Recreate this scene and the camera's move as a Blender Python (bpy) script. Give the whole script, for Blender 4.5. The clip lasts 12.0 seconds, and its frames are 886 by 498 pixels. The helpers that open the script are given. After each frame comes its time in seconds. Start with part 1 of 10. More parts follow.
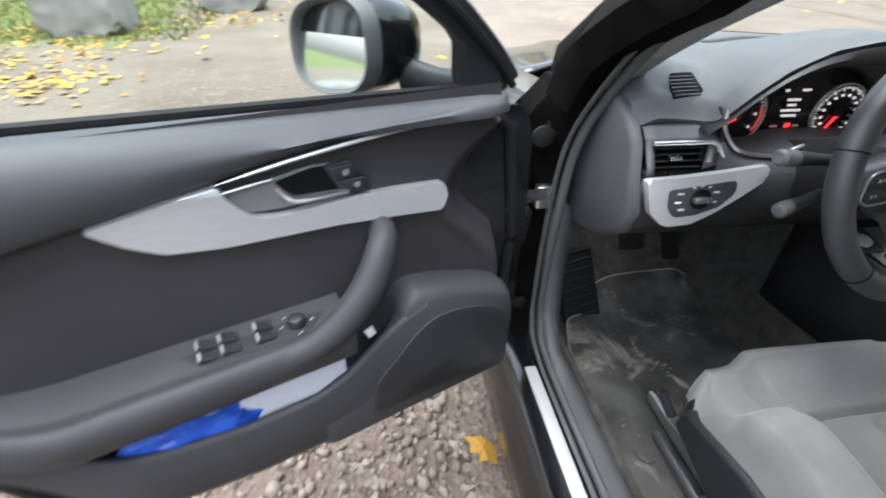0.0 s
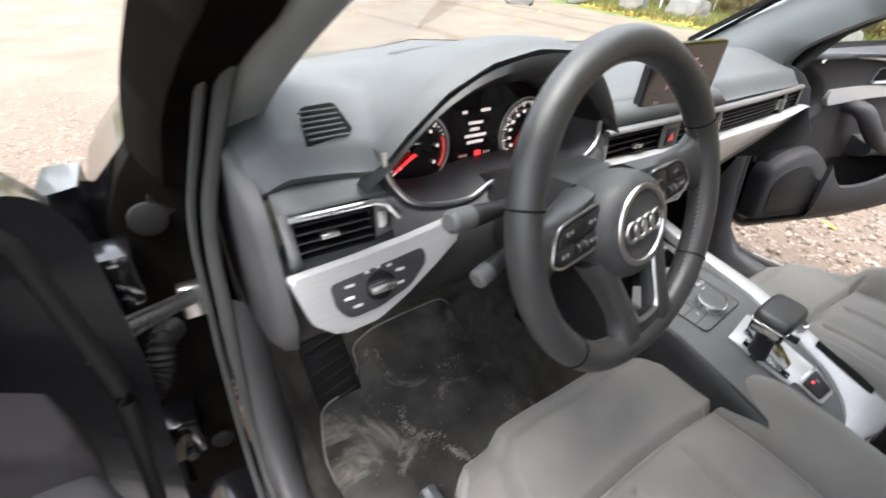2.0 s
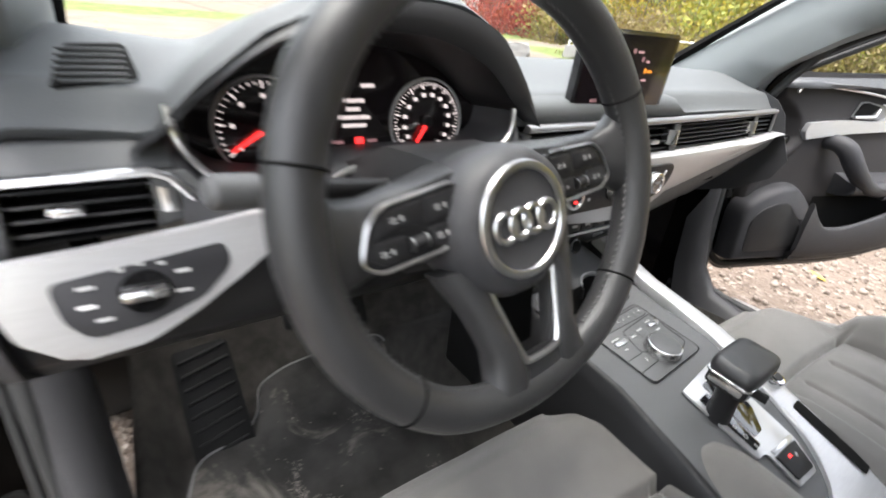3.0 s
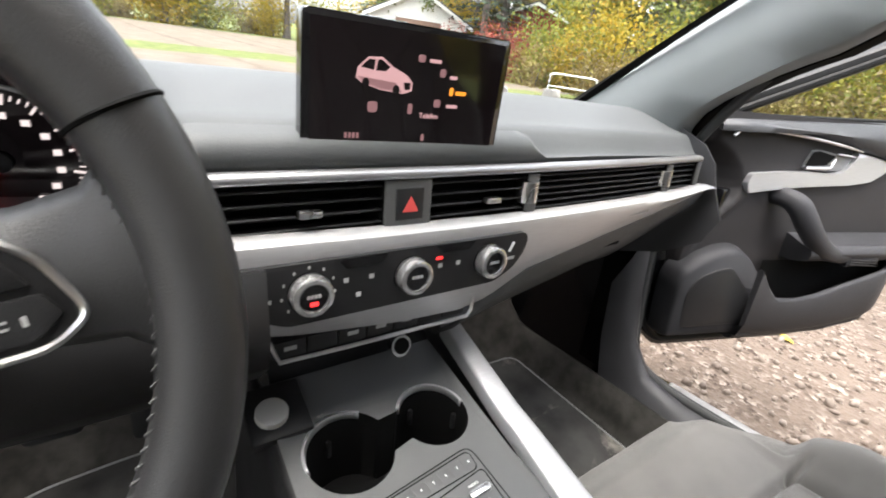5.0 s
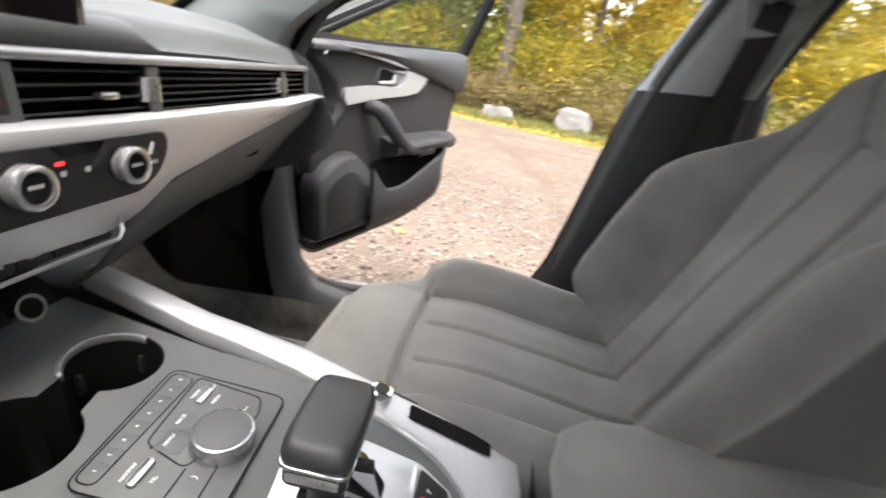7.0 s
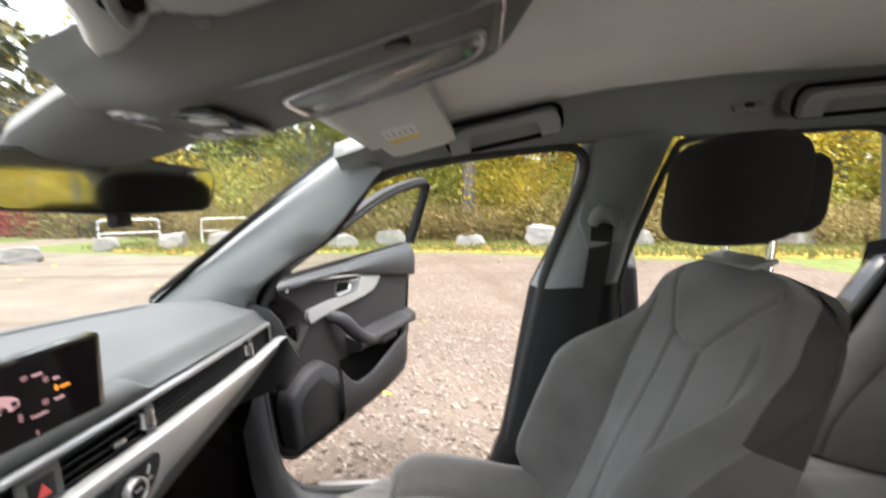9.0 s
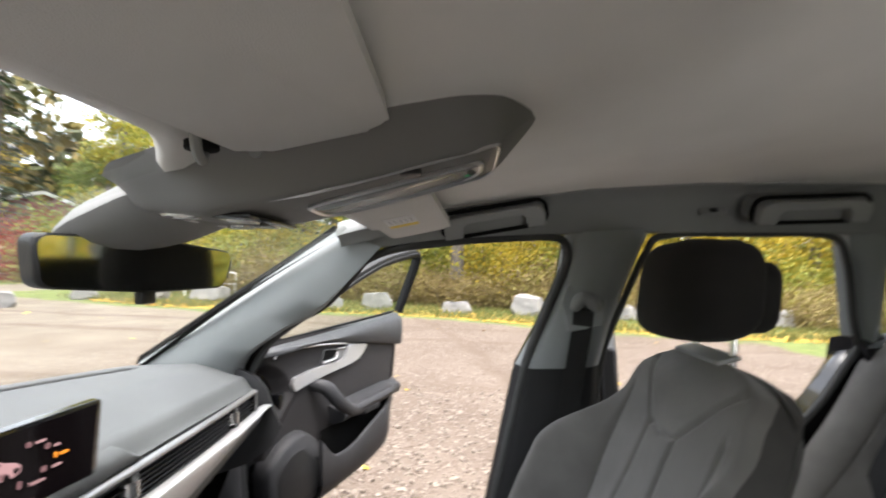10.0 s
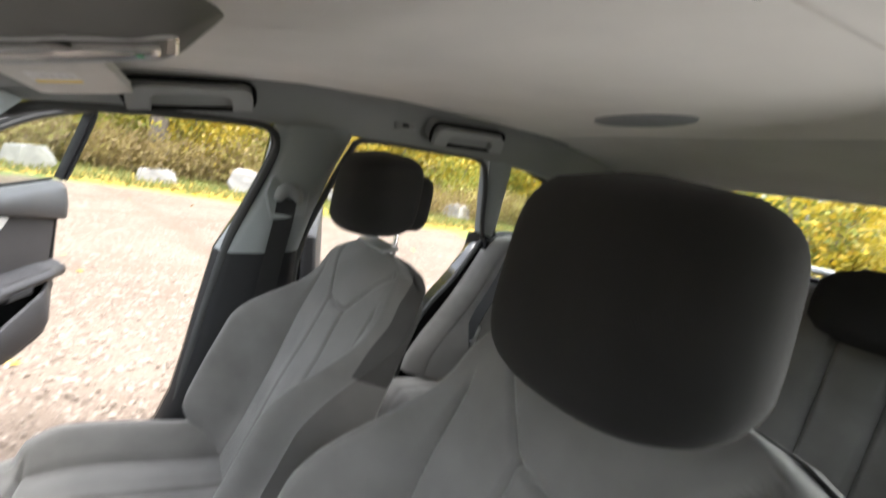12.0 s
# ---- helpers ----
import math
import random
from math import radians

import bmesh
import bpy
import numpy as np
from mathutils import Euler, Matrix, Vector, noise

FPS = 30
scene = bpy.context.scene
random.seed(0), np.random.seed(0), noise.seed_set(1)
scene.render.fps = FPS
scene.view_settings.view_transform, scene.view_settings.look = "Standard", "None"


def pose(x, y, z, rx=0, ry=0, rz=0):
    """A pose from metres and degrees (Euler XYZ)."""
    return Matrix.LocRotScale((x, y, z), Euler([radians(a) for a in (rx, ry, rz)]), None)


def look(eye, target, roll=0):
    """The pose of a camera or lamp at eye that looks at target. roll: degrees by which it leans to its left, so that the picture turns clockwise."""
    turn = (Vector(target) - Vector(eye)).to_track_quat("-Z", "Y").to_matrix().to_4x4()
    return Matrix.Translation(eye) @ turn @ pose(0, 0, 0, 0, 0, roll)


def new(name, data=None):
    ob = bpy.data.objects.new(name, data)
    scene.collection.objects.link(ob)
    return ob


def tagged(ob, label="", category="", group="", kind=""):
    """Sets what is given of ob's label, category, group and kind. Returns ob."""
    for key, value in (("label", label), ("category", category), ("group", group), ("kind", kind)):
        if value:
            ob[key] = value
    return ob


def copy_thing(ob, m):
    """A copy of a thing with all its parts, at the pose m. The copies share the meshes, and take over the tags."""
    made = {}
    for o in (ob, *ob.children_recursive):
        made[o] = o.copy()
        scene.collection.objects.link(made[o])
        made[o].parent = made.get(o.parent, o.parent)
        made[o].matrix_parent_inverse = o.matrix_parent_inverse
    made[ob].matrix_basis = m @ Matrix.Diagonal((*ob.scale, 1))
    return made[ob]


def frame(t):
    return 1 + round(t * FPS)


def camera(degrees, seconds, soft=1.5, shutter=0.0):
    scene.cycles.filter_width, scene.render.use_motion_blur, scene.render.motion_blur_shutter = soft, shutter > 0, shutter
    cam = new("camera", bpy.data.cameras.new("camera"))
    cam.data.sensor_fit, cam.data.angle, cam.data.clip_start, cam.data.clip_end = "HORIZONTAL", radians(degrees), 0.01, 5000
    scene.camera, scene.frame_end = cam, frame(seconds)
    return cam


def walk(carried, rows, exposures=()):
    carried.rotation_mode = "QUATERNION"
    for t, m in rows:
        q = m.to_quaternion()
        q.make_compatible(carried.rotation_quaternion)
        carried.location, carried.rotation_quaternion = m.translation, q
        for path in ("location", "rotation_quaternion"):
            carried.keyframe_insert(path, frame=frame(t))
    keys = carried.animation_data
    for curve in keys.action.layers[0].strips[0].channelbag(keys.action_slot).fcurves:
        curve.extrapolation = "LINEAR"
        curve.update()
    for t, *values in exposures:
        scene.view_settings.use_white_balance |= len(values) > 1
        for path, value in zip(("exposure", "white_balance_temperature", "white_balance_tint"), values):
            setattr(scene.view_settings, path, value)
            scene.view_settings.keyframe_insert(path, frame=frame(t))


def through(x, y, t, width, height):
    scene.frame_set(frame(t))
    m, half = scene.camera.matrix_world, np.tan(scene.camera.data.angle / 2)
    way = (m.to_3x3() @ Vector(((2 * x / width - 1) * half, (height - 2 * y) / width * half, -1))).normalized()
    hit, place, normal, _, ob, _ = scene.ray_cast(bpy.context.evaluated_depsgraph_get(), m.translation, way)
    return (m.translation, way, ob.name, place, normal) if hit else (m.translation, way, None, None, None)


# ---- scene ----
cam = camera(90.3, 12.0, soft=1.8, shutter=0.5)
PATH = [
    (0, (-1.068, -0.43, 1.194), (-0.863, 1.148, -0.017), 1.1),
    (0.5, (-1.039, -0.318, 1.184), (-0.556, 1.202, -0.023), 2.3),
    (1, (-0.985, -0.281, 1.184), (-0.28, 1.156, -0.015), 2.9),
    (1.5, (-0.891, -0.265, 1.176), (-0.026, 1.103, 0.002), 3.5),
    (2, (-0.758, -0.219, 1.152), (0.213, 1.105, 0.01), 4.8),
    (2.5, (-0.689, -0.221, 1.134), (0.354, 1.101, 0.054), 6.6),
    (3, (-0.572, -0.221, 1.056), (0.457, 1.186, 0.076), 7.2),
    (3.5, (-0.413, -0.184, 0.984), (0.634, 1.289, 0.127), 8.8),
    (3.7, (-0.363, -0.181, 0.982), (0.656, 1.331, 0.161), 8.5),
    (5.3, (-0.194, -0.155, 1.041), (0.979, 1.23, 0.2), 9.0),
    (5.5, (-0.2, -0.16, 1.029), (1.047, 1.143, 0.165), 9.2),
    (6, (-0.219, -0.181, 0.983), (1.265, 0.83, 0.102), 9.9),
    (6.5, (-0.211, -0.18, 0.96), (1.509, 0.396, 0.118), 11.3),
    (7, (-0.268, -0.181, 0.973), (1.582, -0.048, 0.225), 11.3),
    (7.2, (-0.302, -0.191, 0.995), (1.57, -0.21, 0.291), 11.1),
    (8.8, (-0.396, -0.302, 1.201), (1.58, -0.223, 0.904), 1.2),
    (9, (-0.409, -0.305, 1.214), (1.573, -0.133, 1.008), 0.0),
    (9.5, (-0.428, -0.303, 1.24), (1.548, 0.005, 1.238), -0.7),
    (10, (-0.469, -0.298, 1.249), (1.525, -0.176, 1.335), 3.0),
    (10.5, (-0.488, -0.264, 1.261), (1.461, -0.676, 1.434), 8.6),
    (11, (-0.485, -0.254, 1.285), (1.287, -1.162, 1.468), 10.5),
    (11.5, (-0.505, -0.278, 1.296), (1.147, -1.403, 1.35), 10.3),
    (12, (-0.55, -0.328, 1.286), (1.119, -1.388, 0.986), 10.6),
]
EXPOSURES = [(0.0, 2.6, 6000, 8), (1.0, 2.8, 6250, 10), (2.0, 2.9, 6450, 10), (3.0, 3.05, 6500, 10), (3.5, 3.1, 6550, 10), (5.5, 2.85, 6650, 11), (7.0, 3.0, 6750, 12), (9.0, 2.88, 6600, 10), (9.6, 2.72, 6550, 10), (10.5, 2.95, 6600, 11), (11.5, 3.15, 6550, 9), (12.0, 3.3, 6500, 9)]
walk(cam, [(t, look(eye, target, roll)) for t, eye, target, roll in PATH], EXPOSURES)

# ---- build ----
# ---------- world and light: an overcast autumn day ----------
world = bpy.data.worlds.new("world")
scene.world = world
world.use_nodes = True
wn, wl = world.node_tree.nodes, world.node_tree.links
sky = wn.new("ShaderNodeTexSky")
sky.sky_type, sky.sun_disc = "NISHITA", False
sky.sun_elevation, sky.sun_rotation = radians(80), radians(250)
sky.air_density, sky.dust_density, sky.ozone_density = 1.0, 4.0, 1.0
pale = wn.new("ShaderNodeHueSaturation")
pale.inputs["Saturation"].default_value = 0.30
wl.new(sky.outputs[0], pale.inputs["Color"])
wl.new(pale.outputs[0], wn["Background"].inputs["Color"])
wn["Background"].inputs["Strength"].default_value = 0.15
sun_data = bpy.data.lights.new("sun", "SUN")
sun_data.energy, sun_data.angle, sun_data.color = 0.6, radians(50), (1.0, 0.96, 0.9)
sun = new("sun", sun_data)
sun.matrix_world = look((-3.0, -1.0, 20), (0, 0, 0))


# added fill lamp inside the driver's side rear window, standing in for sky light, aimed at the dash
lamp = bpy.data.lights.new("rear_window_fill", "AREA")
lamp.shape, lamp.size, lamp.size_y = "RECTANGLE", 0.50, 0.26
lamp.energy, lamp.color = 0.35, (1.0, 0.985, 0.96)
new("rear_window_fill", lamp).matrix_world = look((-0.62, -1.08, 1.10), (0.30, 0.20, 0.62))


# ---------- materials ----------
def material(name, color, rough=0.5, metal=0.0, vary=0.25, scale=6.0, grain=0.0, grain_scale=400.0, color2=None, coat=0.0, spec=0.5, sheen=0.0, stretch=None, wear=0.0):
    """Principled surface with two scales of variation: broad stains in colour and gloss, fine grain in the relief."""
    m = bpy.data.materials.new(name)
    m.use_nodes = True
    n, l = m.node_tree.nodes, m.node_tree.links
    b = n["Principled BSDF"]
    co = n.new("ShaderNodeTexCoord")
    src = co.outputs["Object"]
    if stretch:
        mp = n.new("ShaderNodeMapping")
        mp.inputs["Scale"].default_value = stretch
        l.new(src, mp.inputs["Vector"])
        src = mp.outputs["Vector"]
    big = n.new("ShaderNodeTexNoise")
    big.inputs["Scale"].default_value, big.inputs["Detail"].default_value = scale, 5.0
    l.new(src, big.inputs["Vector"])
    fine = n.new("ShaderNodeTexNoise")
    fine.inputs["Scale"].default_value, fine.inputs["Detail"].default_value = grain_scale, 2.0
    l.new(src, fine.inputs["Vector"])
    c2 = color2 or tuple(min(1.0, c * (1 + vary)) for c in color)
    c1 = color if color2 else tuple(c * (1 - vary) for c in color)
    mix = n.new("ShaderNodeMix")
    mix.data_type = "RGBA"
    mix.inputs["A"].default_value, mix.inputs["B"].default_value = (*c1, 1), (*c2, 1)
    ramp = n.new("ShaderNodeMapRange")
    ramp.inputs["From Min"].default_value, ramp.inputs["From Max"].default_value = 0.32, 0.68
    l.new(big.outputs["Fac"], ramp.inputs["Value"])
    l.new(ramp.outputs[0], mix.inputs["Factor"])
    l.new(mix.outputs["Result"], b.inputs["Base Color"])
    rr = n.new("ShaderNodeMapRange")
    rr.inputs["To Min"].default_value, rr.inputs["To Max"].default_value = max(0.02, rough - 0.08 - wear), min(1.0, rough + 0.06 + wear)
    l.new(big.outputs["Fac"], rr.inputs["Value"])
    l.new(rr.outputs[0], b.inputs["Roughness"])
    b.inputs["Metallic"].default_value = metal
    b.inputs["Specular IOR Level"].default_value = spec
    b.inputs["Coat Weight"].default_value = coat
    b.inputs["Coat Roughness"].default_value = 0.04
    b.inputs["Sheen Weight"].default_value = sheen
    if grain:
        bump = n.new("ShaderNodeBump")
        bump.inputs["Strength"].default_value, bump.inputs["Distance"].default_value = grain, 0.001
        l.new(fine.outputs["Fac"], bump.inputs["Height"])
        l.new(bump.outputs[0], b.inputs["Normal"])
    return m


def weave(name, color, color2, scale=2000.0, sheen=0.25):
    """Woven seat cloth: fine crossed ribs with slightly mottled colour."""
    m = material(name, color, 0.92, vary=0.2, scale=9.0, sheen=sheen, spec=0.25, color2=color2)
    n, l = m.node_tree.nodes, m.node_tree.links
    co = n.new("ShaderNodeTexCoord")
    hs = []
    for axis in ("X", "Y"):
        w = n.new("ShaderNodeTexWave")
        w.bands_direction = axis
        w.inputs["Scale"].default_value, w.inputs["Distortion"].default_value = scale / 6.28, 0.6
        l.new(co.outputs["Object"], w.inputs["Vector"])
        hs.append(w)
    add = n.new("ShaderNodeMath")
    add.operation = "ADD"
    l.new(hs[0].outputs["Fac"], add.inputs[0]), l.new(hs[1].outputs["Fac"], add.inputs[1])
    bump = n.new("ShaderNodeBump")
    bump.inputs["Strength"].default_value, bump.inputs["Distance"].default_value = 0.22, 0.0006
    l.new(add.outputs[0], bump.inputs["Height"])
    l.new(bump.outputs[0], n["Principled BSDF"].inputs["Normal"])
    return m


def glow(name, color, strength):
    m = bpy.data.materials.new(name)
    m.use_nodes = True
    b = m.node_tree.nodes["Principled BSDF"]
    b.inputs["Base Color"].default_value = (*[c * 0.3 for c in color], 1)
    b.inputs["Emission Color"].default_value, b.inputs["Emission Strength"].default_value = (*color, 1), strength
    return m


def glass(name, tint, rough=0.0):
    m = bpy.data.materials.new(name)
    m.use_nodes = True
    n, l = m.node_tree.nodes, m.node_tree.links
    clear, gloss, mix, lw, pw = n.new("ShaderNodeBsdfTransparent"), n.new("ShaderNodeBsdfGlossy"), n.new("ShaderNodeMixShader"), n.new("ShaderNodeLayerWeight"), n.new("ShaderNodeMath")
    clear.inputs["Color"].default_value = (*tint, 1)
    gloss.inputs["Roughness"].default_value = 0.01
    lw.inputs["Blend"].default_value = 0.5
    pw.operation, pw.inputs[1].default_value = "POWER", 5.0
    add = n.new("ShaderNodeMath")
    add.operation, add.inputs[1].default_value, add.inputs[2].default_value = "MULTIPLY_ADD", 0.6, 0.04
    l.new(lw.outputs["Facing"], pw.inputs[0]), l.new(pw.outputs[0], add.inputs[0])
    l.new(add.outputs[0], mix.inputs[0]), l.new(clear.outputs[0], mix.inputs[1]), l.new(gloss.outputs[0], mix.inputs[2])
    l.new(mix.outputs[0], n["Material Output"].inputs["Surface"])
    return m


SOFT = material("soft_grained_plastic", (0.092, 0.093, 0.094), 0.50, vary=0.12, grain=0.35, grain_scale=900, spec=0.35)
PAD = material("dash_top_soft_skin", (0.074, 0.078, 0.081), 0.56, vary=0.12, grain=0.4, grain_scale=800, spec=0.32)
TRIM = material("dark_door_trim", (0.032, 0.032, 0.035), 0.55, vary=0.12, grain=0.4, grain_scale=900, spec=0.28)
VINYL = material("door_insert_vinyl", (0.031, 0.029, 0.030), 0.62, vary=0.14, grain=0.5, grain_scale=700, spec=0.25)
HARD = material("hard_black_plastic", (0.017, 0.017, 0.018), 0.42, vary=0.2, grain=0.3, grain_scale=1000, spec=0.28)
# for matt black parts, and as painted shade inside hollows and openings
BLACK = material("matt_black_and_shade", (0.006, 0.006, 0.006), 0.7, vary=0.2, spec=0.06)
GLOSSB = material("piano_black", (0.008, 0.008, 0.009), 0.12, vary=0.2, coat=0.6)
SILVER = material("brushed_aluminium_trim", (0.54, 0.54, 0.55), 0.42, metal=0.6, vary=0.04, scale=40, grain=0.06, grain_scale=300, stretch=(1, 14, 14))
PLATE = material("brushed_metal_plate", (0.52, 0.52, 0.52), 0.40, metal=0.8, vary=0.05, grain=0.05, grain_scale=500)
PLATE_DARK = material("satin_grey_keypad", (0.20, 0.20, 0.20), 0.45, metal=0.4, vary=0.06)
LINE = material("dull_satin_line", (0.34, 0.34, 0.35), 0.38, metal=0.8, vary=0.04)
KNOB = material("bright_knob_ring", (0.60, 0.60, 0.60), 0.22, metal=0.85, vary=0.03)
SATIN = material("satin_chrome", (0.62, 0.62, 0.62), 0.30, metal=1.0, vary=0.04)
CHROME = material("chrome", (0.80, 0.80, 0.80), 0.10, metal=1.0, vary=0.03)
CLOTH = weave("dark_grey_seat_cloth", (0.122, 0.117, 0.110), (0.168, 0.161, 0.152))
CLOTH2 = weave("black_headrest_cloth", (0.012, 0.0115, 0.0115), (0.020, 0.019, 0.019), sheen=0.03)
# the seat cloth again, darkened to paint the shade on the shoulders
SHADE_CLOTH = weave("shaded_backrest_side_cloth", (0.046, 0.044, 0.042), (0.064, 0.061, 0.058), sheen=0.05)
LEATHER = material("black_leather", (0.033, 0.033, 0.034), 0.36, vary=0.25, grain=0.3, grain_scale=1300, spec=0.5)
STITCH = material("grey_stitching", (0.10, 0.10, 0.10), 0.8)
CARPET = material("dark_carpet", (0.034, 0.032, 0.029), 0.95, vary=0.35, scale=30, grain=1.0, grain_scale=1500, sheen=0.05, spec=0.08)
HEADLINER = material("grey_headliner_cloth", (0.80, 0.775, 0.745), 0.95, vary=0.05, scale=4, grain=0.4, grain_scale=1300, spec=0.2)
PILLAR = material("grey_pillar_trim", (0.23, 0.245, 0.25), 0.62, vary=0.05, grain=0.25, grain_scale=1200)
RAIL_GREY = material("grey_roof_rail_trim", (0.22, 0.225, 0.225), 0.65, vary=0.06, grain=0.25, grain_scale=1200)
PILLAR_DARK = material("dark_grey_lower_pillar_trim", (0.022, 0.022, 0.023), 0.6, vary=0.12, grain=0.3, grain_scale=1000, spec=0.2)
JAMB = material("black_jamb_paint", (0.004, 0.0036, 0.0032), 0.62, vary=0.4, scale=14, spec=0.015)
PAINT = material("black_car_paint", (0.004, 0.004, 0.005), 0.22, vary=0.3, coat=0.35)
SEAL = material("grey_door_seal", (0.055, 0.056, 0.056), 0.6, vary=0.15, grain=0.2, grain_scale=900, spec=0.2)
RUBBER = material("rubber_seal", (0.009, 0.009, 0.009), 0.6, vary=0.2, spec=0.2)
RUBBER_MAT = material("dusty_rubber_mat", (0.040, 0.039, 0.037), 0.75, vary=0.5, scale=11, grain=0.6, grain_scale=500, spec=0.15)


def dusty(m, dust, scale):
    """Pale dried patches over a material's colour."""
    n, l = m.node_tree.nodes, m.node_tree.links
    b = n["Principled BSDF"]
    co, tex, ramp, mix = n.new("ShaderNodeTexCoord"), n.new("ShaderNodeTexNoise"), n.new("ShaderNodeValToRGB"), n.new("ShaderNodeMix")
    tex.inputs["Scale"].default_value, tex.inputs["Detail"].default_value, tex.inputs["Roughness"].default_value, tex.inputs["Distortion"].default_value = scale, 9.0, 0.68, 0.8
    ramp.color_ramp.elements[0].position, ramp.color_ramp.elements[1].position = 0.55, 0.74
    mix.data_type = "RGBA"
    mix.inputs["B"].default_value = (*dust, 1)
    l.new(co.outputs["Object"], tex.inputs["Vector"]), l.new(tex.outputs["Fac"], ramp.inputs["Fac"])
    l.new(ramp.outputs["Color"], mix.inputs["Factor"])
    if b.inputs["Base Color"].links:
        l.new(b.inputs["Base Color"].links[0].from_socket, mix.inputs["A"])
    l.new(mix.outputs["Result"], b.inputs["Base Color"])


DECK_GREY = material("console_top_plastic", (0.092, 0.094, 0.096), 0.46, vary=0.10, grain=0.35, grain_scale=900, spec=0.45)
dusty(RUBBER_MAT, (0.26, 0.24, 0.21), 7.0)
DOOR_TOP = material("door_belt_skin", (0.048, 0.050, 0.054), 0.50, vary=0.10, grain=0.35, grain_scale=900, spec=0.4)
VISOR_GREY = material("visor_vinyl", (0.60, 0.585, 0.56), 0.7, vary=0.05, grain=0.3, grain_scale=1000)
# dash plastic darkened for shade on its upright ends; also for other dark parts
DARK_AND_SHADED = material("dark_and_shaded_plastic", (0.048, 0.048, 0.051), 0.5, vary=0.12, grain=0.35, grain_scale=900, spec=0.35)
HANDLE_GREY = material("handle_plastic", (0.27, 0.275, 0.275), 0.5, vary=0.05, grain=0.2, grain_scale=1200)
CONSOLE_GREY = material("roof_console_plastic", (0.17, 0.168, 0.165), 0.6, vary=0.05, grain=0.25, grain_scale=1200)
DUST = material("dried_mud", (0.21, 0.19, 0.17), 0.95, vary=0.3, scale=60)
WHITE = material("white_print", (0.75, 0.75, 0.75), 0.6, vary=0.03)
GREYPRINT = material("grey_print", (0.42, 0.42, 0.42), 0.6, vary=0.03)
SCREEN = material("display_glass", (0.010, 0.007, 0.008), 0.10, vary=0.1, coat=0.3)
LIT_WHITE = glow("lit_white", (1.0, 0.86, 0.84), 0.138)
LIT_PINK = glow("lit_pink_grey", (0.62, 0.36, 0.37), 0.138)
LIT_DIMPINK = glow("lit_dim_pink", (0.35, 0.18, 0.19), 0.100)
LIT_AMBER = glow("lit_amber", (1.0, 0.33, 0.03), 0.175)
LIT_RED = glow("lit_red", (1.0, 0.03, 0.03), 0.400)
LIT_RED2 = glow("lit_dull_red", (0.8, 0.10, 0.09), 0.070)
LIT_GREEN = glow("lit_green", (0.1, 1.0, 0.4), 0.012)
RED_PLASTIC = material("red_marking", (0.55, 0.06, 0.05), 0.4)
PANE = glass("clear_glass", (0.93, 0.95, 0.93))
PANE_GREEN = glass("side_window_glass", (0.80, 0.86, 0.82))
MIRROR = material("mirror_glass", (0.86, 0.88, 0.88), 0.03, metal=1.0, vary=0.01)
TYRE = material("tyre_rubber", (0.014, 0.014, 0.014), 0.85, vary=0.3, grain=0.4)
ALLOY = material("alloy_wheel", (0.45, 0.45, 0.46), 0.3, metal=0.9, vary=0.05)

# ---------- building helpers ----------
# The car's own axes (x to its right, y ahead, z up) lean a little on the yard.
CAR = pose(0, -0.09, 0, -5.5)


def bm_new():
    return bmesh.new()


def thing(name, base=(0, 0, 0), label="", category="", group="", m=None, kind=""):
    """An empty at a thing's base. Its parts are drawn in car axes and hang from it."""
    ob = new(name)
    ob.empty_display_size = 0.05
    ob.matrix_basis = m if m is not None else CAR @ Matrix.Translation(base)
    ob["base"] = (0.0, 0.0, 0.0) if m is not None else tuple(float(v) for v in base)
    return tagged(ob, label, category, group, kind)


def part(name, bm, mat, parent, label="", angle=38, bevel=0.0, thick=0.0, subdiv=0, flat=False):
    """Links a bmesh as ONE mesh object under a thing or a part."""
    base = Vector(parent["base"])
    bmesh.ops.remove_doubles(bm, verts=bm.verts, dist=1e-5)
    bmesh.ops.recalc_face_normals(bm, faces=bm.faces)
    bmesh.ops.translate(bm, verts=bm.verts, vec=-base)
    me = bpy.data.meshes.new(name)
    bm.to_mesh(me)
    bm.free()
    me.materials.append(mat)
    if not flat:
        me.shade_smooth()
        me.set_sharp_from_angle(angle=radians(angle))
    ob = new(name, me)
    ob.parent = parent
    ob["base"] = tuple(base)
    if thick:
        md = ob.modifiers.new("thickness", "SOLIDIFY")
        md.thickness, md.offset = thick, -1
    if bevel:
        md = ob.modifiers.new("edge", "BEVEL")
        md.width, md.segments, md.limit_method, md.angle_limit = bevel, 2, "ANGLE", radians(40)
    if subdiv:
        md = ob.modifiers.new("smooth", "SUBSURF")
        md.levels = md.render_levels = subdiv
    if label:
        ob["label"] = label
    return ob


def add_box(bm, c, s, rot=None, bevel=0.0, seg=2):
    geo = bmesh.ops.create_cube(bm, size=1.0)
    vs = geo["verts"]
    for v in vs:
        v.co = Vector((v.co.x * s[0], v.co.y * s[1], v.co.z * s[2]))
    if bevel:
        es = list({e for v in vs for e in v.link_edges})
        r = bmesh.ops.bevel(bm, geom=es, offset=bevel, segments=seg, profile=0.5, affect="EDGES")
        vs = list({v for f in r["faces"] for v in f.verts} | {v for v in vs if v.is_valid})
    m = Matrix.Translation(c)
    if rot is not None:
        m = m @ (rot if isinstance(rot, Matrix) else Euler([radians(a) for a in rot]).to_matrix().to_4x4())
    bmesh.ops.transform(bm, matrix=m, verts=vs)
    return vs


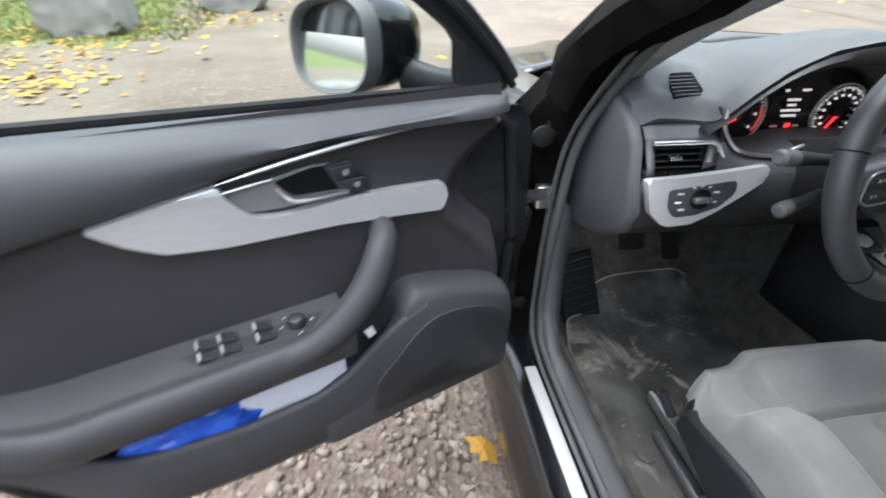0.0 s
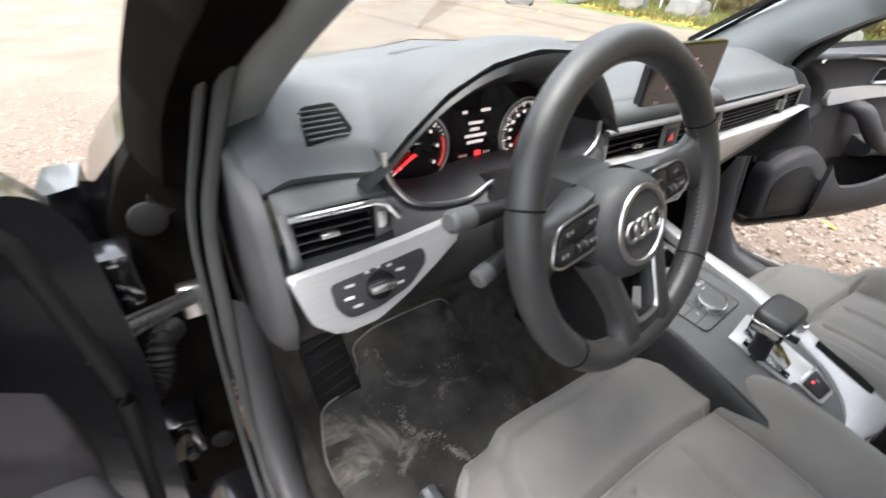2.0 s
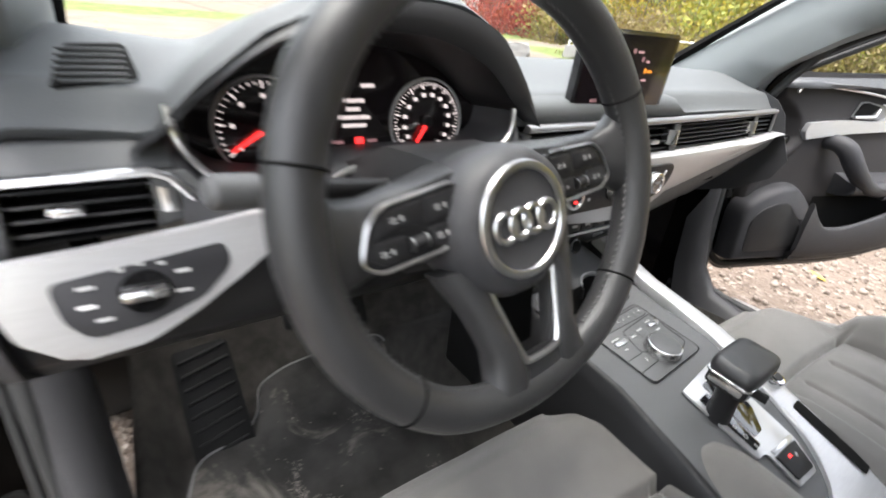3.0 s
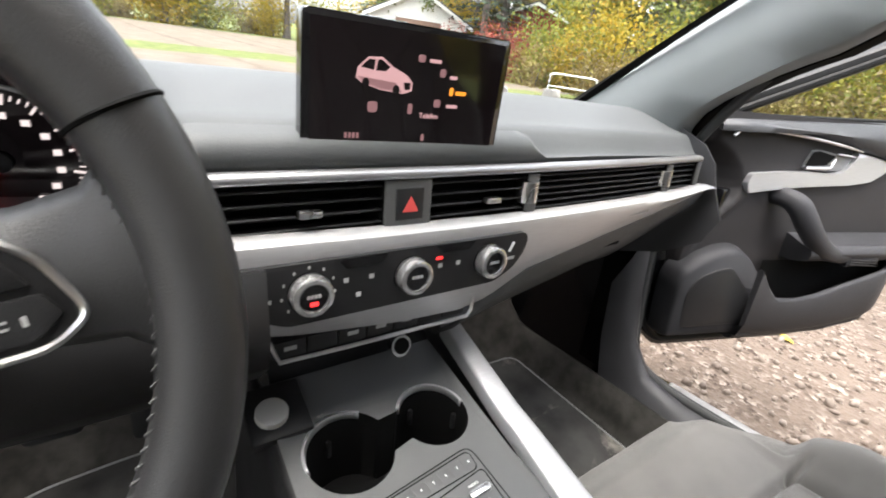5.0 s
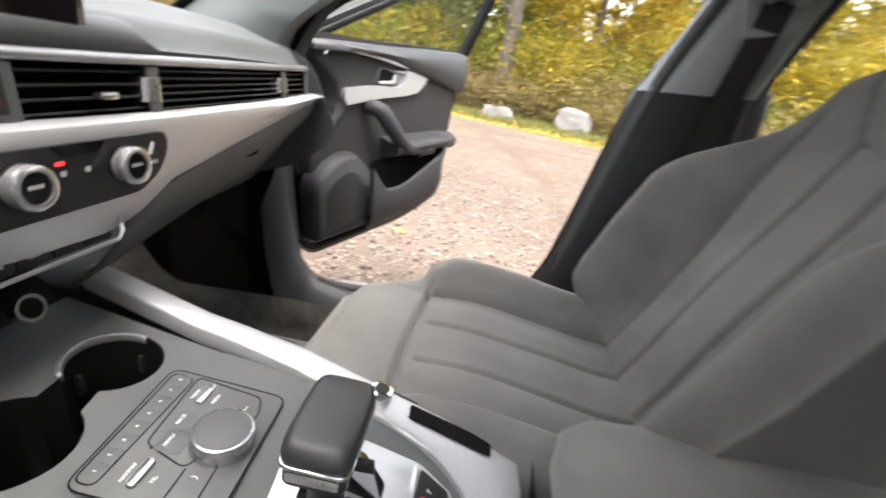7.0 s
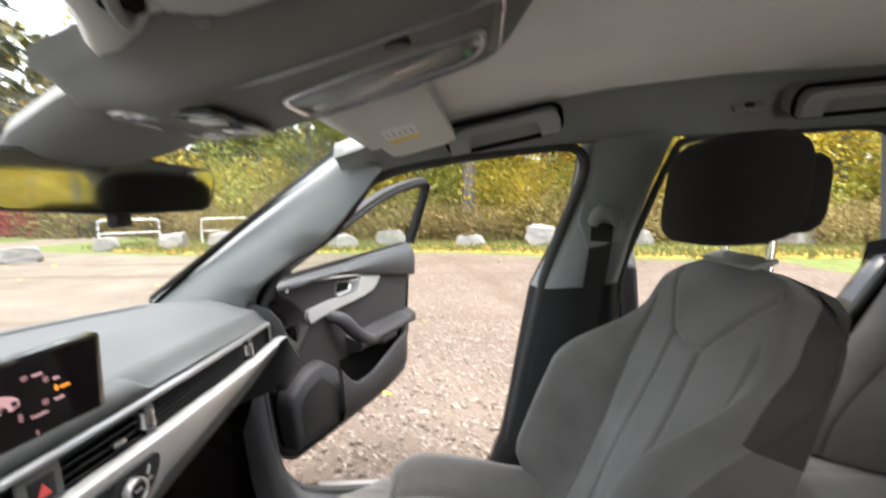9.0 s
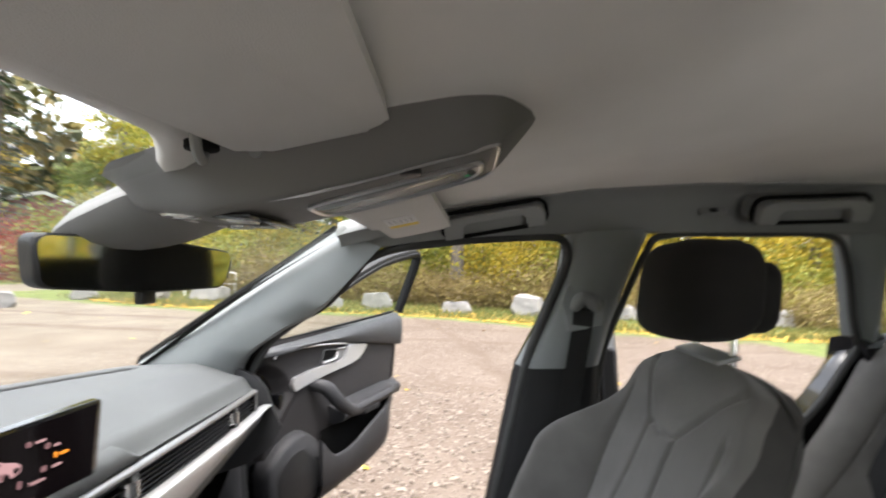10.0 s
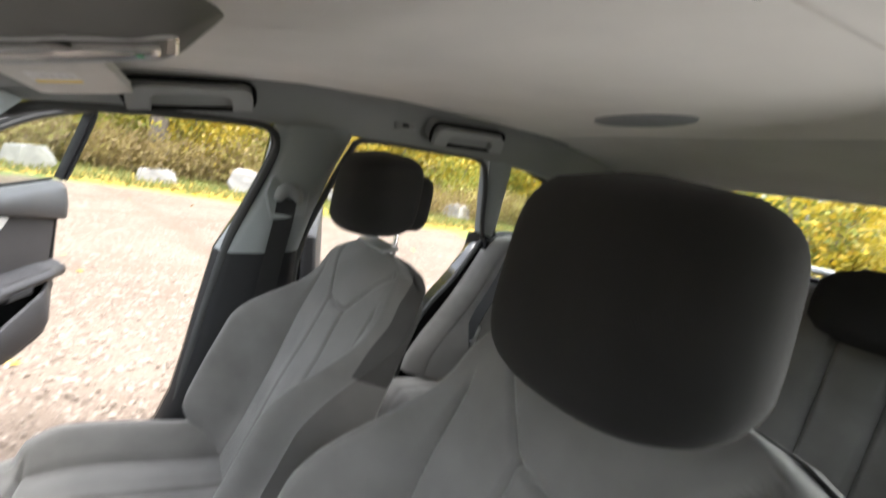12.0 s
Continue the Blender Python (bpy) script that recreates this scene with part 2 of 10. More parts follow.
def add_loft(bm, rings, closed=True, cap=True, loop=False):
    """Skin over rings of points, all with the same count."""
    rows = [[bm.verts.new(p) for p in ring] for ring in rings]
    n = len(rows[0])
    pairs = list(zip(rows[:-1], rows[1:])) + ([(rows[-1], rows[0])] if loop else [])
    for a, b in pairs:
        for i in range(n if closed else n - 1):
            j = (i + 1) % n
            try:
                bm.faces.new((a[i], a[j], b[j], b[i]))
            except ValueError:
                pass
    if cap and closed and not loop:
        bm.faces.new(list(reversed(rows[0])))
        bm.faces.new(rows[-1])
    return rows


def smooth_line(pts, n, closed=False):
    """Points spread along a Catmull-Rom curve through pts."""
    pts = [Vector(p) for p in pts]
    k = len(pts)
    if not closed:
        pts = [2 * pts[0] - pts[1]] + pts + [2 * pts[-1] - pts[-2]]
    out = []
    spans = k if closed else k - 1
    for i in range(n):
        s = i / n * spans if closed else i / (n - 1) * spans
        a = min(int(s), spans - 1)
        f = s - a
        if closed:
            p0, p1, p2, p3 = (pts[(a + d) % k] for d in (-1, 0, 1, 2))
        else:
            p0, p1, p2, p3 = pts[a : a + 4]
        out.append(0.5 * ((2 * p1) + (p2 - p0) * f + (2 * p0 - 5 * p1 + 4 * p2 - p3) * f * f + (3 * p1 - p0 - 3 * p2 + p3) * f * f * f))
    return out


def add_tube(bm, pts, r, n=10, closed=False, squash=1.0, up=(0, 0, 1)):
    """A tube along pts; r a radius or one for each point; squash flattens it along its own second axis."""
    pts = [Vector(p) for p in pts]
    k = len(pts)
    rs = r if isinstance(r, (list, tuple)) else [r] * k
    rings = []
    for i, p in enumerate(pts):
        if closed:
            d = pts[(i + 1) % k] - pts[i - 1]
        else:
            d = pts[min(i + 1, k - 1)] - pts[max(i - 1, 0)]
        d.normalize()
        a = Vector(up) - d * d.dot(Vector(up))
        if a.length < 1e-3:
            a = d.orthogonal()
        a.normalize()
        b = d.cross(a)
        rings.append([p + rs[i] * (math.cos(q) * a + squash * math.sin(q) * b) for q in (2 * math.pi * j / n for j in range(n))])
    add_loft(bm, rings, closed=True, cap=not closed, loop=closed)


def add_cyl(bm, c, axis, r, h, n=28, r2=None, bevel=0.0):
    """A cylinder or cone from c along axis."""
    z = Vector(axis).normalized()
    m = Matrix.Translation(c) @ z.to_track_quat("Z", "Y").to_matrix().to_4x4()
    r2 = r if r2 is None else r2
    prof = [(r, 0), (r2, h)]
    if bevel:
        prof = [(r, 0), (r2, h - bevel), (r2 - bevel * 0.3, h - bevel * 0.3), (r2 - bevel, h)]
    rings = [[m @ Vector((q * math.cos(2 * math.pi * i / n), q * math.sin(2 * math.pi * i / n), hh)) for i in range(n)] for q, hh in prof]
    add_loft(bm, rings)


def add_prism(bm, outline, m, depth, bevel=0.0, seg=2):
    """A flat outline (x, y) raised by depth along z of m, with rounded upper edges."""
    bot = [bm.verts.new(m @ Vector((x, y, 0))) for x, y in outline]
    top = [bm.verts.new(m @ Vector((x, y, depth))) for x, y in outline]
    n = len(bot)
    bm.faces.new(list(reversed(bot)))
    f = bm.faces.new(top)
    for i in range(n):
        j = (i + 1) % n
        bm.faces.new((bot[i], bot[j], top[j], top[i]))
    if bevel:
        bmesh.ops.bevel(bm, geom=list(f.edges), offset=bevel, segments=seg, profile=0.5, affect="EDGES")


def round_outline(pts, r, seg=4):
    """The outline with its corners rounded."""
    out = []
    k = len(pts)
    for i in range(k):
        p, a, b = Vector(pts[i]), Vector(pts[i - 1]), Vector(pts[(i + 1) % k])
        da, db = (a - p), (b - p)
        ra = min(r, da.length * 0.45, db.length * 0.45)
        s, e = p + da.normalized() * ra, p + db.normalized() * ra
        for j in range(seg + 1):
            f = j / seg
            out.append(tuple((1 - f) ** 2 * s + 2 * f * (1 - f) * p + f * f * e))
    return out


def frame_on(c, xdir, ydir):
    """A matrix at c whose x and y run along the given ways."""
    x = Vector(xdir).normalized()
    z = x.cross(Vector(ydir)).normalized()
    y = z.cross(x)
    m = Matrix((x, y, z)).transposed().to_4x4()
    m.translation = Vector(c)
    return m


def add_grid(bm, fn, nu, nv):
    """A sheet fn(u, v), u and v from 0 to 1."""
    vs = [[bm.verts.new(fn(i / nu, j / nv)) for j in range(nv + 1)] for i in range(nu + 1)]
    for i in range(nu):
        for j in range(nv):
            bm.faces.new((vs[i][j], vs[i + 1][j], vs[i + 1][j + 1], vs[i][j + 1]))
    return vs


def step(a, b, x):
    t = min(1.0, max(0.0, (x - a) / (b - a)))
    return t * t * (3 - 2 * t)


def lerp_table(table, x):
    for (a, va), (b, vb) in zip(table, table[1:]):
        if x <= b:
            f = min(1.0, max(0.0, (x - a) / (b - a)))
            return va + (vb - va) * f
    return table[-1][1]


def text_part(name, body, size, m, mat, parent, depth=0.0004):
    """Raised lettering in the built-in font, turned into a mesh."""
    cu = bpy.data.curves.new(name, "FONT")
    cu.body, cu.size, cu.extrude, cu.align_x, cu.align_y = body, size, depth, "CENTER", "CENTER"
    cu.resolution_u = 2
    tmp = bpy.data.objects.new(name, cu)
    me = bpy.data.meshes.new_from_object(tmp)
    bpy.data.objects.remove(tmp)
    bm = bm_new()
    bm.from_mesh(me)
    bpy.data.meshes.remove(me)
    bmesh.ops.transform(bm, matrix=m, verts=bm.verts)
    return part(name, bm, mat, parent, flat=True)

# ---------- the car's shell ----------
car = thing("car_body", (0, -0.6, 0), "black station wagon parked on gravel with its doors open", "car")

ROOF_MID = [(-2.25, 1.292), (-1.9, 1.330), (-1.5, 1.364), (-1.2, 1.385), (-0.9, 1.398), (-0.6, 1.394), (-0.3, 1.370), (-0.1, 1.338), (0.0, 1.318), (0.1, 1.30)]
ROOF_EDGE = [(-2.25, 1.255), (-1.9, 1.298), (-1.5, 1.340), (-1.15, 1.370), (-0.85, 1.388), (-0.6, 1.388), (-0.3, 1.364), (-0.1, 1.330), (0.0, 1.308), (0.1, 1.29)]
OPEN_TOP = [(-2.25, 1.10), (-1.9, 1.12), (-1.65, 1.16), (-1.5, 1.215), (-1.35, 1.245), (-1.2, 1.266), (-0.76, 1.290), (-0.56, 1.297), (-0.25, 1.295), (-0.1, 1.285), (-0.02, 1.27)]


def header_y(x):
    return -0.015 - 0.096 * step(0.0, 0.19, abs(x))


def scuttle_y(x):
    a = abs(x)
    return 1.09 - 0.72 * a - 0.28 * a * a


def roof_z(x, y):
    f = min(1.0, abs(x) / 0.53)
    a, b = lerp_table(ROOF_MID, y), lerp_table(ROOF_EDGE, y)
    return a + (b - a) * f ** 3


def headliner_point(u, v):
    x = -0.53 + 1.06 * u
    y = header_y(x) + (-2.2 - header_y(x)) * v
    return Vector((x, y, roof_z(x, y)))


bm = bm_new()
add_grid(bm, headliner_point, 106, 60)
part("headliner", bm, HEADLINER, car, "light grey cloth headliner", thick=-0.012)

# rounded cloth border along the top of the windscreen, and the fold of the lining over the driver's door
bm = bm_new()
rings = []
for i in range(61):
    x = -0.54 + 1.08 * i / 60
    y = header_y(x)
    rings.append([Vector((x, y + dy, roof_z(x, y + min(dy, 0.0)) + dz)) for dy, dz in ((-0.045, 0.002), (-0.034, -0.006), (-0.014, -0.011), (0.003, -0.010), (0.011, -0.002), (0.010, 0.012), (-0.03, 0.012))])
add_loft(bm, rings)
part("windscreen_header", bm, VISOR_GREY, car, "grey border over the windscreen", angle=70)
bm = bm_new()
rings = []
for i in range(41):
    y = -0.30 - 1.75 * i / 40
    x = -0.385 - 0.02 * step(-0.6, -1.4, y)
    ze = lerp_table(ROOF_EDGE, y)
    zi = roof_z(x, y)
    rings.append([Vector(p) for p in ((x + 0.012, y, zi + 0.002), (x + 0.006, y, zi - 0.006), (x - 0.006, y, zi - 0.011), (x - 0.016, y, zi - 0.010), (-0.47, y, zi * 0.45 + ze * 0.55 - 0.017), (-0.518, y, ze - 0.026), (-0.524, y, ze + 0.010), (x, y, zi + 0.010))])
add_loft(bm, rings)
part("headliner_fold", bm, HEADLINER, car, "pale fold of the roof lining over the door", angle=50)

bm = bm_new()


def roof_point(u, v):
    x = -0.69 + 1.38 * u
    y = header_y(x) + 0.006 + (-2.3 - header_y(x)) * v
    return Vector((x, y, roof_z(x * 0.76, y) + 0.052 - 0.095 * (abs(x) / 0.69) ** 5))


add_grid(bm, roof_point, 20, 40)
part("roof", bm, PAINT, car, "glossy black roof", thick=0.012)


def screen_point(u, v):
    x0, x1 = -0.655 + 1.31 * u, -0.575 + 1.15 * u
    side = (2 * u - 1) ** 4
    a, b = Vector((x0, scuttle_y(x0) + 0.045 * side, 1.0)), Vector((x1, header_y(x1) + 0.01 + 0.078 * side, 1.322))
    p = a.lerp(b, v)
    p += Vector((0, 0.35, 1.0)).normalized() * 0.03 * math.sin(math.pi * v) * (1 - 0.6 * (2 * u - 1) ** 2)
    return p


bm = bm_new()
add_grid(bm, screen_point, 24, 16)
wind = part("windscreen", bm, PANE, car, "clear curved windscreen")
wind.visible_shadow = False
# Dotted black shade band behind the mirror, and the black ceramic edge along the glass.
bm = bm_new()
for u0, u1, v0, v1 in ((0.0, 1.0, 0.0, 0.02), (0.0, 0.016, 0.0, 1.0), (0.984, 1.0, 0.0, 1.0)):
    add_grid(bm, lambda u, v: screen_point(u0 + (u1 - u0) * u, v0 + (v1 - v0) * v) - Vector((0, 0.0015, 0.003)), 14, 10)
part("frit_band", bm, BLACK, wind, "black edge band of the windscreen")

# Sensor housing between mirror and roof, on the glass.
bm = bm_new()
rings = []
for f, w, h in ((0.0, 0.085, 0.030), (0.35, 0.085, 0.036), (0.75, 0.070, 0.032), (0.95, 0.055, 0.018), (1.0, 0.04, 0.008)):
    c = Vector((0.02, -0.045, 1.322)).lerp(Vector((0.02, 0.115, 1.278)), f)
    rings.append([c + Vector((w * math.cos(q), 0, h * math.sin(q))) for q in (2 * math.pi * i / 16 for i in range(16))])
add_loft(bm, rings)
part("sensor_housing", bm, CONSOLE_GREY, car, "light grey sensor cover behind the mirror")


def side_shell(s):
    """Pillars, rails, sill and glass of one side; s is -1 on the driver's side."""

    def P(x, y, z):
        return Vector((s * x, y, z))

    # roof side rail, with the rounded grey cover down to the door openings
    bm = bm_new()
    rings = []
    for i in range(45):
        y = -0.03 - 2.17 * i / 44
        zo, ze = lerp_table(OPEN_TOP, y), lerp_table(ROOF_EDGE, y)
        xo = 0.605 + 0.03 * step(-1.2, -2.1, y)
        rings.append([P(xo, y, zo), P(xo - 0.012, y, zo + 0.004), P(xo - 0.028, y, zo + 0.03), P(0.552, y, ze - 0.026), P(0.528, y, ze - 0.006), P(0.512, y, ze - 0.003), P(0.512, y, ze + 0.006), P(0.53, y, ze + 0.03), P(0.62, y, zo + 0.085), P(0.66, y, zo + 0.02)])
    add_loft(bm, rings)
    part("roof_rail_cover", bm, RAIL_GREY, car, "grey cover over the roof side rail")

    # windscreen pillar: inner cover and painted outer post
    bm = bm_new()
    rings, outer = [], []
    for f in [i / 12 for i in range(13)]:
        a = P(0.640 - 0.055 * f, 0.54 - 0.57 * f, 0.995 + 0.325 * f)
        b = smooth_line([P(0.703, 0.300, 0.945), P(0.688, 0.266, 1.019), P(0.667, 0.159, 1.087), P(0.648, 0.05, 1.141), P(0.604, -0.10, 1.288)], 13)[round(f * 12)]
        mid = a.lerp(b, 0.70) + P(-0.024, -0.040, -0.012)
        rings.append([a, a.lerp(mid, 0.5) + P(-0.010, -0.006, 0), mid, mid.lerp(b, 0.5) + P(-0.005, 0, 0), b, b + P(0.02, 0.02, 0.01), a + P(0.03, 0.02, 0.02)])
        o = b + P(0.012, 0.0, 0.0)
        outer.append([o, o + P(0.045, -0.004, 0.004), o + P(0.07, 0.05, 0.03), a + P(0.05, 0.04, 0.03), a + P(0.03, 0.03, 0.015), o + P(0.005, 0.03, 0.01)])
    add_loft(bm, rings)
    part("windscreen_pillar_cover", bm, PILLAR, car, "pale grey inner cover of the windscreen pillar", angle=60)
    bm = bm_new()
    add_loft(bm, outer)
    part("windscreen_pillar", bm, JAMB, car, "black painted windscreen pillar", angle=60)

    # rubber seal round the front door opening
    loop = [(0.752, -0.30, 0.418), (0.752, 0.0, 0.412), (0.752, 0.22, 0.415), (0.752, 0.30, 0.46), (0.748, 0.32, 0.60), (0.742, 0.322, 0.74), (0.733, 0.31, 0.88), (0.712, 0.265, 0.985), (0.685, 0.15, 1.115), (0.650, 0.02, 1.205), (0.618, -0.11, 1.272), (0.606, -0.25, 1.290), (0.606, -0.42, 1.295), (0.610, -0.54, 1.290), (0.632, -0.572, 1.25), (0.655, -0.545, 1.17), (0.685, -0.475, 1.01), (0.705, -0.425, 0.84), (0.715, -0.38, 0.68), (0.728, -0.345, 0.54), (0.745, -0.33, 0.445)]
    line = smooth_line([P(*p) for p in loop], 120, closed=True)
    bm = bm_new()
    add_tube(bm, [p - P(0.006, 0, 0) for p in line], 0.010, n=10, closed=True, squash=0.8)
    part("door_seal", bm, SEAL, car, "dark grey seal round the door opening")
    bm = bm_new()
    add_tube(bm, [p + P(0.012, 0.006, 0.0) for p in line], 0.005, n=6, closed=True)
    part("door_seal_lip", bm, SEAL, car)

    # door jamb post with hinges' face
    bm = bm_new()
    rings = []
    for z, x0, x1, y0, y1 in ((0.36, 0.755, 0.85, 0.335, 0.46), (0.45, 0.76, 0.85, 0.345, 0.46), (0.60, 0.755, 0.85, 0.345, 0.45), (0.75, 0.75, 0.845, 0.345, 0.44), (0.88, 0.742, 0.83, 0.335, 0.43), (0.95, 0.728, 0.80, 0.305, 0.44), (1.00, 0.715, 0.765, 0.285, 0.42)):
        rings.append([P(x0, y0, z), P((x0 + x1) / 2, y0 + 0.012, z), P(x1, y0 + 0.045, z), P(x1, y1, z), P(x0, y1, z)])
    add_loft(bm, rings)
    part("door_jamb", bm, JAMB, car, "black painted door jamb")
    for z in (0.56, 0.84):
        bm = bm_new()
        add_box(bm, P(0.835, 0.335, z), (0.05, 0.06, 0.07), bevel=0.008)
        add_cyl(bm, P(0.872, 0.318, z - 0.045), (0, 0, 1), 0.012, 0.09, n=14)
        add_box(bm, P(0.882, 0.29, z), (0.04, 0.05, 0.055), bevel=0.006)
        for dz in (-0.02, 0.02):
            add_cyl(bm, P(0.83, 0.303, z + dz), (0, -1, 0), 0.009, 0.008, n=6)
        part("door_hinge", bm, PAINT, car, "black painted door hinge")
    bm = bm_new()
    add_tube(bm, [P(0.756, 0.338, 0.778), P(0.81, 0.288, 0.796), P(0.872, 0.234, 0.814)] if s < 0 else [P(0.756, 0.345, 0.778), P(0.78, 0.335, 0.786), P(0.805, 0.325, 0.794)], [0.008, 0.010, 0.015], n=8, squash=0.45)
    add_tube(bm, [P(0.76, 0.335, 0.790), P(0.81, 0.290, 0.808), P(0.862, 0.244, 0.826)] if s < 0 else [P(0.76, 0.345, 0.790), P(0.80, 0.328, 0.802)], 0.004, n=6)
    add_box(bm, P(0.768, 0.338, 0.775), (0.03, 0.02, 0.05), bevel=0.004)
    part("check_strap", bm, SATIN, car, "worn steel door check strap")
    bm = bm_new()
    path = smooth_line([P(0.800, 0.345, 0.735), P(0.814, 0.312, 0.742), P(0.826, 0.292, 0.712), P(0.848, 0.270, 0.694), P(0.872, 0.245, 0.690)] if s < 0 else [P(0.775, 0.35, 0.735), P(0.79, 0.34, 0.720), P(0.80, 0.335, 0.69)], 40)
    add_tube(bm, path, [0.017 if i % 2 else 0.0135 for i in range(40)], n=12)
    part("cable_bellows", bm, RUBBER, car, "ribbed rubber cable bellows")
    for x, y, z, r in ((0.785, 0.334, 0.90, 0.021), (0.79, 0.342, 0.50, 0.016)):
        bm = bm_new()
        add_cyl(bm, P(x, y, z), (0, -1, 0), r, 0.006, n=20, bevel=0.003)
        part("body_plug", bm, RUBBER, car)

    # rear flange of the wing and the fin at the foot of the windscreen pillar
    bm = bm_new()
    add_loft(bm, [[P(0.845, 0.40, z), P(0.872, 0.385, z), P(0.885, 0.40, z), P(0.885, 0.50, z), P(0.845, 0.50, z)] for z in (0.30, 0.55, 0.80, 0.93)])
    part("wing_flange", bm, PAINT, car, "black rear flange of the wing")
    bm = bm_new()
    fin = [(0.716, 1.052), (0.735, 1.045), (0.770, 1.000), (0.777, 0.940), (0.785, 0.898), (0.745, 0.900), (0.726, 0.970)]
    add_loft(bm, [[P(x, y, z) for x, z in fin] for y in (0.345, 0.330)])
    part("pillar_fin", bm, PAINT, car, "glossy black fin at the foot of the pillar", bevel=0.005)

    # sill: cloth-side plastic, painted outer, bright scuff plate
    bm = bm_new()
    rings = []
    for y, dz in ((-0.70, 0.0), (-0.3, 0.0), (0.0, 0.0), (0.16, 0.002), (0.26, 0.02), (0.315, 0.09), (0.335, 0.22), (0.34, 0.36)):
        k = step(0.16, 0.33, y)
        rings.append([P(0.665 + 0.02 * k, y + 0.03 * k, 0.27 + dz), P(0.672 + 0.02 * k, y, 0.34 + dz), P(0.69 + 0.02 * k, y - 0.012 * k, 0.392 + dz), P(0.715 + 0.012 * k, y - 0.018 * k, 0.408 + dz), P(0.742, y - 0.012 * k, 0.405 + dz), P(0.747, y, 0.36 + dz), P(0.74, y + 0.03 * k, 0.27 + dz)])
    add_loft(bm, rings)
    part("sill_cover", bm, DARK_AND_SHADED, car, "black plastic sill and kick panel cover", angle=70)
    bm = bm_new()
    rings = []
    for y in (-1.35, -0.7, 0.0, 0.33, 0.40):
        rings.append([P(0.755, y, 0.40), P(0.80, y, 0.402), P(0.826, y, 0.385), P(0.855, y, 0.32), P(0.86, y, 0.24), P(0.83, y, 0.19), P(0.72, y, 0.19), P(0.74, y, 0.36)])
    add_loft(bm, rings)
    part("sill", bm, PAINT, car, "black painted door sill")
    bm = bm_new()
    add_box(bm, P(0.786, -0.085, 0.4045), (0.026, 0.62, 0.006), bevel=0.002)
    part("scuff_plate", bm, SILVER, car, "brushed aluminium scuff plate")

    # middle pillar: pale above, dark below
    fr = [(0.612, -0.586, 1.30), (0.640, -0.566, 1.19), (0.664, -0.512, 1.07), (0.688, -0.454, 0.966), (0.698, -0.41, 0.80), (0.702, -0.382, 0.69), (0.708, -0.345, 0.56), (0.718, -0.305, 0.47), (0.735, -0.25, 0.40)]
    re = [(0.608, -0.762, 1.30), (0.636, -0.715, 1.19), (0.662, -0.672, 1.07), (0.690, -0.645, 0.966), (0.70, -0.632, 0.80), (0.705, -0.625, 0.69), (0.710, -0.62, 0.56), (0.72, -0.62, 0.47), (0.735, -0.62, 0.40)]
    rings = []
    for a, b in zip(fr, re):
        a, b = P(*a), P(*b)
        i1, i2, i3 = a.lerp(b, 0.12) + P(-0.022, 0, 0), a.lerp(b, 0.5) + P(-0.032, 0, 0), a.lerp(b, 0.88) + P(-0.022, 0, 0)
        rings.append([a, i1, i2, i3, b, b + P(0.05, -0.01, 0), a + P(0.05, 0.015, 0)])
    bm = bm_new()
    add_loft(bm, rings[:4])
    part("middle_pillar_cover", bm, PILLAR, car, "pale grey upper cover of the middle pillar", angle=60)
    bm = bm_new()
    add_loft(bm, [[p + P(0.002, 0, -0.001) for p in r] for r in rings[3:]])
    part("middle_pillar_lower_cover", bm, PILLAR_DARK, car, "dark lower cover of the middle pillar", angle=60)
    bm = bm_new()
    add_loft(bm, [[r[0] + P(0.012, 0, 0), r[4] + P(0.012, 0, 0), r[5] + P(0.03, 0, 0), r[6] + P(0.03, 0, 0)] for r in rings])
    part("middle_pillar", bm, PAINT, car, "black painted middle pillar")

    # rear door: shut on the driver's side, swung wide open on the other
    hinge = Vector((0.765, -0.615, 0.0))
    swing = Matrix.Translation(hinge) @ Matrix.Rotation(radians(73), 4, "Z") @ Matrix.Translation(-hinge) if s > 0 else Matrix.Identity(4)

    def Q(x, y, z):
        return swing @ P(x, y, z)

    rd = part("rear_door", (lambda b: (add_loft(b, [[Q(0.715, y, z) for y, z in ((-0.62, 0.36), (-1.15, 0.36), (-1.42, 0.62), (-1.42, 0.985), (-0.66, 0.985))], [Q(0.80, y, z) for y, z in ((-0.62, 0.34), (-1.15, 0.34), (-1.42, 0.62), (-1.42, 0.99), (-0.66, 0.99))]]), b)[1])(bm_new()), PAINT, car, "black rear door wide open" if s > 0 else "shut black rear door")
    bm = bm_new()
    add_loft(bm, [[Q(0.668, y, z) for y, z in ((-0.66, 0.42), (-1.12, 0.42), (-1.36, 0.66), (-1.38, 0.99), (-0.66, 0.985))], [Q(0.712, y, z) for y, z in ((-0.64, 0.38), (-1.14, 0.38), (-1.40, 0.64), (-1.41, 1.0), (-0.65, 1.0))]])
    part("door_trim", bm, TRIM, rd, bevel=0.01)
    frame_pts = [P(0.700, -0.66, 0.99), P(0.664, -0.695, 1.10), P(0.630, -0.755, 1.24), P(0.612, -0.80, 1.284), P(0.606, -1.0, 1.278), P(0.608, -1.17, 1.264), P(0.632, -1.222, 1.20), P(0.675, -1.26, 1.06), P(0.70, -1.29, 0.985)]
    line = smooth_line(frame_pts, 50)
    bm = bm_new()
    add_tube(bm, [swing @ (p + P(0.018, 0, 0)) for p in line], 0.015, n=8)
    part("window_frame", bm, HARD, rd)
    bm = bm_new()
    bm.faces.new([bm.verts.new(swing @ (p + P(0.03, 0, 0))) for p in line])
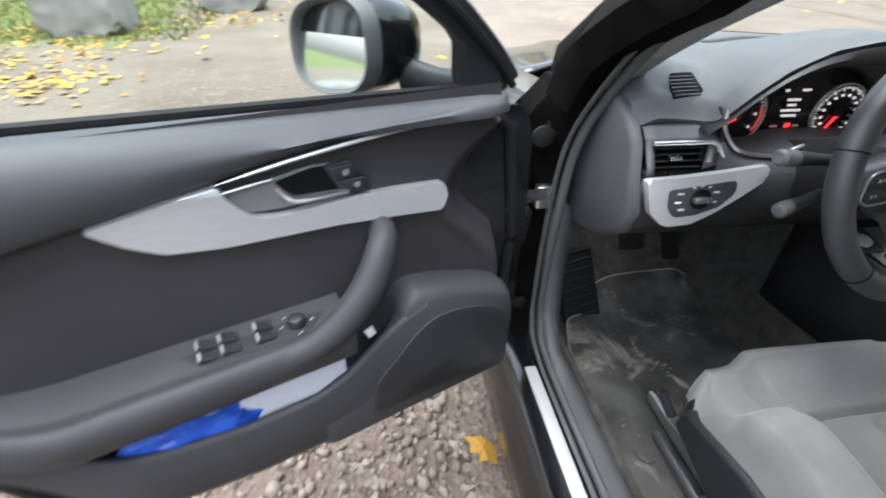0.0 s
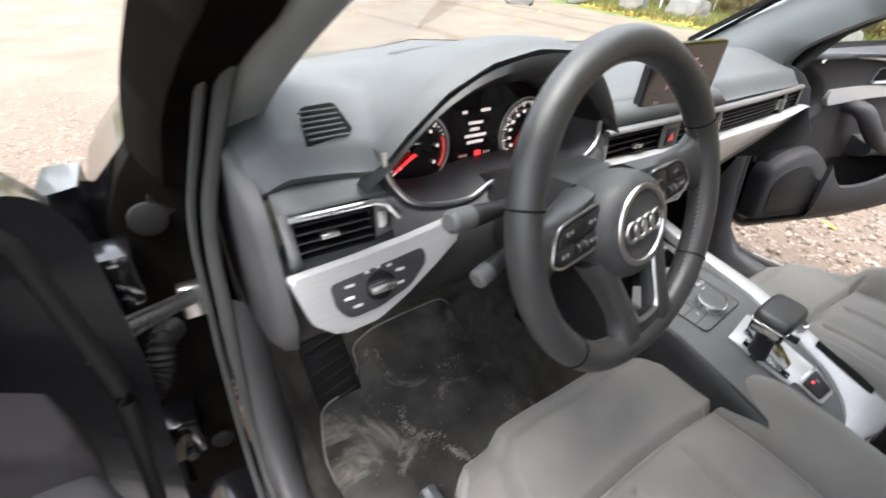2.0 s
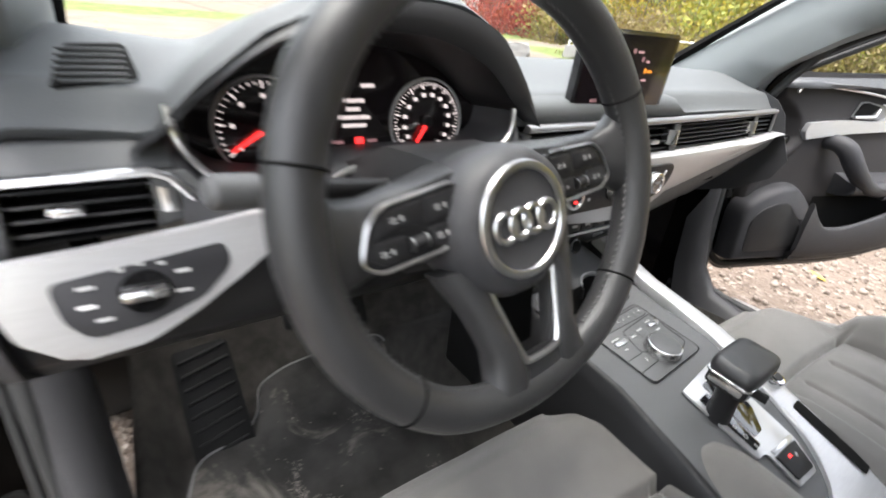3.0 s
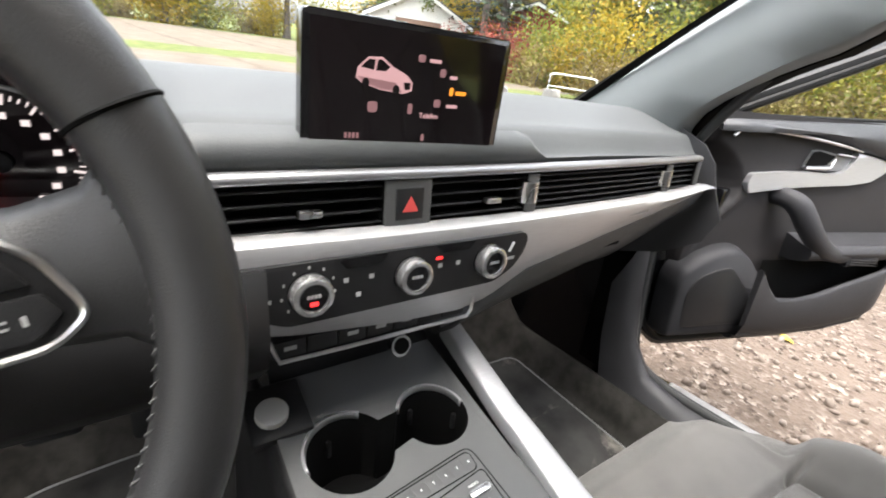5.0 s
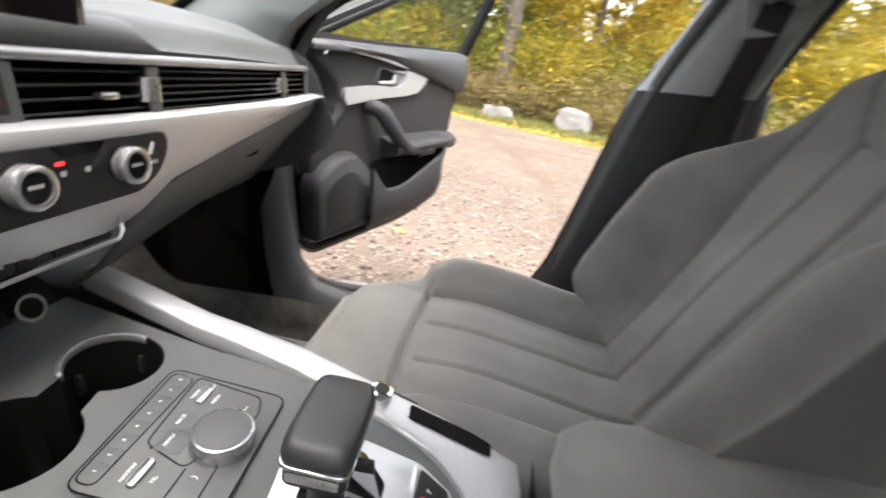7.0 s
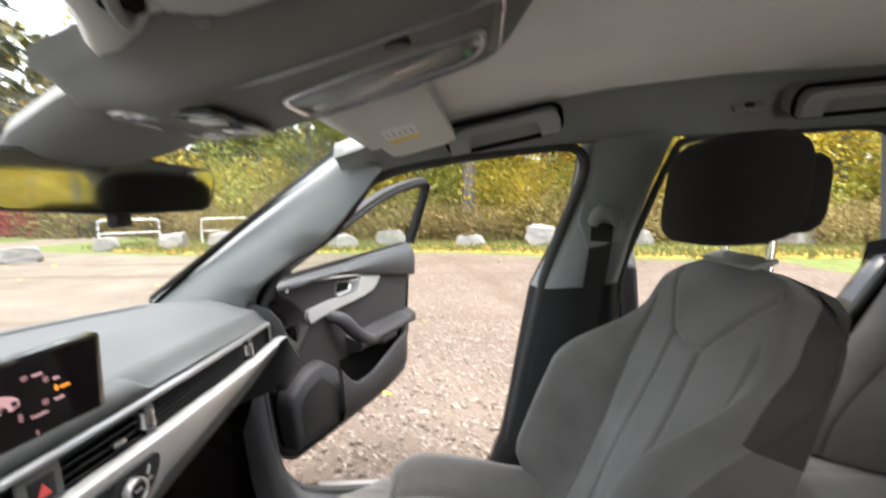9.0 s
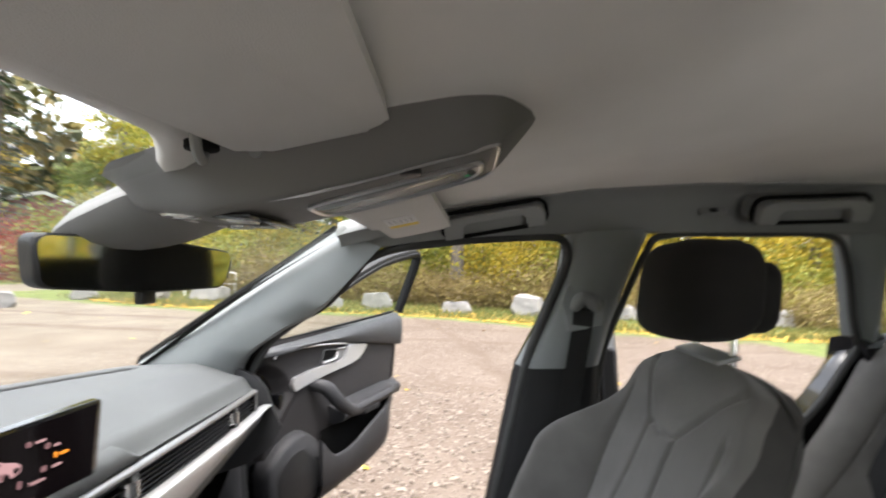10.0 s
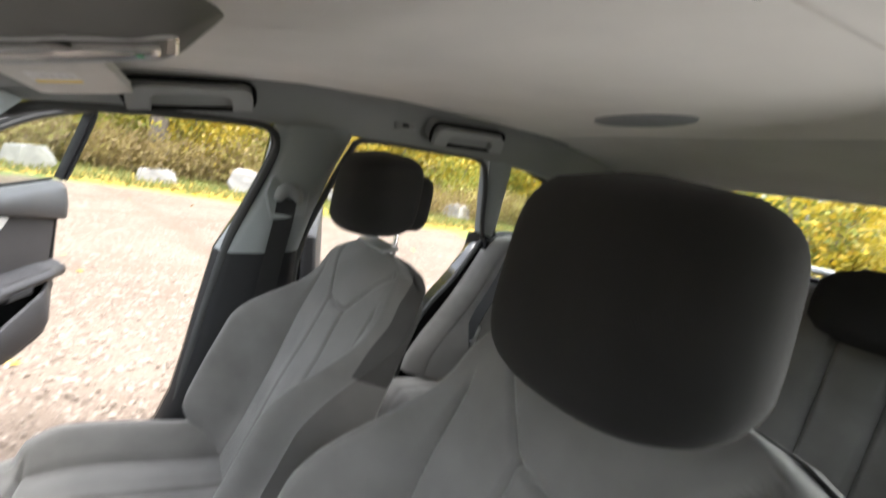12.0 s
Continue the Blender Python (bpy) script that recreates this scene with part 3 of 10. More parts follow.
    g = part("pane", bm, PANE_GREEN, rd, flat=True)
    g.visible_shadow = False
    # seal round the rear opening, following the wheel arch beside the bench
    low = [P(0.70, -1.285, 0.985), P(0.70, -1.19, 0.86), P(0.705, -1.09, 0.75), P(0.71, -1.03, 0.64), P(0.72, -1.0, 0.50), P(0.74, -0.98, 0.42), P(0.745, -0.80, 0.408), P(0.735, -0.66, 0.42), P(0.715, -0.63, 0.60), P(0.705, -0.635, 0.85)]
    bm = bm_new()
    add_tube(bm, smooth_line(frame_pts + low, 110, closed=True), 0.0085, n=8, closed=True)
    part("rear_door_seal", bm, SEAL, car, "dark grey seal round the rear door opening")
    bm = bm_new()
    arch = [P(0.715, -1.285, 0.985), P(0.715, -1.19, 0.86), P(0.72, -1.09, 0.75), P(0.725, -1.03, 0.64), P(0.735, -1.0, 0.50), P(0.745, -0.98, 0.40)]
    add_loft(bm, [arch, [p + P(0.06, -0.01, 0) for p in arch], [P(0.80, -1.42, p.z) for p in arch], [P(0.71, -1.42, p.z) for p in arch], arch], closed=False, cap=False)
    part("wheel_arch_jamb", bm, PAINT, car, "black painted jamb over the wheel arch", thick=0.004)

    # rear pillars, quarter window, load bay side
    bm = bm_new()
    rings = []
    for f in [i / 8 for i in range(9)]:
        a = P(0.606 + 0.095 * f, -1.212 - 0.075 * f, 1.27 - 0.285 * f)
        b = P(0.606 + 0.095 * f, -1.305 - 0.03 * f, 1.258 - 0.275 * f)
        rings.append([a, a.lerp(b, 0.5) + P(-0.018, 0, 0), b, b + P(0.05, 0, 0), a + P(0.05, 0, 0)])
    add_loft(bm, rings)
    part("rear_pillar_cover", bm, PILLAR, car, "pale grey cover of the rear pillar", angle=60)
    bm = bm_new()
    q = [P(0.635, -1.30, 1.252), P(0.64, -1.45, 1.225), P(0.652, -1.58, 1.172), P(0.665, -1.65, 1.115), P(0.69, -1.67, 1.04), P(0.70, -1.50, 1.02), P(0.70, -1.33, 1.01)]
    bm.faces.new([bm.verts.new(p) for p in q])
    g = part("quarter_window", bm, PANE_GREEN, car, "small rear quarter window", flat=True)
    g.visible_shadow = False
    bm = bm_new()
    add_tube(bm, smooth_line([p + P(-0.008, 0, 0) for p in q], 40, closed=True), 0.009, n=6, closed=True)
    part("quarter_window_seal", bm, HARD, car)
    bm = bm_new()
    rings = []
    for y, zt, zb in ((-1.60, 1.18, 1.02), (-1.68, 1.15, 0.98), (-1.8, 1.13, 0.98), (-2.0, 1.12, 0.98), (-2.22, 1.09, 0.96)):
        rings.append([P(0.585, y, zt + 0.05), P(0.60, y, zt), P(0.655, y, (zt + zb) / 2 + 0.0), P(0.69, y, zb), P(0.76, y, zb), P(0.72, y, zt), P(0.66, y, zt + 0.06)])
    add_loft(bm, rings)
    part("tail_pillar_cover", bm, RAIL_GREY, car, "grey cover of the tail pillar", angle=60)
    bm = bm_new()
    rings = []
    for y in (-1.28, -1.7, -2.25):
        rings.append([P(0.66, y, 0.36), P(0.665, y, 0.99), P(0.70, y, 1.02), P(0.78, y, 1.0), P(0.84, y, 0.80), P(0.84, y, 0.36)])
    add_loft(bm, rings)
    part("rear_quarter_panel", bm, PAINT, car, "black rear quarter panel")

    # front wing
    bm = bm_new()
    rings = []
    for y, w, zt in ((0.44, 0.865, 0.965), (0.7, 0.87, 0.955), (1.0, 0.865, 0.93), (1.3, 0.85, 0.90), (1.6, 0.81, 0.85), (1.85, 0.72, 0.78)):
        rings.append([P(w - 0.14, y, zt - 0.0), P(w - 0.07, y, zt - 0.008), P(w - 0.02, y, zt - 0.06), P(w, y, zt - 0.16), P(w + 0.012, y, zt - 0.30), P(w, y, 0.30), P(w - 0.05, y, 0.28), P(w - 0.06, y, zt - 0.12), P(w - 0.13, y, zt - 0.03)])
    add_loft(bm, rings)
    part("front_wing", bm, PAINT, car, "glossy black front wing")

    for y in (1.18, -1.72):
        wheel = part("wheel", (lambda b: (add_cyl(b, P(0.66, y, 0.31), (s, 0, 0), 0.21, 0.17, n=32), b)[1])(bm_new()), ALLOY, car)
        bm = bm_new()
        prof = [(0.22, 0.0), (0.29, 0.0), (0.315, 0.03), (0.315, 0.17), (0.29, 0.20), (0.22, 0.20)]
        rings = [[P(0.645 + w, y + r * math.cos(a), 0.315 + r * math.sin(a)) for r, w in prof] for a in (2 * math.pi * i / 40 for i in range(40))]
        add_loft(bm, rings, loop=True)
        part("tyre", bm, TYRE, wheel)
        bm = bm_new()
        for k in range(5):
            a = 2 * math.pi * k / 5 + 0.3
            add_tube(bm, [P(0.835, y + r * math.cos(a), 0.31 + r * math.sin(a)) for r in (0.02, 0.12, 0.215)], [0.03, 0.022, 0.03], n=8)
        part("spoke", bm, ALLOY, wheel)


side_shell(-1)
side_shell(1)

# bonnet, nose, tail
bm = bm_new()


def bonnet_point(u, v):
    y = scuttle_y((2 * u - 1) * 0.55) + 0.05
    y = y + (1.92 - y) * v
    w = 0.735 - 0.10 * v ** 2
    x = (2 * u - 1) * w
    return Vector((x, y, 0.975 - 0.055 * v - 0.12 * v ** 3 - 0.018 * (2 * u - 1) ** 4 + 0.012 * math.exp(-((abs(x) - 0.42) / 0.03) ** 2)))


add_grid(bm, bonnet_point, 30, 24)
part("bonnet", bm, PAINT, car, "glossy black bonnet", thick=0.015)
bm = bm_new()
rings = []
for y, w, z0, z1 in ((1.80, 0.80, 0.26, 0.80), (1.95, 0.70, 0.24, 0.78), (2.05, 0.55, 0.24, 0.72), (2.09, 0.35, 0.26, 0.66)):
    rings.append([Vector((x, y, z)) for x, z in ((-w, z0), (-w, (z0 + z1) / 2), (-w * 0.95, z1), (0, z1 + 0.02), (w * 0.95, z1), (w, (z0 + z1) / 2), (w, z0))])
add_loft(bm, rings)
part("front_bumper", bm, PAINT, car, "black front bumper", bevel=0.01)
bm = bm_new()
rings = []
for y, w, z0, z1 in ((-2.22, 0.84, 0.30, 0.99), (-2.40, 0.82, 0.28, 0.95), (-2.52, 0.74, 0.32, 0.72)):
    rings.append([Vector((x, y, z)) for x, z in ((-w, z0), (-w, (z0 + z1) / 2), (-w * 0.93, z1), (w * 0.93, z1), (w, (z0 + z1) / 2), (w, z0))])
add_loft(bm, rings)
part("tailgate", bm, PAINT, car, "black tailgate", bevel=0.01)


def hatch_point(u, v):
    w = 0.60 - 0.07 * v
    return Vector(((2 * u - 1) * w, -2.50 + 0.20 * v, 0.975 + 0.285 * v))


bm = bm_new()
add_grid(bm, hatch_point, 8, 4)
g = part("rear_window", bm, PANE, car, "tinted rear window")
g.visible_shadow = False
bm = bm_new()
add_tube(bm, [hatch_point(u, v) for u, v in ((0, 0), (0.5, 0), (1, 0), (1, 0.5), (1, 1), (0.5, 1), (0, 1), (0, 0.5))], 0.014, n=8, closed=True)
part("rear_window_frame", bm, PILLAR, car)
bm = bm_new()
add_loft(bm, [[Vector((x, y - 0.10 * (1 - (x / 0.56) ** 2), z - 0.016 * (x / 0.56) ** 2)) for x in [0.56 * (i / 10 - 1) for i in range(21)]] for y, z in ((-1.32, 1.378), (-1.36, 1.366), (-1.45, 1.352), (-1.62, 1.322), (-1.78, 1.288), (-1.87, 1.262), (-1.895, 1.255), (-1.91, 1.260), (-1.96, 1.30))], closed=False, cap=False)
part("tailgate_header", bm, VISOR_GREY, car, "grey trim over the rear window", thick=0.006, angle=60)

# carpeted floor with tunnel and bulkhead
def floor_point(u, v):
    x = -0.69 + 1.38 * u
    y = -2.2 + 3.05 * v
    z = 0.285
    z += 0.17 * step(0.19, 0.12, abs(x)) * step(0.75, 0.4, y)
    z += 0.62 * step(0.60, 0.98, y) ** 1.2
    z += 0.10 * step(0.64, 0.69, abs(x))
    if y < -1.45:
        z += 0.25
    return Vector((x, y, z))


bm = bm_new()
add_grid(bm, floor_point, 46, 70)
part("floor_carpet", bm, CARPET, car, "dark grey carpeted car floor", thick=0.02, angle=70)
bm = bm_new()
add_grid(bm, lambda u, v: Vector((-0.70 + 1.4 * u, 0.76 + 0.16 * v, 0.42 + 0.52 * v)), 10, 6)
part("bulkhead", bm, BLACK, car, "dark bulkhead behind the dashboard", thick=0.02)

# ---------- dashboard ----------
dash = thing("dashboard", (0, 0.3, 0.7), "dark grey dashboard with aluminium trim and lit instruments", "dashboard")
HOOD_OUT = [(-0.585, 0.955), (-0.56, 0.975), (-0.53, 1.003), (-0.48, 1.040), (-0.42, 1.066), (-0.35, 1.078), (-0.29, 1.074), (-0.236, 1.050), (-0.195, 1.003), (-0.170, 0.96)]
HOOD_IN = [(-0.556, 0.972), (-0.525, 0.998), (-0.475, 1.028), (-0.42, 1.043), (-0.33, 1.044), (-0.262, 1.022), (-0.212, 0.980)]


def fascia_y(x):
    return 0.183 + 0.030 * (x / 0.62) ** 2 if x > 0 else 0.183


def in_hood(x):
    return step(-0.585, -0.55, x) * step(-0.165, -0.19, x)


def pad_point(u, v):
    x = -0.690 + 1.360 * u
    lip = fascia_y(x) + 0.008 - 0.025 * in_hood(x) + 0.02 * step(0.6, 0.67, x)
    back = scuttle_y(x) - 0.01
    vv = v ** 1.6
    y = lip + (back - lip) * vv
    d = y - lip
    z0 = 0.957 + 0.012 * step(-0.5, -0.66, x) - 0.006 * step(0.3, 0.62, x)
    rise = 0.030 * step(0.0, 0.03, d) + 0.038 * step(0.01, 0.16, d) - 0.022 * step(0.3, 0.8, d)
    z = z0 + rise - 0.018 * step(0.60, 0.67, x) - 0.012 * step(-0.65, -0.69, x)
    top = lerp_table(HOOD_OUT, x)
    over = max(0.0, top - (z0 + 0.0)) * in_hood(x)
    fall = 1.0 - step(0.04, 0.42, d)
    z = max(z, z0 + over + 0.012 * step(0.0, 0.03, d)) * fall + z * (1 - fall) if over > 0 else z
    return Vector((x, y, z))


bm = bm_new()
rows = add_grid(bm, pad_point, 110, 36)
# rounded front lip rolling under
for i in range(len(rows) - 1):
    a, b = rows[i][0], rows[i + 1][0]
    c, d = bm.verts.new(a.co + Vector((0, 0.004, -0.008))), bm.verts.new(b.co + Vector((0, 0.004, -0.008)))
    e, f = bm.verts.new(a.co + Vector((0, 0.03, -0.010))), bm.verts.new(b.co + Vector((0, 0.03, -0.010)))
    bm.faces.new((a, b, d, c)), bm.faces.new((c, d, f, e))
part("top_pad", bm, PAD, dash, "grey grained soft dashboard top", angle=60)

# demister vents let into the top
for x0, y0, ln in ((-0.600, 0.225, 0.055),):
    vent = part("corner_vent", (lambda b: (add_prism(b, round_outline([(-0.026, -0.026), (0.032, -0.014), (0.026, 0.030), (-0.014, 0.028)], 0.006), frame_on((x0, y0 + 0.012 - 0.003, 1.0005 + 0.005), (1, 0, 0.02), (0, 0.84, 0.54)), 0.0025), b)[1])(bm_new()), BLACK, dash, "black slotted corner vent")
    for k in range(6):
        b = bm_new()
        t = -0.019 + 0.0078 * k
        add_box(b, frame_on((x0, y0 + 0.012 - 0.003, 1.0005 + 0.005), (1, 0, 0.02), (0, 0.84, 0.54)) @ Vector((0.003, t, 0.003)), (0.050 - 0.002 * abs(k - 2), 0.0016, 0.0022), rot=(33, 0, 6))
        part("slat", b, PAD, vent)
bm = bm_new()
for x0, w in ((-0.1, 0.36), (0.38, 0.36)):
    add_grid(bm, lambda u, v: pad_point((x0 - w / 2 + w * u + 0.69) / 1.36, 0.80 + 0.05 * v) + Vector((0, 0, 0.002)), 16, 2)
part("demister_grille", bm, HARD, dash)

# instrument hood: front edge, tunnel and glass
bm = bm_new()
outs = smooth_line([(x, 0.162, z - 0.006) for x, z in HOOD_OUT], 40)
ins = smooth_line([(HOOD_OUT[0][0], 0.17, 0.952)] + [(x, 0.163, z) for x, z in HOOD_IN] + [(HOOD_OUT[-1][0], 0.17, 0.955)], 40)
deep = [Vector((-0.372 + (p.x + 0.372) * 0.97, 0.262, 0.955 + (p.z - 0.955) * 0.86)) for p in ins]
add_loft(bm, [outs, [o.lerp(i, 0.5) + Vector((0, -0.006, 0)) for o, i in zip(outs, ins)], ins, [i + Vector((0, 0.012, 0.0)) for i in ins], deep], closed=False, cap=False)
part("instrument_hood", bm, HARD, dash, "black hood lining over the instruments", angle=60)

cl = part("instrument_panel", (lambda b: (add_prism(b, round_outline([(-0.556, 0.905), (-0.195, 0.905), (-0.198, 0.99), (-0.26, 1.03), (-0.42, 1.045), (-0.53, 1.0)], 0.02), frame_on((0, 0.264, 0), (1, 0, 0), (0, 0.0, 1)), 0.008), b)[1])(bm_new()), SCREEN, dash, "black instrument panel with lit dials")
GY = 0.2535


def dial(cx, cz, r, a0, a1, count, big, needle, redfrom):
    face = part("dial", (lambda b: (add_tube(b, [Vector((cx + r * 1.1 * math.cos(q), GY, cz + r * 1.1 * math.sin(q))) for q in (2 * math.pi * i / 48 for i in range(48))], 0.0016, n=6, closed=True, up=(0, 1, 0)), b)[1])(bm_new()), GREYPRINT, cl, "round dial with white ticks and red needle")
    white, red = bm_new(), bm_new()
    for k in range(count + 1):
        q = radians(a0 + (a1 - a0) * k / count)
        ln = 0.007 if k % big == 0 else 0.0035
        c = Vector((cx + (r - ln / 2) * math.cos(q), GY - 0.0012, cz + (r - ln / 2) * math.sin(q)))
        add_box(red if k / count > redfrom else white, c, (ln, 0.0008, 0.0016 if k % big == 0 else 0.0009), rot=(0, -math.degrees(q), 0))
        if k % big == 0:
            c = Vector((cx + (r - 0.014) * math.cos(q), GY - 0.0012, cz + (r - 0.014) * math.sin(q)))
            add_box(white, c, (0.0048 if count > 30 else 0.0032, 0.0008, 0.0042))
    tagged(part("tick_ring", white, LIT_WHITE, face), kind="stuff")
    if redfrom < 1:
        q0, q1 = radians(a0 + (a1 - a0) * redfrom), radians(a1)
        add_tube(red, [Vector((cx + r * 0.92 * math.cos(q0 + (q1 - q0) * i / 10), GY - 0.0012, cz + r * 0.92 * math.sin(q0 + (q1 - q0) * i / 10))) for i in range(11)], 0.0022, n=6, up=(0, 1, 0))
        part("red_zone", red, LIT_RED2, face)
    else:
        red.free()
    q = radians(needle)
    b = bm_new()
    add_tube(b, [Vector((cx + r * f * math.cos(q), GY - 0.003, cz + r * f * math.sin(q))) for f in (0.12, 0.9)], [0.0024, 0.0012], n=6)
    part("needle", b, LIT_RED, face, "red lit needle")
    b = bm_new()
    add_cyl(b, (cx, GY, cz), (0, -1, 0), 0.007, 0.005, n=18, bevel=0.002)
    part("needle_cap", b, HARD, face)


dial(-0.468, 0.950, 0.046, 215, -35, 30, 5, 212, 0.78)
dial(-0.275, 0.950, 0.046, 235, -55, 52, 4, 238, 1.0)
bm = bm_new()
add_box(bm, (-0.371, GY + 0.0005, 0.958), (0.082, 0.001, 0.075))
mid = part("trip_display", bm, SCREEN, cl)
bm = bm_new()
for z, ws in ((0.976, (0.026,)), (0.967, (0.020,)), (0.958, (0.038,)), (0.949, (0.030,)), (0.992, (0.012, 0.02))):
    for k, w in enumerate(ws):
        x = -0.371 - (len(ws) - 1) * 0.018 + k * 0.036
        for j in range(int(w / 0.0042)):
            add_box(bm, (x - w / 2 + j * 0.0042 + 0.002, GY - 0.0006, z), (0.0030, 0.0006, 0.0042))
tagged(part("display_writing", bm, LIT_WHITE, mid), kind="stuff")
for x, w in ((-0.392, 0.014), (-0.350, 0.012)):
    bm = bm_new()
    add_box(bm, (x, GY - 0.0006, 0.931), (w, 0.0006, 0.0035))
    part("status_line", bm, LIT_DIMPINK, mid)
for x, z, w in ((-0.366, 0.932, 0.010), (-0.372, 0.919, 0.007)):
    bm = bm_new()
    add_box(bm, (x, GY - 0.0006, z), (w, 0.0006, 0.007))
    part("warning_light", bm, LIT_RED, mid, "red warning light")

bm = bm_new()
add_tube(bm, smooth_line([(-0.556, 0.172, 0.985), (-0.552, 0.169, 0.955), (-0.528, 0.164, 0.926), (-0.490, 0.163, 0.914), (-0.445, 0.163, 0.912), (-0.410, 0.166, 0.924), (-0.36, 0.168, 0.928), (-0.30, 0.168, 0.926), (-0.245, 0.167, 0.925), (-0.212, 0.169, 0.944), (-0.205, 0.172, 0.975)], 60), 0.0032, n=8)
part("cluster_bezel", bm, SATIN, dash, "satin chrome line under the instruments")
bm = bm_new()
edge = smooth_line([(-0.560, 0.178, 0.985), (-0.556, 0.174, 0.955), (-0.530, 0.168, 0.922), (-0.490, 0.167, 0.909), (-0.445, 0.167, 0.907), (-0.410, 0.170, 0.919), (-0.36, 0.172, 0.923), (-0.30, 0.172, 0.921), (-0.245, 0.171, 0.920), (-0.208, 0.173, 0.940), (-0.200, 0.178, 0.975)], 40)
add_loft(bm, [edge, [p + Vector((0, 0.09, 0.006)) for p in edge]], closed=False, cap=False)
low = [Vector((p.x * 1.0, 0.150, 0.885)) for p in edge]
add_loft(bm, [edge, [e.lerp(l, 0.5) + Vector((0, -0.006, 0)) for e, l in zip(edge, low)], low], closed=False, cap=False)
part("cluster_surround", bm, DARK_AND_SHADED, dash, "dark surround below the instruments", angle=60)

# side end of the dashboard facing the door, both sides, coloured darker as painted shade
for s, x0 in ((-1, 0.684), (1, 0.668)):
    bm = bm_new()
    o = [(0.190, 0.965), (0.165, 0.935), (0.150, 0.885), (0.128, 0.838), (0.150, 0.79), (0.22, 0.745), (0.36, 0.70), (0.47, 0.72), (0.47, 0.97), (0.36, 1.0), (0.25, 0.995)]
    if s > 0:
        o = [(y + 0.05, z) for y, z in o]
    add_loft(bm, [[Vector((s * x0, y, z)) for y, z in o], [Vector((s * (x0 + 0.012), y + 0.004, z)) for y, z in o], [Vector((s * (x0 + 0.018), 0.3 + (y - 0.3) * 0.93, 0.87 + (z - 0.87) * 0.93)) for y, z in o]])
    part("end_panel", bm, DARK_AND_SHADED, dash, "end panel of the dashboard, grey darkened as shade", angle=50)

# driver's side: band under the pad, vent, aluminium blade with light switch
bm = bm_new()
add_loft(bm, [[Vector((x, y, z)) for x in (-0.676, -0.64, -0.60, -0.565, -0.545)] for y, z in ((0.200, 0.960), (0.188, 0.955), (0.178, 0.943), (0.172, 0.940))], closed=False, cap=False)
part("band", bm, SOFT, dash, thick=0.004)


def vent(name, x0, x1, z0, z1, yf, slats, tab=None, deep=0.05):
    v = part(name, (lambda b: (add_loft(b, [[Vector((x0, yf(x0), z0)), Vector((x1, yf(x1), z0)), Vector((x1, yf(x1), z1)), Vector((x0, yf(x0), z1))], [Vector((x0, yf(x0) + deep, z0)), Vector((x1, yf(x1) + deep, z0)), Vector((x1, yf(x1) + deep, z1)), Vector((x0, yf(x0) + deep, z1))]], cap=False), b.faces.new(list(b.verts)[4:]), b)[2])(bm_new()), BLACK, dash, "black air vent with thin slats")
    for k in range(slats):
        z = z0 + (z1 - z0) * (k + 0.5) / slats
        b = bm_new()
        n = 8
        add_loft(b, [[Vector((x0 + (x1 - x0) * i / n, yf(x0 + (x1 - x0) * i / n) + dy, z + dz)) for i in range(n + 1)] for dy, dz in ((0.004, 0.0012), (0.003, 0.0), (0.004, -0.0012), (0.022, -0.004), (0.022, -0.0015), (0.004, 0.0012))], closed=False, cap=False)
        part("slat", b, HARD, v)
    if tab:
        b = bm_new()
        add_box(b, tab, (0.020, 0.010, 0.0065), bevel=0.002)
        part("tab", b, SATIN, v, "satin silver vent tab")
    return v


def left_y(x):
    return 0.160 + 0.10 * (x + 0.575) * -0.12


vent("air_vent", -0.664, -0.578, 0.8925, 0.9345, left_y, 4, (-0.630, 0.158, 0.916))
bm = bm_new()
add_tube(bm, [(-0.668, 0.164, 0.9375), (-0.575, 0.158, 0.9395), (-0.563, 0.157, 0.934), (-0.549, 0.158, 0.914)], 0.0035, n=8)
part("vent_line", bm, SATIN, dash, "satin chrome line over the vent")
bm = bm_new()
add_loft(bm, [[Vector((x, y, z)) for x, z in ((-0.577, 0.938), (-0.552, 0.938), (-0.53, 0.905), (-0.577, 0.893))] for y in (0.161, 0.19)])
part("vent_side", bm, SOFT, dash, bevel=0.002)
bm = bm_new()
add_cyl(bm, (-0.5655, 0.172, 0.906), (0, 0, 1), 0.013, 0.020, n=24)
part("thumbwheel", bm, SATIN, dash, "silver vent thumbwheel")
bm = bm_new()
add_loft(bm, [[Vector((x, y, z)) for x in (-0.676, -0.665)] for y, z in ((0.172, 0.942), (0.150, 0.905), (0.145, 0.890), (0.2, 0.89))], closed=False, cap=False)
part("vent_cheek", bm, SOFT, dash, thick=0.006)

BLADE = [(-0.686, 0.8905), (-0.62, 0.893), (-0.55, 0.898), (-0.485, 0.905), (-0.484, 0.882), (-0.52, 0.858), (-0.565, 0.832), (-0.600, 0.817), (-0.645, 0.815), (-0.672, 0.838)]
bm = bm_new()
out = [(x, (z - 0.86) * 1.04) for x, z in round_outline(BLADE, 0.006)]
add_prism(bm, out, frame_on((0, 0.150, 0.86), (1, 0.02, 0), (0, 0.12, 1)), 0.014, bevel=0.004, seg=3)
blade = part("trim_blade", bm, SILVER, dash, "brushed aluminium trim blade")
bm = bm_new()
sw = [(-0.648, 0.876), (-0.60, 0.880), (-0.536, 0.886), (-0.533, 0.868), (-0.556, 0.846), (-0.595, 0.834), (-0.632, 0.832), (-0.645, 0.848)]
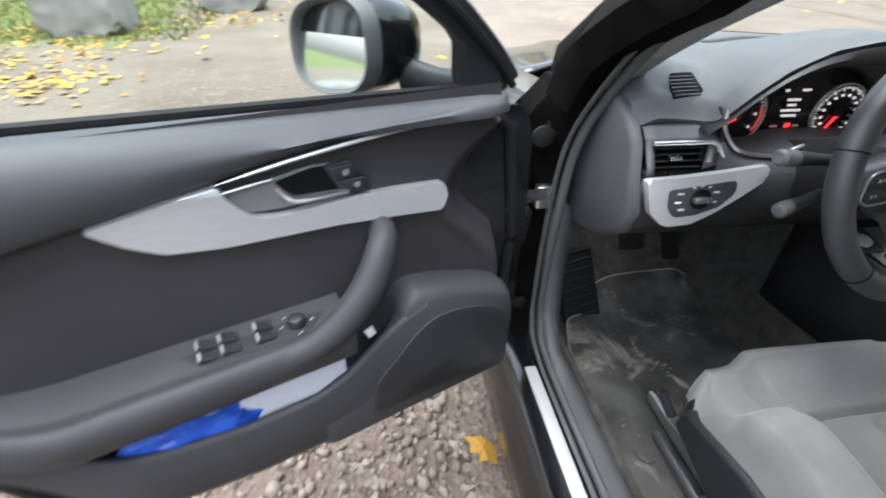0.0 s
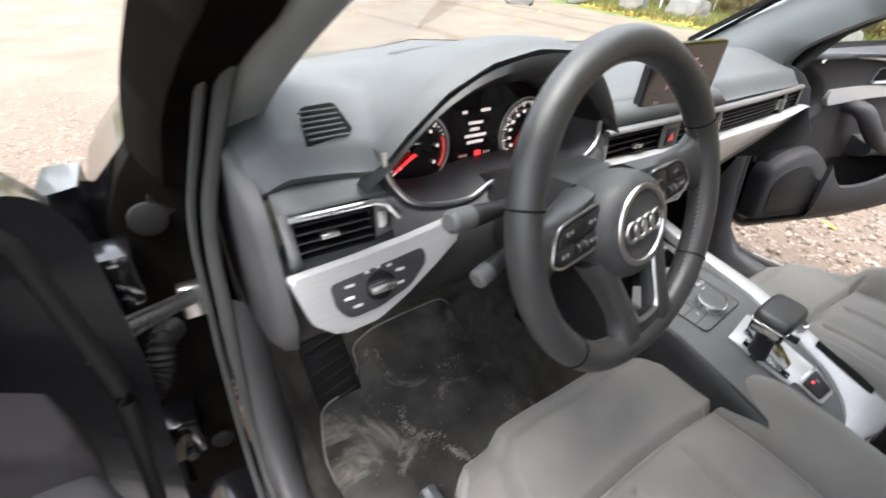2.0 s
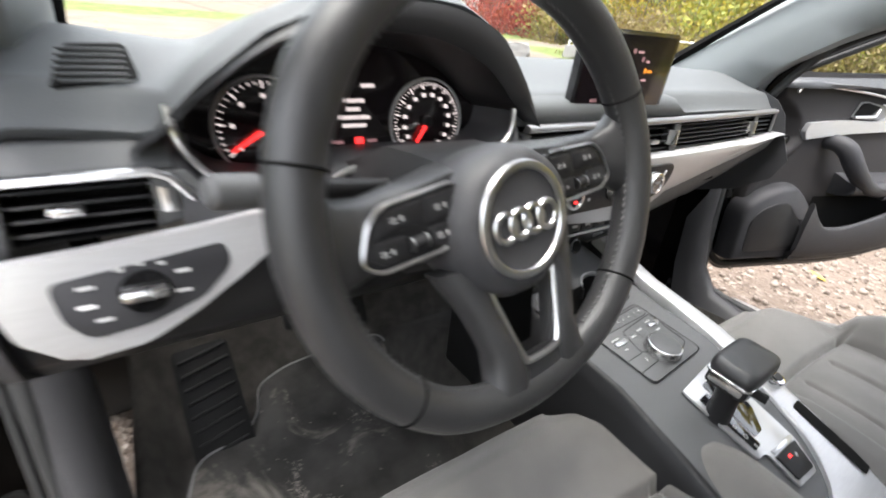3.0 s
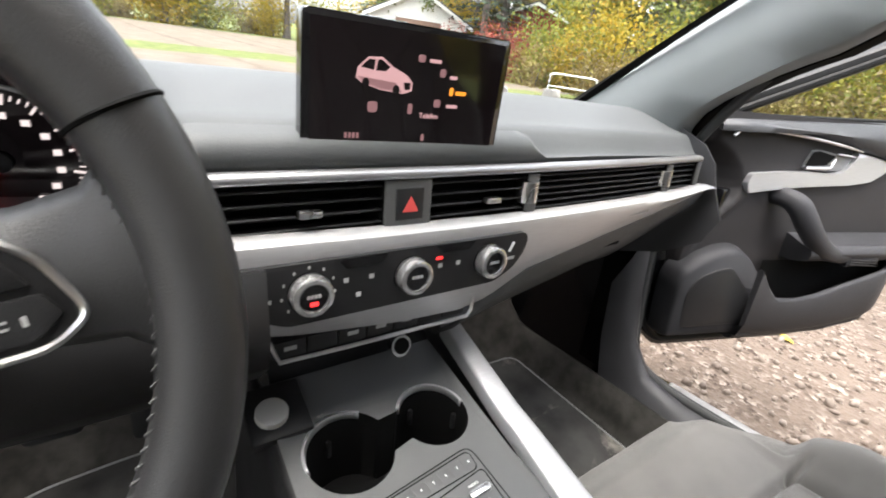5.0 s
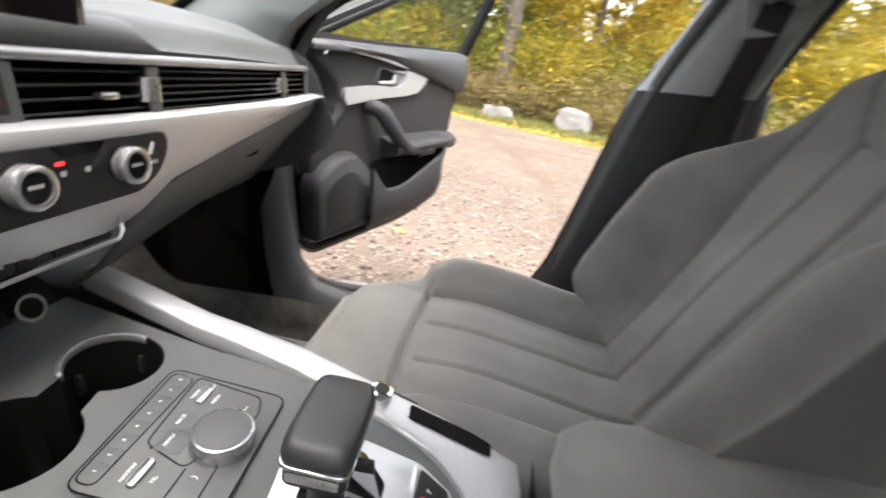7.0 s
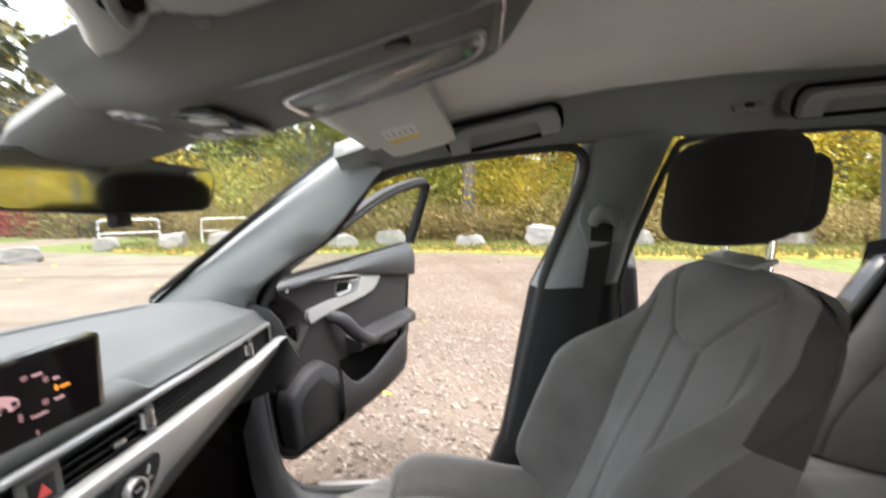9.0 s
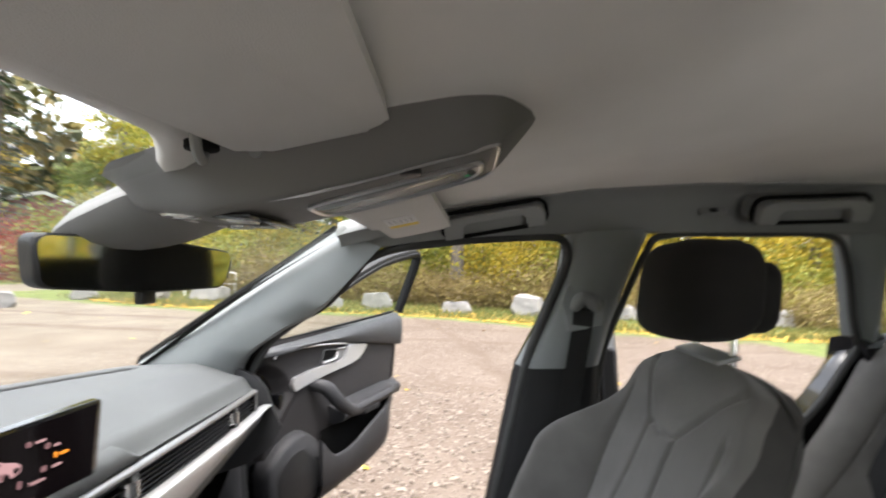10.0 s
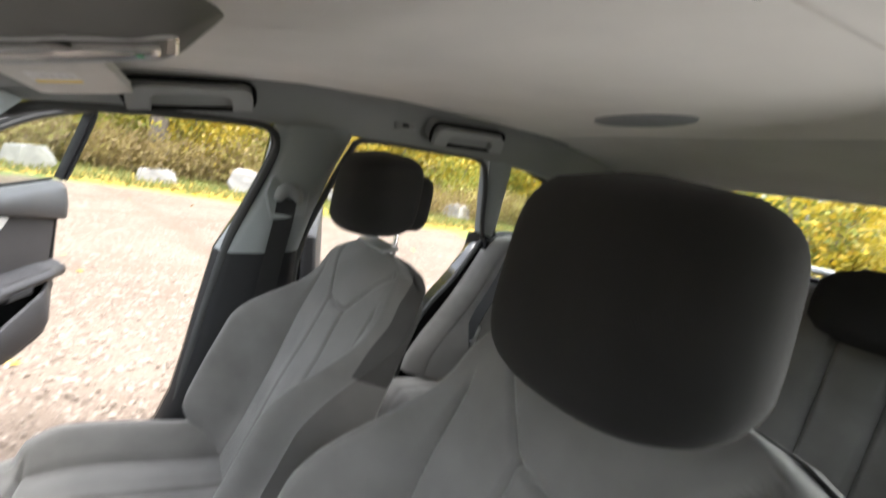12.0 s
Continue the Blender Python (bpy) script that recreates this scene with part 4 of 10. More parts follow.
SWM = frame_on((0, 0.1365, 0.86), (1, 0.02, 0), (0, 0.12, 1))
add_prism(bm, [(x, (z - 0.86) * 1.04) for x, z in round_outline(sw, 0.007)], SWM, 0.0022, bevel=0.001)
swp = part("light_switch_panel", bm, TRIM, blade, "dark grey light switch panel")
bm = bm_new()
add_cyl(bm, SWM @ Vector((-0.594, 0.0, 0.002)), SWM.to_3x3() @ Vector((0, 0, 1)), 0.0165, 0.004, n=30)
part("knob_ring", bm, GLOSSB, swp)
bm = bm_new()
add_box(bm, SWM @ Vector((-0.594, 0.0, 0.010)), (0.030, 0.012, 0.0085), rot=(-12, 0, 0), bevel=0.003)
part("rotary_knob", bm, SATIN, swp, "satin silver light knob")
for k, (dx, dz) in enumerate(((-0.034, 0.010), (-0.036, -0.004), (-0.028, -0.016), (0.026, 0.010), (0.024, -0.006), (0.0, 0.021), (0.013, 0.019), (-0.013, 0.019))):
    bm = bm_new()
    add_box(bm, SWM @ Vector((-0.594 + dx, dz, 0.0028)), (0.010 if k < 5 else 0.005, 0.0008, 0.0028), rot=(-12, 0, 0))
    part("icon", bm, WHITE if k == 1 else GREYPRINT, swp)

# knee panel and the dark underside
bm = bm_new()
add_loft(bm, [[Vector((x, y, z)) for x in (-0.682, -0.60, -0.50, -0.40, -0.30, -0.20, -0.13)] for y, z in ((0.152, 0.886), (0.149, 0.83), (0.16, 0.80), (0.20, 0.765), (0.27, 0.735), (0.42, 0.715), (0.5, 0.73))], closed=False, cap=False)
part("knee_panel", bm, HARD, dash, "black knee panel", thick=0.006, angle=60)

# middle: raised step under the display, chrome line, vents, warning switch
bm = bm_new()
rings = []
for x in [-0.20, -0.185, -0.17] + [-0.15 + 0.03 * i for i in range(11)] + [0.17, 0.187, 0.20]:
    e = min(step(-0.20, -0.17, x), step(0.20, 0.17, x))
    y0 = fascia_y(x) + 0.004
    rings.append([Vector((x, y0 + 0.006, 0.950)), Vector((x, y0, 0.956)), Vector((x, y0 - 0.001 * e, 0.956 + 0.014 * e)), Vector((x, y0 + 0.008, 0.958 + 0.022 * e)), Vector((x, y0 + 0.06, 0.975 + 0.016 * e)), Vector((x, y0 + 0.16, 1.005 + 0.008 * e)), Vector((x, y0 + 0.2, 0.99))])
add_loft(bm, rings, closed=False, cap=False)
part("display_step", bm, PAD, dash, "raised step below the display", angle=50)
bm = bm_new()
xs = [-0.168 + 0.0256 * i for i in range(31)]
add_loft(bm, [[Vector((x, fascia_y(x) + dy, z)) for dy, z in ((-0.002, 0.9425), (-0.005, 0.944), (-0.006, 0.9475), (-0.004, 0.951), (0.004, 0.9525), (0.01, 0.942))] for x in xs])
part("chrome_line", bm, LINE, dash, "satin chrome line along the dashboard", angle=50)
vent("air_vent", -0.164, -0.0165, 0.8965, 0.9415, fascia_y, 4, (-0.086, 0.180, 0.917))
vent("air_vent", 0.0345, 0.166, 0.8955, 0.9415, fascia_y, 4, (0.113, 0.182, 0.915))
vent("air_vent", 0.183, 0.482, 0.8945, 0.9415, fascia_y, 6)
vent("air_vent", 0.500, 0.592, 0.8965, 0.9415, fascia_y, 5)
for x in (-0.172, 0.1745, 0.491):
    bm = bm_new()
    add_box(bm, (x, fascia_y(x) + 0.008, 0.918), (0.017, 0.022, 0.047), bevel=0.002)
    d = part("vent_divider", bm, SOFT, dash)
    bm = bm_new()
    add_cyl(bm, (x, fascia_y(x) + 0.007, 0.907), (0, 0, 1), 0.013, 0.024, n=24)
    part("thumbwheel", bm, SATIN, d, "silver thumbwheel")
bm = bm_new()
add_box(bm, (0.600, fascia_y(0.6) + 0.012, 0.918), (0.014, 0.03, 0.05), bevel=0.003)
part("vent_end", bm, SOFT, dash)
bm = bm_new()
add_box(bm, (0.009, 0.190, 0.918), (0.050, 0.020, 0.048), bevel=0.002)
hz = part("hazard_block", bm, SOFT, dash, "grey block with warning switch")
bm = bm_new()
add_box(bm, (0.009, 0.1795, 0.919), (0.029, 0.003, 0.030), bevel=0.001)
hb = part("hazard_switch", bm, HARD, hz)
bm = bm_new()
T = frame_on((0.009, 0.1778, 0.918), (1, 0, 0), (0, 0, 1))
add_prism(bm, [(-0.0085, -0.006), (0.0085, -0.006), (0, 0.009)], T, 0.0006)
part("triangle", bm, LIT_RED2, hb, "red warning triangle")

# long aluminium blade with the climate panel
ZB = [(-0.205, 0.826), (-0.175, 0.822), (-0.10, 0.806), (0.0, 0.794), (0.08, 0.790), (0.12, 0.797), (0.18, 0.823), (0.33, 0.846), (0.525, 0.872), (0.60, 0.881), (0.66, 0.888)]
ZT = [(-0.205, 0.904), (-0.175, 0.903), (0.0, 0.898), (0.16, 0.896), (0.4, 0.896), (0.56, 0.899), (0.62, 0.902), (0.66, 0.897)]
bm = bm_new()
rings = []
for x in [-0.205 + 0.0167 * i for i in range(53)]:
    zt, zb, y = lerp_table(ZT, x), lerp_table(ZB, x), fascia_y(x) - 0.011
    zb = min(zb, zt - 0.006)
    rings.append([Vector((x, y + 0.012, zt + 0.001)), Vector((x, y - 0.002, zt)), Vector((x, y - 0.008, zt - 0.003)), Vector((x, y - 0.0095, zt - 0.012 * min(1, (zt - zb) / 0.05))), Vector((x, y - 0.002, zb + (zt - zb) * 0.45)), Vector((x, y + 0.004, zb + 0.003)), Vector((x, y + 0.008, zb)), Vector((x, y + 0.02, zb + 0.004))])
add_loft(bm, rings)
blade2 = part("trim_blade", bm, SILVER, dash, "long brushed aluminium trim blade", angle=50)
bm = bm_new()
for k in range(9):
    add_box(bm, (0.372 + 0.0062 * k, fascia_y(0.39) - 0.0150, 0.876 + 0.0003 * k), (0.0036, 0.0008, 0.0045), rot=(-8, 0, 2.6))
part("script_plate", bm, GREYPRINT, blade2, "small engraved script")
bm = bm_new()
AM = frame_on((0, 0.1660, 0.856), (1, 0, 0), (0, -0.05, 1))
AC2 = [(-0.160, 0.884), (0.152, 0.882), (0.154, 0.864), (0.138, 0.842), (0.112, 0.828), (-0.112, 0.827), (-0.144, 0.842), (-0.158, 0.864)]
add_prism(bm, [(x, z - 0.856) for x, z in round_outline(AC2, 0.008)], AM, 0.006, bevel=0.001)
ac = part("climate_panel", bm, HARD, blade2, "black climate control panel")
for x0, x1 in ((-0.062, -0.030), (0.036, 0.070)):
    bm = bm_new()
    add_prism(bm, round_outline([(x0 - 0.008, 0.0265), (x1 + 0.008, 0.0265), (x1, 0.017), (x0, 0.017)], 0.003), AM @ Matrix.Translation((0, 0, 0.0055)), 0.0012)
    part("readout", bm, GLOSSB, ac)
for x in (-0.094, 0.003, 0.097):
    c = AM @ Vector((x, 0.001, 0.005))
    bm = bm_new()
    add_cyl(bm, c, (0, -1, -0.05), 0.0185, 0.003, n=36)
    part("knob_seat", bm, GLOSSB, ac)
    bm = bm_new()
    n = 60
    rings = []
    for r, h in ((0.0172, 0.001), (0.0172, 0.012), (0.0166, 0.0140), (0.0152, 0.0148), (0.0122, 0.0148), (0.0118, 0.0125)):
        rings.append([c + Vector((r * (1 + (0.012 if i % 2 and h < 0.017 else 0)) * math.cos(2 * math.pi * i / n), -h, r * (1 + (0.012 if i % 2 and h < 0.017 else 0)) * math.sin(2 * math.pi * i / n))) for i in range(n)])
    add_loft(bm, rings, cap=False)
    k = part("climate_knob", bm, KNOB, ac, "chrome ring knob with black face")
    bm = bm_new()
    add_cyl(bm, c + Vector((0, -0.009, 0)), (0, -1, 0), 0.0115, 0.004, n=30)
    part("face", bm, GLOSSB, k)
    bm = bm_new()
    for j in range(4):
        add_box(bm, c + Vector((-0.0045 + 0.003 * j, -0.0133, 0.001)), (0.0022, 0.0005, 0.003))
    part("print", bm, GREYPRINT, k)
    if x < -0.05:
        bm = bm_new()
        add_box(bm, c + Vector((0, -0.0134, -0.0055)), (0.007, 0.0008, 0.0036), bevel=0.0003)
        part("lamp", bm, LIT_RED, k, "red lit indicator")
    for j in range(9):
        q = radians(-40 + 260 * j / 8)
        if x < -0.05:
            bm = bm_new()
            add_box(bm, AM @ Vector((x + 0.0225 * math.cos(q), 0.001 + 0.0225 * math.sin(q), 0.0062)), (0.0016, 0.0005, 0.0026))
            part("mark", bm, GREYPRINT, ac)
for x, dz in ((-0.062, 0.006), (-0.038, 0.006), (-0.050, -0.010), (0.036, 0.004), (0.058, 0.004)):
    bm = bm_new()
    add_box(bm, AM @ Vector((x, dz, 0.0063)), (0.0045, 0.0005, 0.0042))
    part("icon", bm, GREYPRINT, ac)
bm = bm_new()
add_box(bm, AM @ Vector((0.034, 0.0125, 0.0065)), (0.007, 0.0006, 0.0028))
part("lamp", bm, LIT_RED, ac, "small red lamp")
for x, w in ((-0.132, 0.015), (0.130, 0.012)):
    bm = bm_new()
    add_box(bm, AM @ Vector((x, -0.002, 0.0064)), (w, 0.0006, 0.0034))
    add_tube(bm, [AM @ Vector((x - 0.003, 0.006, 0.0063)), AM @ Vector((x - 0.001, 0.010, 0.0063)), AM @ Vector((x + 0.002, 0.017, 0.0063))], 0.0018, n=6)
    part("seat_heat_mark", bm, GREYPRINT, ac)

# row of switches below, framed in satin chrome
bm = bm_new()
add_box(bm, (-0.015, 0.197, 0.794), (0.214, 0.03, 0.022), bevel=0.003)
row = part("switch_row", bm, HARD, dash, "row of black switches")
for k in range(7):
    bm = bm_new()
    add_box(bm, (-0.106 + 0.0297 * k, 0.183, 0.7945), (0.0282, 0.010, 0.0175), bevel=0.0015)
    sw_ = part("switch", bm, HARD, row)
    if k not in (1, 6):
        bm = bm_new()
        add_box(bm, (-0.106 + 0.0297 * k, 0.1776, 0.796), (0.011, 0.0005, 0.004))
        part("print", bm, GREYPRINT, sw_)
bm = bm_new()
add_tube(bm, [(-0.124, 0.178, 0.806), (-0.116, 0.177, 0.784), (-0.05, 0.176, 0.783), (0.09, 0.175, 0.783), (0.0955, 0.175, 0.790), (0.0965, 0.176, 0.806)], 0.0022, n=6)
part("switch_frame", bm, SATIN, row, "satin chrome frame of the switches")

# open tray with socket below the switches, start button
bm = bm_new()
add_loft(bm, [[Vector((x, y, z)) for x in (-0.105, 0.0, 0.105)] for y, z in ((0.205, 0.782), (0.27, 0.775), (0.31, 0.72), (0.27, 0.69), (0.24, 0.683))], closed=False, cap=False)
part("tray", bm, HARD, dash, "dark open tray", thick=0.004, angle=50)
bm = bm_new()
add_cyl(bm, (0.045, 0.252, 0.716), (0, -1, 0.25), 0.0125, 0.014, n=26, r2=0.0138)
sock = part("socket", bm, CHROME, dash, "chrome-ringed power socket")
bm = bm_new()
add_cyl(bm, (0.045, 0.2415, 0.7188), (0, -1, 0.25), 0.0102, 0.0045, n=20)
part("socket_hole", bm, BLACK, sock)
bm = bm_new()
add_box(bm, (-0.045, 0.278, 0.735), (0.016, 0.01, 0.008), bevel=0.002)
part("usb_port", bm, GLOSSB, dash)

# glovebox side
bm = bm_new()
rows_ = []
for f in range(7):
    rows_.append([])
for x in [0.115 + 0.0546 * i for i in range(11)]:
    zb, y = lerp_table(ZB, x), fascia_y(x)
    for r, (dy, z) in zip(rows_, ((0.006, zb + 0.004), (0.0, zb - 0.004), (0.012, zb - 0.03), (0.045, zb - 0.065), (0.085, max(0.70, zb - 0.11)), (0.16, 0.70), (0.30, 0.70))):
        r.append(Vector((x, y + dy, z)))
add_loft(bm, rows_, closed=False, cap=False)
glove = part("glovebox_lid", bm, SOFT, dash, "dark grey glovebox lid", thick=0.006, angle=50)
bm = bm_new()
add_box(bm, (0.415, 0.228, 0.813), (0.045, 0.012, 0.012), rot=(-30, 0, 3), bevel=0.004)
part("glovebox_catch", bm, BLACK, glove, "dark glovebox catch")

# display on top
DM = frame_on((0.0115, 0.1885, 1.016), (1, -0.02, 0), (0, -0.10, 1))
bm = bm_new()
add_prism(bm, round_outline([(-0.1, -0.054), (0.1, -0.054), (0.099, 0.055), (-0.099, 0.055)], 0.005), DM @ Matrix.Translation((0, 0, -0.010)), 0.012, bevel=0.0015)
screen = thing("display_screen", (0.0115, 0.19, 0.965), "black display standing on the dashboard, showing a menu", "display")
scr = part("housing", (lambda b: (bmesh.ops.transform(b, matrix=Matrix.Identity(4), verts=b.verts), b)[1])(bm), GLOSSB, screen, "glossy black display housing")
bm = bm_new()
add_prism(bm, [(-0.093, -0.048), (0.093, -0.048), (0.093, 0.05), (-0.093, 0.05)], DM @ Matrix.Translation((0, 0, 0.0021)), 0.0006)
pic = part("screen_glass", bm, SCREEN, screen)
bm = bm_new()
add_box(bm, DM @ Vector((0, -0.052, -0.02)), (0.12, 0.03, 0.02), bevel=0.004)
part("stand", bm, HARD, screen)


def on_screen(name, boxes, mat, label=""):
    for x, y, w, h in boxes:
        b = bm_new()
        add_prism(b, round_outline([(x - w / 2, y - h / 2), (x + w / 2, y - h / 2), (x + w / 2, y + h / 2), (x - w / 2, y + h / 2)], min(w, h) * 0.3, 2), DM @ Matrix.Translation((0, 0, 0.0028)), 0.0003)
        part(name, b, mat, pic, label)


def drawn(name, pts, mat, up, label="", lift=0.0028):
    b = bm_new()
    add_prism(b, [(x, y) for x, y in pts], DM @ Matrix.Translation((0, 0, lift)), 0.0003)
    return part(name, b, mat, up, label)


car_pic = drawn("car_picture", [(-0.056, 0.010), (-0.055, 0.018), (-0.046, 0.0265), (-0.034, 0.0275), (-0.024, 0.021), (-0.010, 0.0155), (-0.004, 0.010), (-0.004, 0.003), (-0.012, 0.0), (-0.034, 0.002), (-0.050, 0.006)], LIT_PINK, pic, "pinkish picture of a car")
drawn("picture_window", [(-0.0525, 0.0185), (-0.0455, 0.0250), (-0.040, 0.0250), (-0.041, 0.0170)], SCREEN, car_pic, lift=0.0032)
drawn("picture_window", [(-0.0390, 0.0168), (-0.0380, 0.0250), (-0.0345, 0.0255), (-0.0265, 0.0205), (-0.030, 0.0170)], SCREEN, car_pic, lift=0.0032)
drawn("picture_grille", [(-0.0125, 0.0095), (-0.0060, 0.0095), (-0.0065, 0.0040), (-0.0115, 0.0035)], SCREEN, car_pic, lift=0.0032)
drawn("picture_shade", [(-0.055, 0.0115), (-0.020, 0.0085), (-0.014, 0.0015), (-0.034, 0.003), (-0.050, 0.007)], LIT_DIMPINK, car_pic, lift=0.0031)
for x, y, r in ((-0.0475, 0.0065, 0.0042), (-0.0195, 0.0025, 0.0045)):
    drawn("picture_wheel", [(x + r * 0.75 * math.cos(q), y + r * math.sin(q)) for q in (2 * math.pi * k / 16 for k in range(16))], SCREEN, car_pic, lift=0.0034)
on_screen("menu_icon", [(0.003, 0.030, 0.007, 0.006), (0.026, 0.020, 0.006, 0.007), (0.0235, -0.006, 0.007, 0.007), (-0.004, -0.012, 0.0045, 0.009), (-0.040, -0.012, 0.009, 0.009)], LIT_DIMPINK)
on_screen("menu_word", [(0.017, 0.029, 0.012, 0.003), (0.038, 0.017, 0.008, 0.003), (0.040, -0.008, 0.012, 0.003)], LIT_PINK)
on_screen("menu_mark", [(0.048, 0.004, 0.012, 0.0035), (0.0375, 0.005, 0.004, 0.007)], LIT_AMBER, "amber menu mark")
text_part("menu_text", "Telefon", 0.0066, DM @ Matrix.Translation((0.016, -0.0175, 0.0030)), LIT_PINK, pic)
on_screen("clock_mark", [(-0.0625 + 0.0035 * k, -0.036, 0.0022, 0.0048) for k in range(4)] + [(0.012, -0.037, 0.0035, 0.006)], LIT_DIMPINK)

# ---------- steering wheel ----------
WC = Vector((-0.349, 0.005, 0.936))
WM = frame_on(WC, (math.cos(radians(3.9)), math.sin(radians(3.9)), 0), (0, math.sin(radians(15.3)), math.cos(radians(15.3)))) @ Matrix.Rotation(radians(6), 4, "Z")
wheel = thing("steering_wheel", tuple(WC), "black leather steering wheel with silver ring emblem and buttons", "steering wheel")


def W(x, y, z=0.0):
    return WM @ Vector((x, y, z))


RR = 0.1645
bm = bm_new()
ring = []
for i in range(96):
    q = 2 * math.pi * i / 96
    flat = 1.0 - 0.03 * step(-0.80, -1.0, math.sin(q))
    ring.append((q, W(RR * math.cos(q), RR * math.sin(q) * flat)))
rings = []
for q, p in ring:
    thumb = 1.0 + 0.12 * (math.exp(-((math.degrees(q) - 35) / 12) ** 2) + math.exp(-((math.degrees(q) - 145) / 12) ** 2))
    out = (WM.to_3x3() @ Vector((math.cos(q), math.sin(q), 0)))
    nz = WM.to_3x3() @ Vector((0, 0, 1))
    rings.append([p + 0.0168 * thumb * math.cos(a) * out + 0.0172 * math.sin(a) * nz for a in (2 * math.pi * k / 18 for k in range(18))])
add_loft(bm, rings, loop=True)
rim = part("rim", bm, LEATHER, wheel, "black leather rim", angle=80)
for qd in (20, 160, 222, 318):
    bm = bm_new()
    q = radians(qd)
    p = W(RR * math.cos(q), RR * math.sin(q))
    out = (WM.to_3x3() @ Vector((math.cos(q), math.sin(q), 0)))
    nz = WM.to_3x3() @ Vector((0, 0, 1))
    add_tube(bm, [p + 0.0170 * math.cos(a) * out + 0.0174 * math.sin(a) * nz for a in (2 * math.pi * k / 24 for k in range(24))], 0.0011, n=5, closed=True)
    part("leather_seam", bm, BLACK, rim)
bm = bm_new()
for i in range(150):
    q = 2 * math.pi * i / 150
    p = W((RR - 0.0165) * math.cos(q), (RR - 0.0165) * math.sin(q) * (1.0 - 0.03 * step(-0.80, -1.0, math.sin(q))), 0.003)
    add_box(bm, p, (0.0012, 0.0012, 0.0042), rot=(15, math.degrees(-q) + 20, 0))
tagged(part("stitching", bm, STITCH, rim, flat=True), kind="stuff")
# hub
bm = bm_new()
rings = []
for r, z in ((0.054, -0.062), (0.0605, -0.040), (0.0625, -0.020), (0.0610, -0.004), (0.0560, 0.006), (0.0490, 0.0120), (0.0440, 0.0138), (0.0418, 0.0125), (0.02, 0.0135), (0.002, 0.0140)):
    rings.append([W(r * math.cos(a) * 1.02 - 0.002, r * math.sin(a) * (0.94 if math.sin(a) > 0 else 1.02) - 0.016, z) for a in (2 * math.pi * k / 48 for k in range(48))])
add_loft(bm, rings)
hub = part("hub", bm, DARK_AND_SHADED, wheel, "dark grey round hub cover", angle=50)
bm = bm_new()
add_tube(bm, [W(0.0412 * math.cos(a) - 0.002, 0.0412 * math.sin(a) - 0.016, 0.0135) for a in (2 * math.pi * k / 64 for k in range(64))], 0.0024, n=8, closed=True, up=tuple(WM.to_3x3() @ Vector((0, 0, 1))), squash=1.5)
part("hub_ring", bm, SATIN, hub, "satin silver ring on the hub")
for k in range(4):
    bm = bm_new()
    c = -0.0238 + 0.0145 * k
    add_tube(bm, [W(c + 0.0098 * math.cos(a), -0.0165 + 0.0102 * math.sin(a), 0.0152 + 0.0006 * (k % 2)) for a in (2 * math.pi * j / 40 for j in range(40))], 0.0014, n=8, closed=True, up=tuple(WM.to_3x3() @ Vector((0, 0, 1))), squash=1.7)
    part("emblem_ring", bm, SATIN, hub, "satin metal emblem ring")
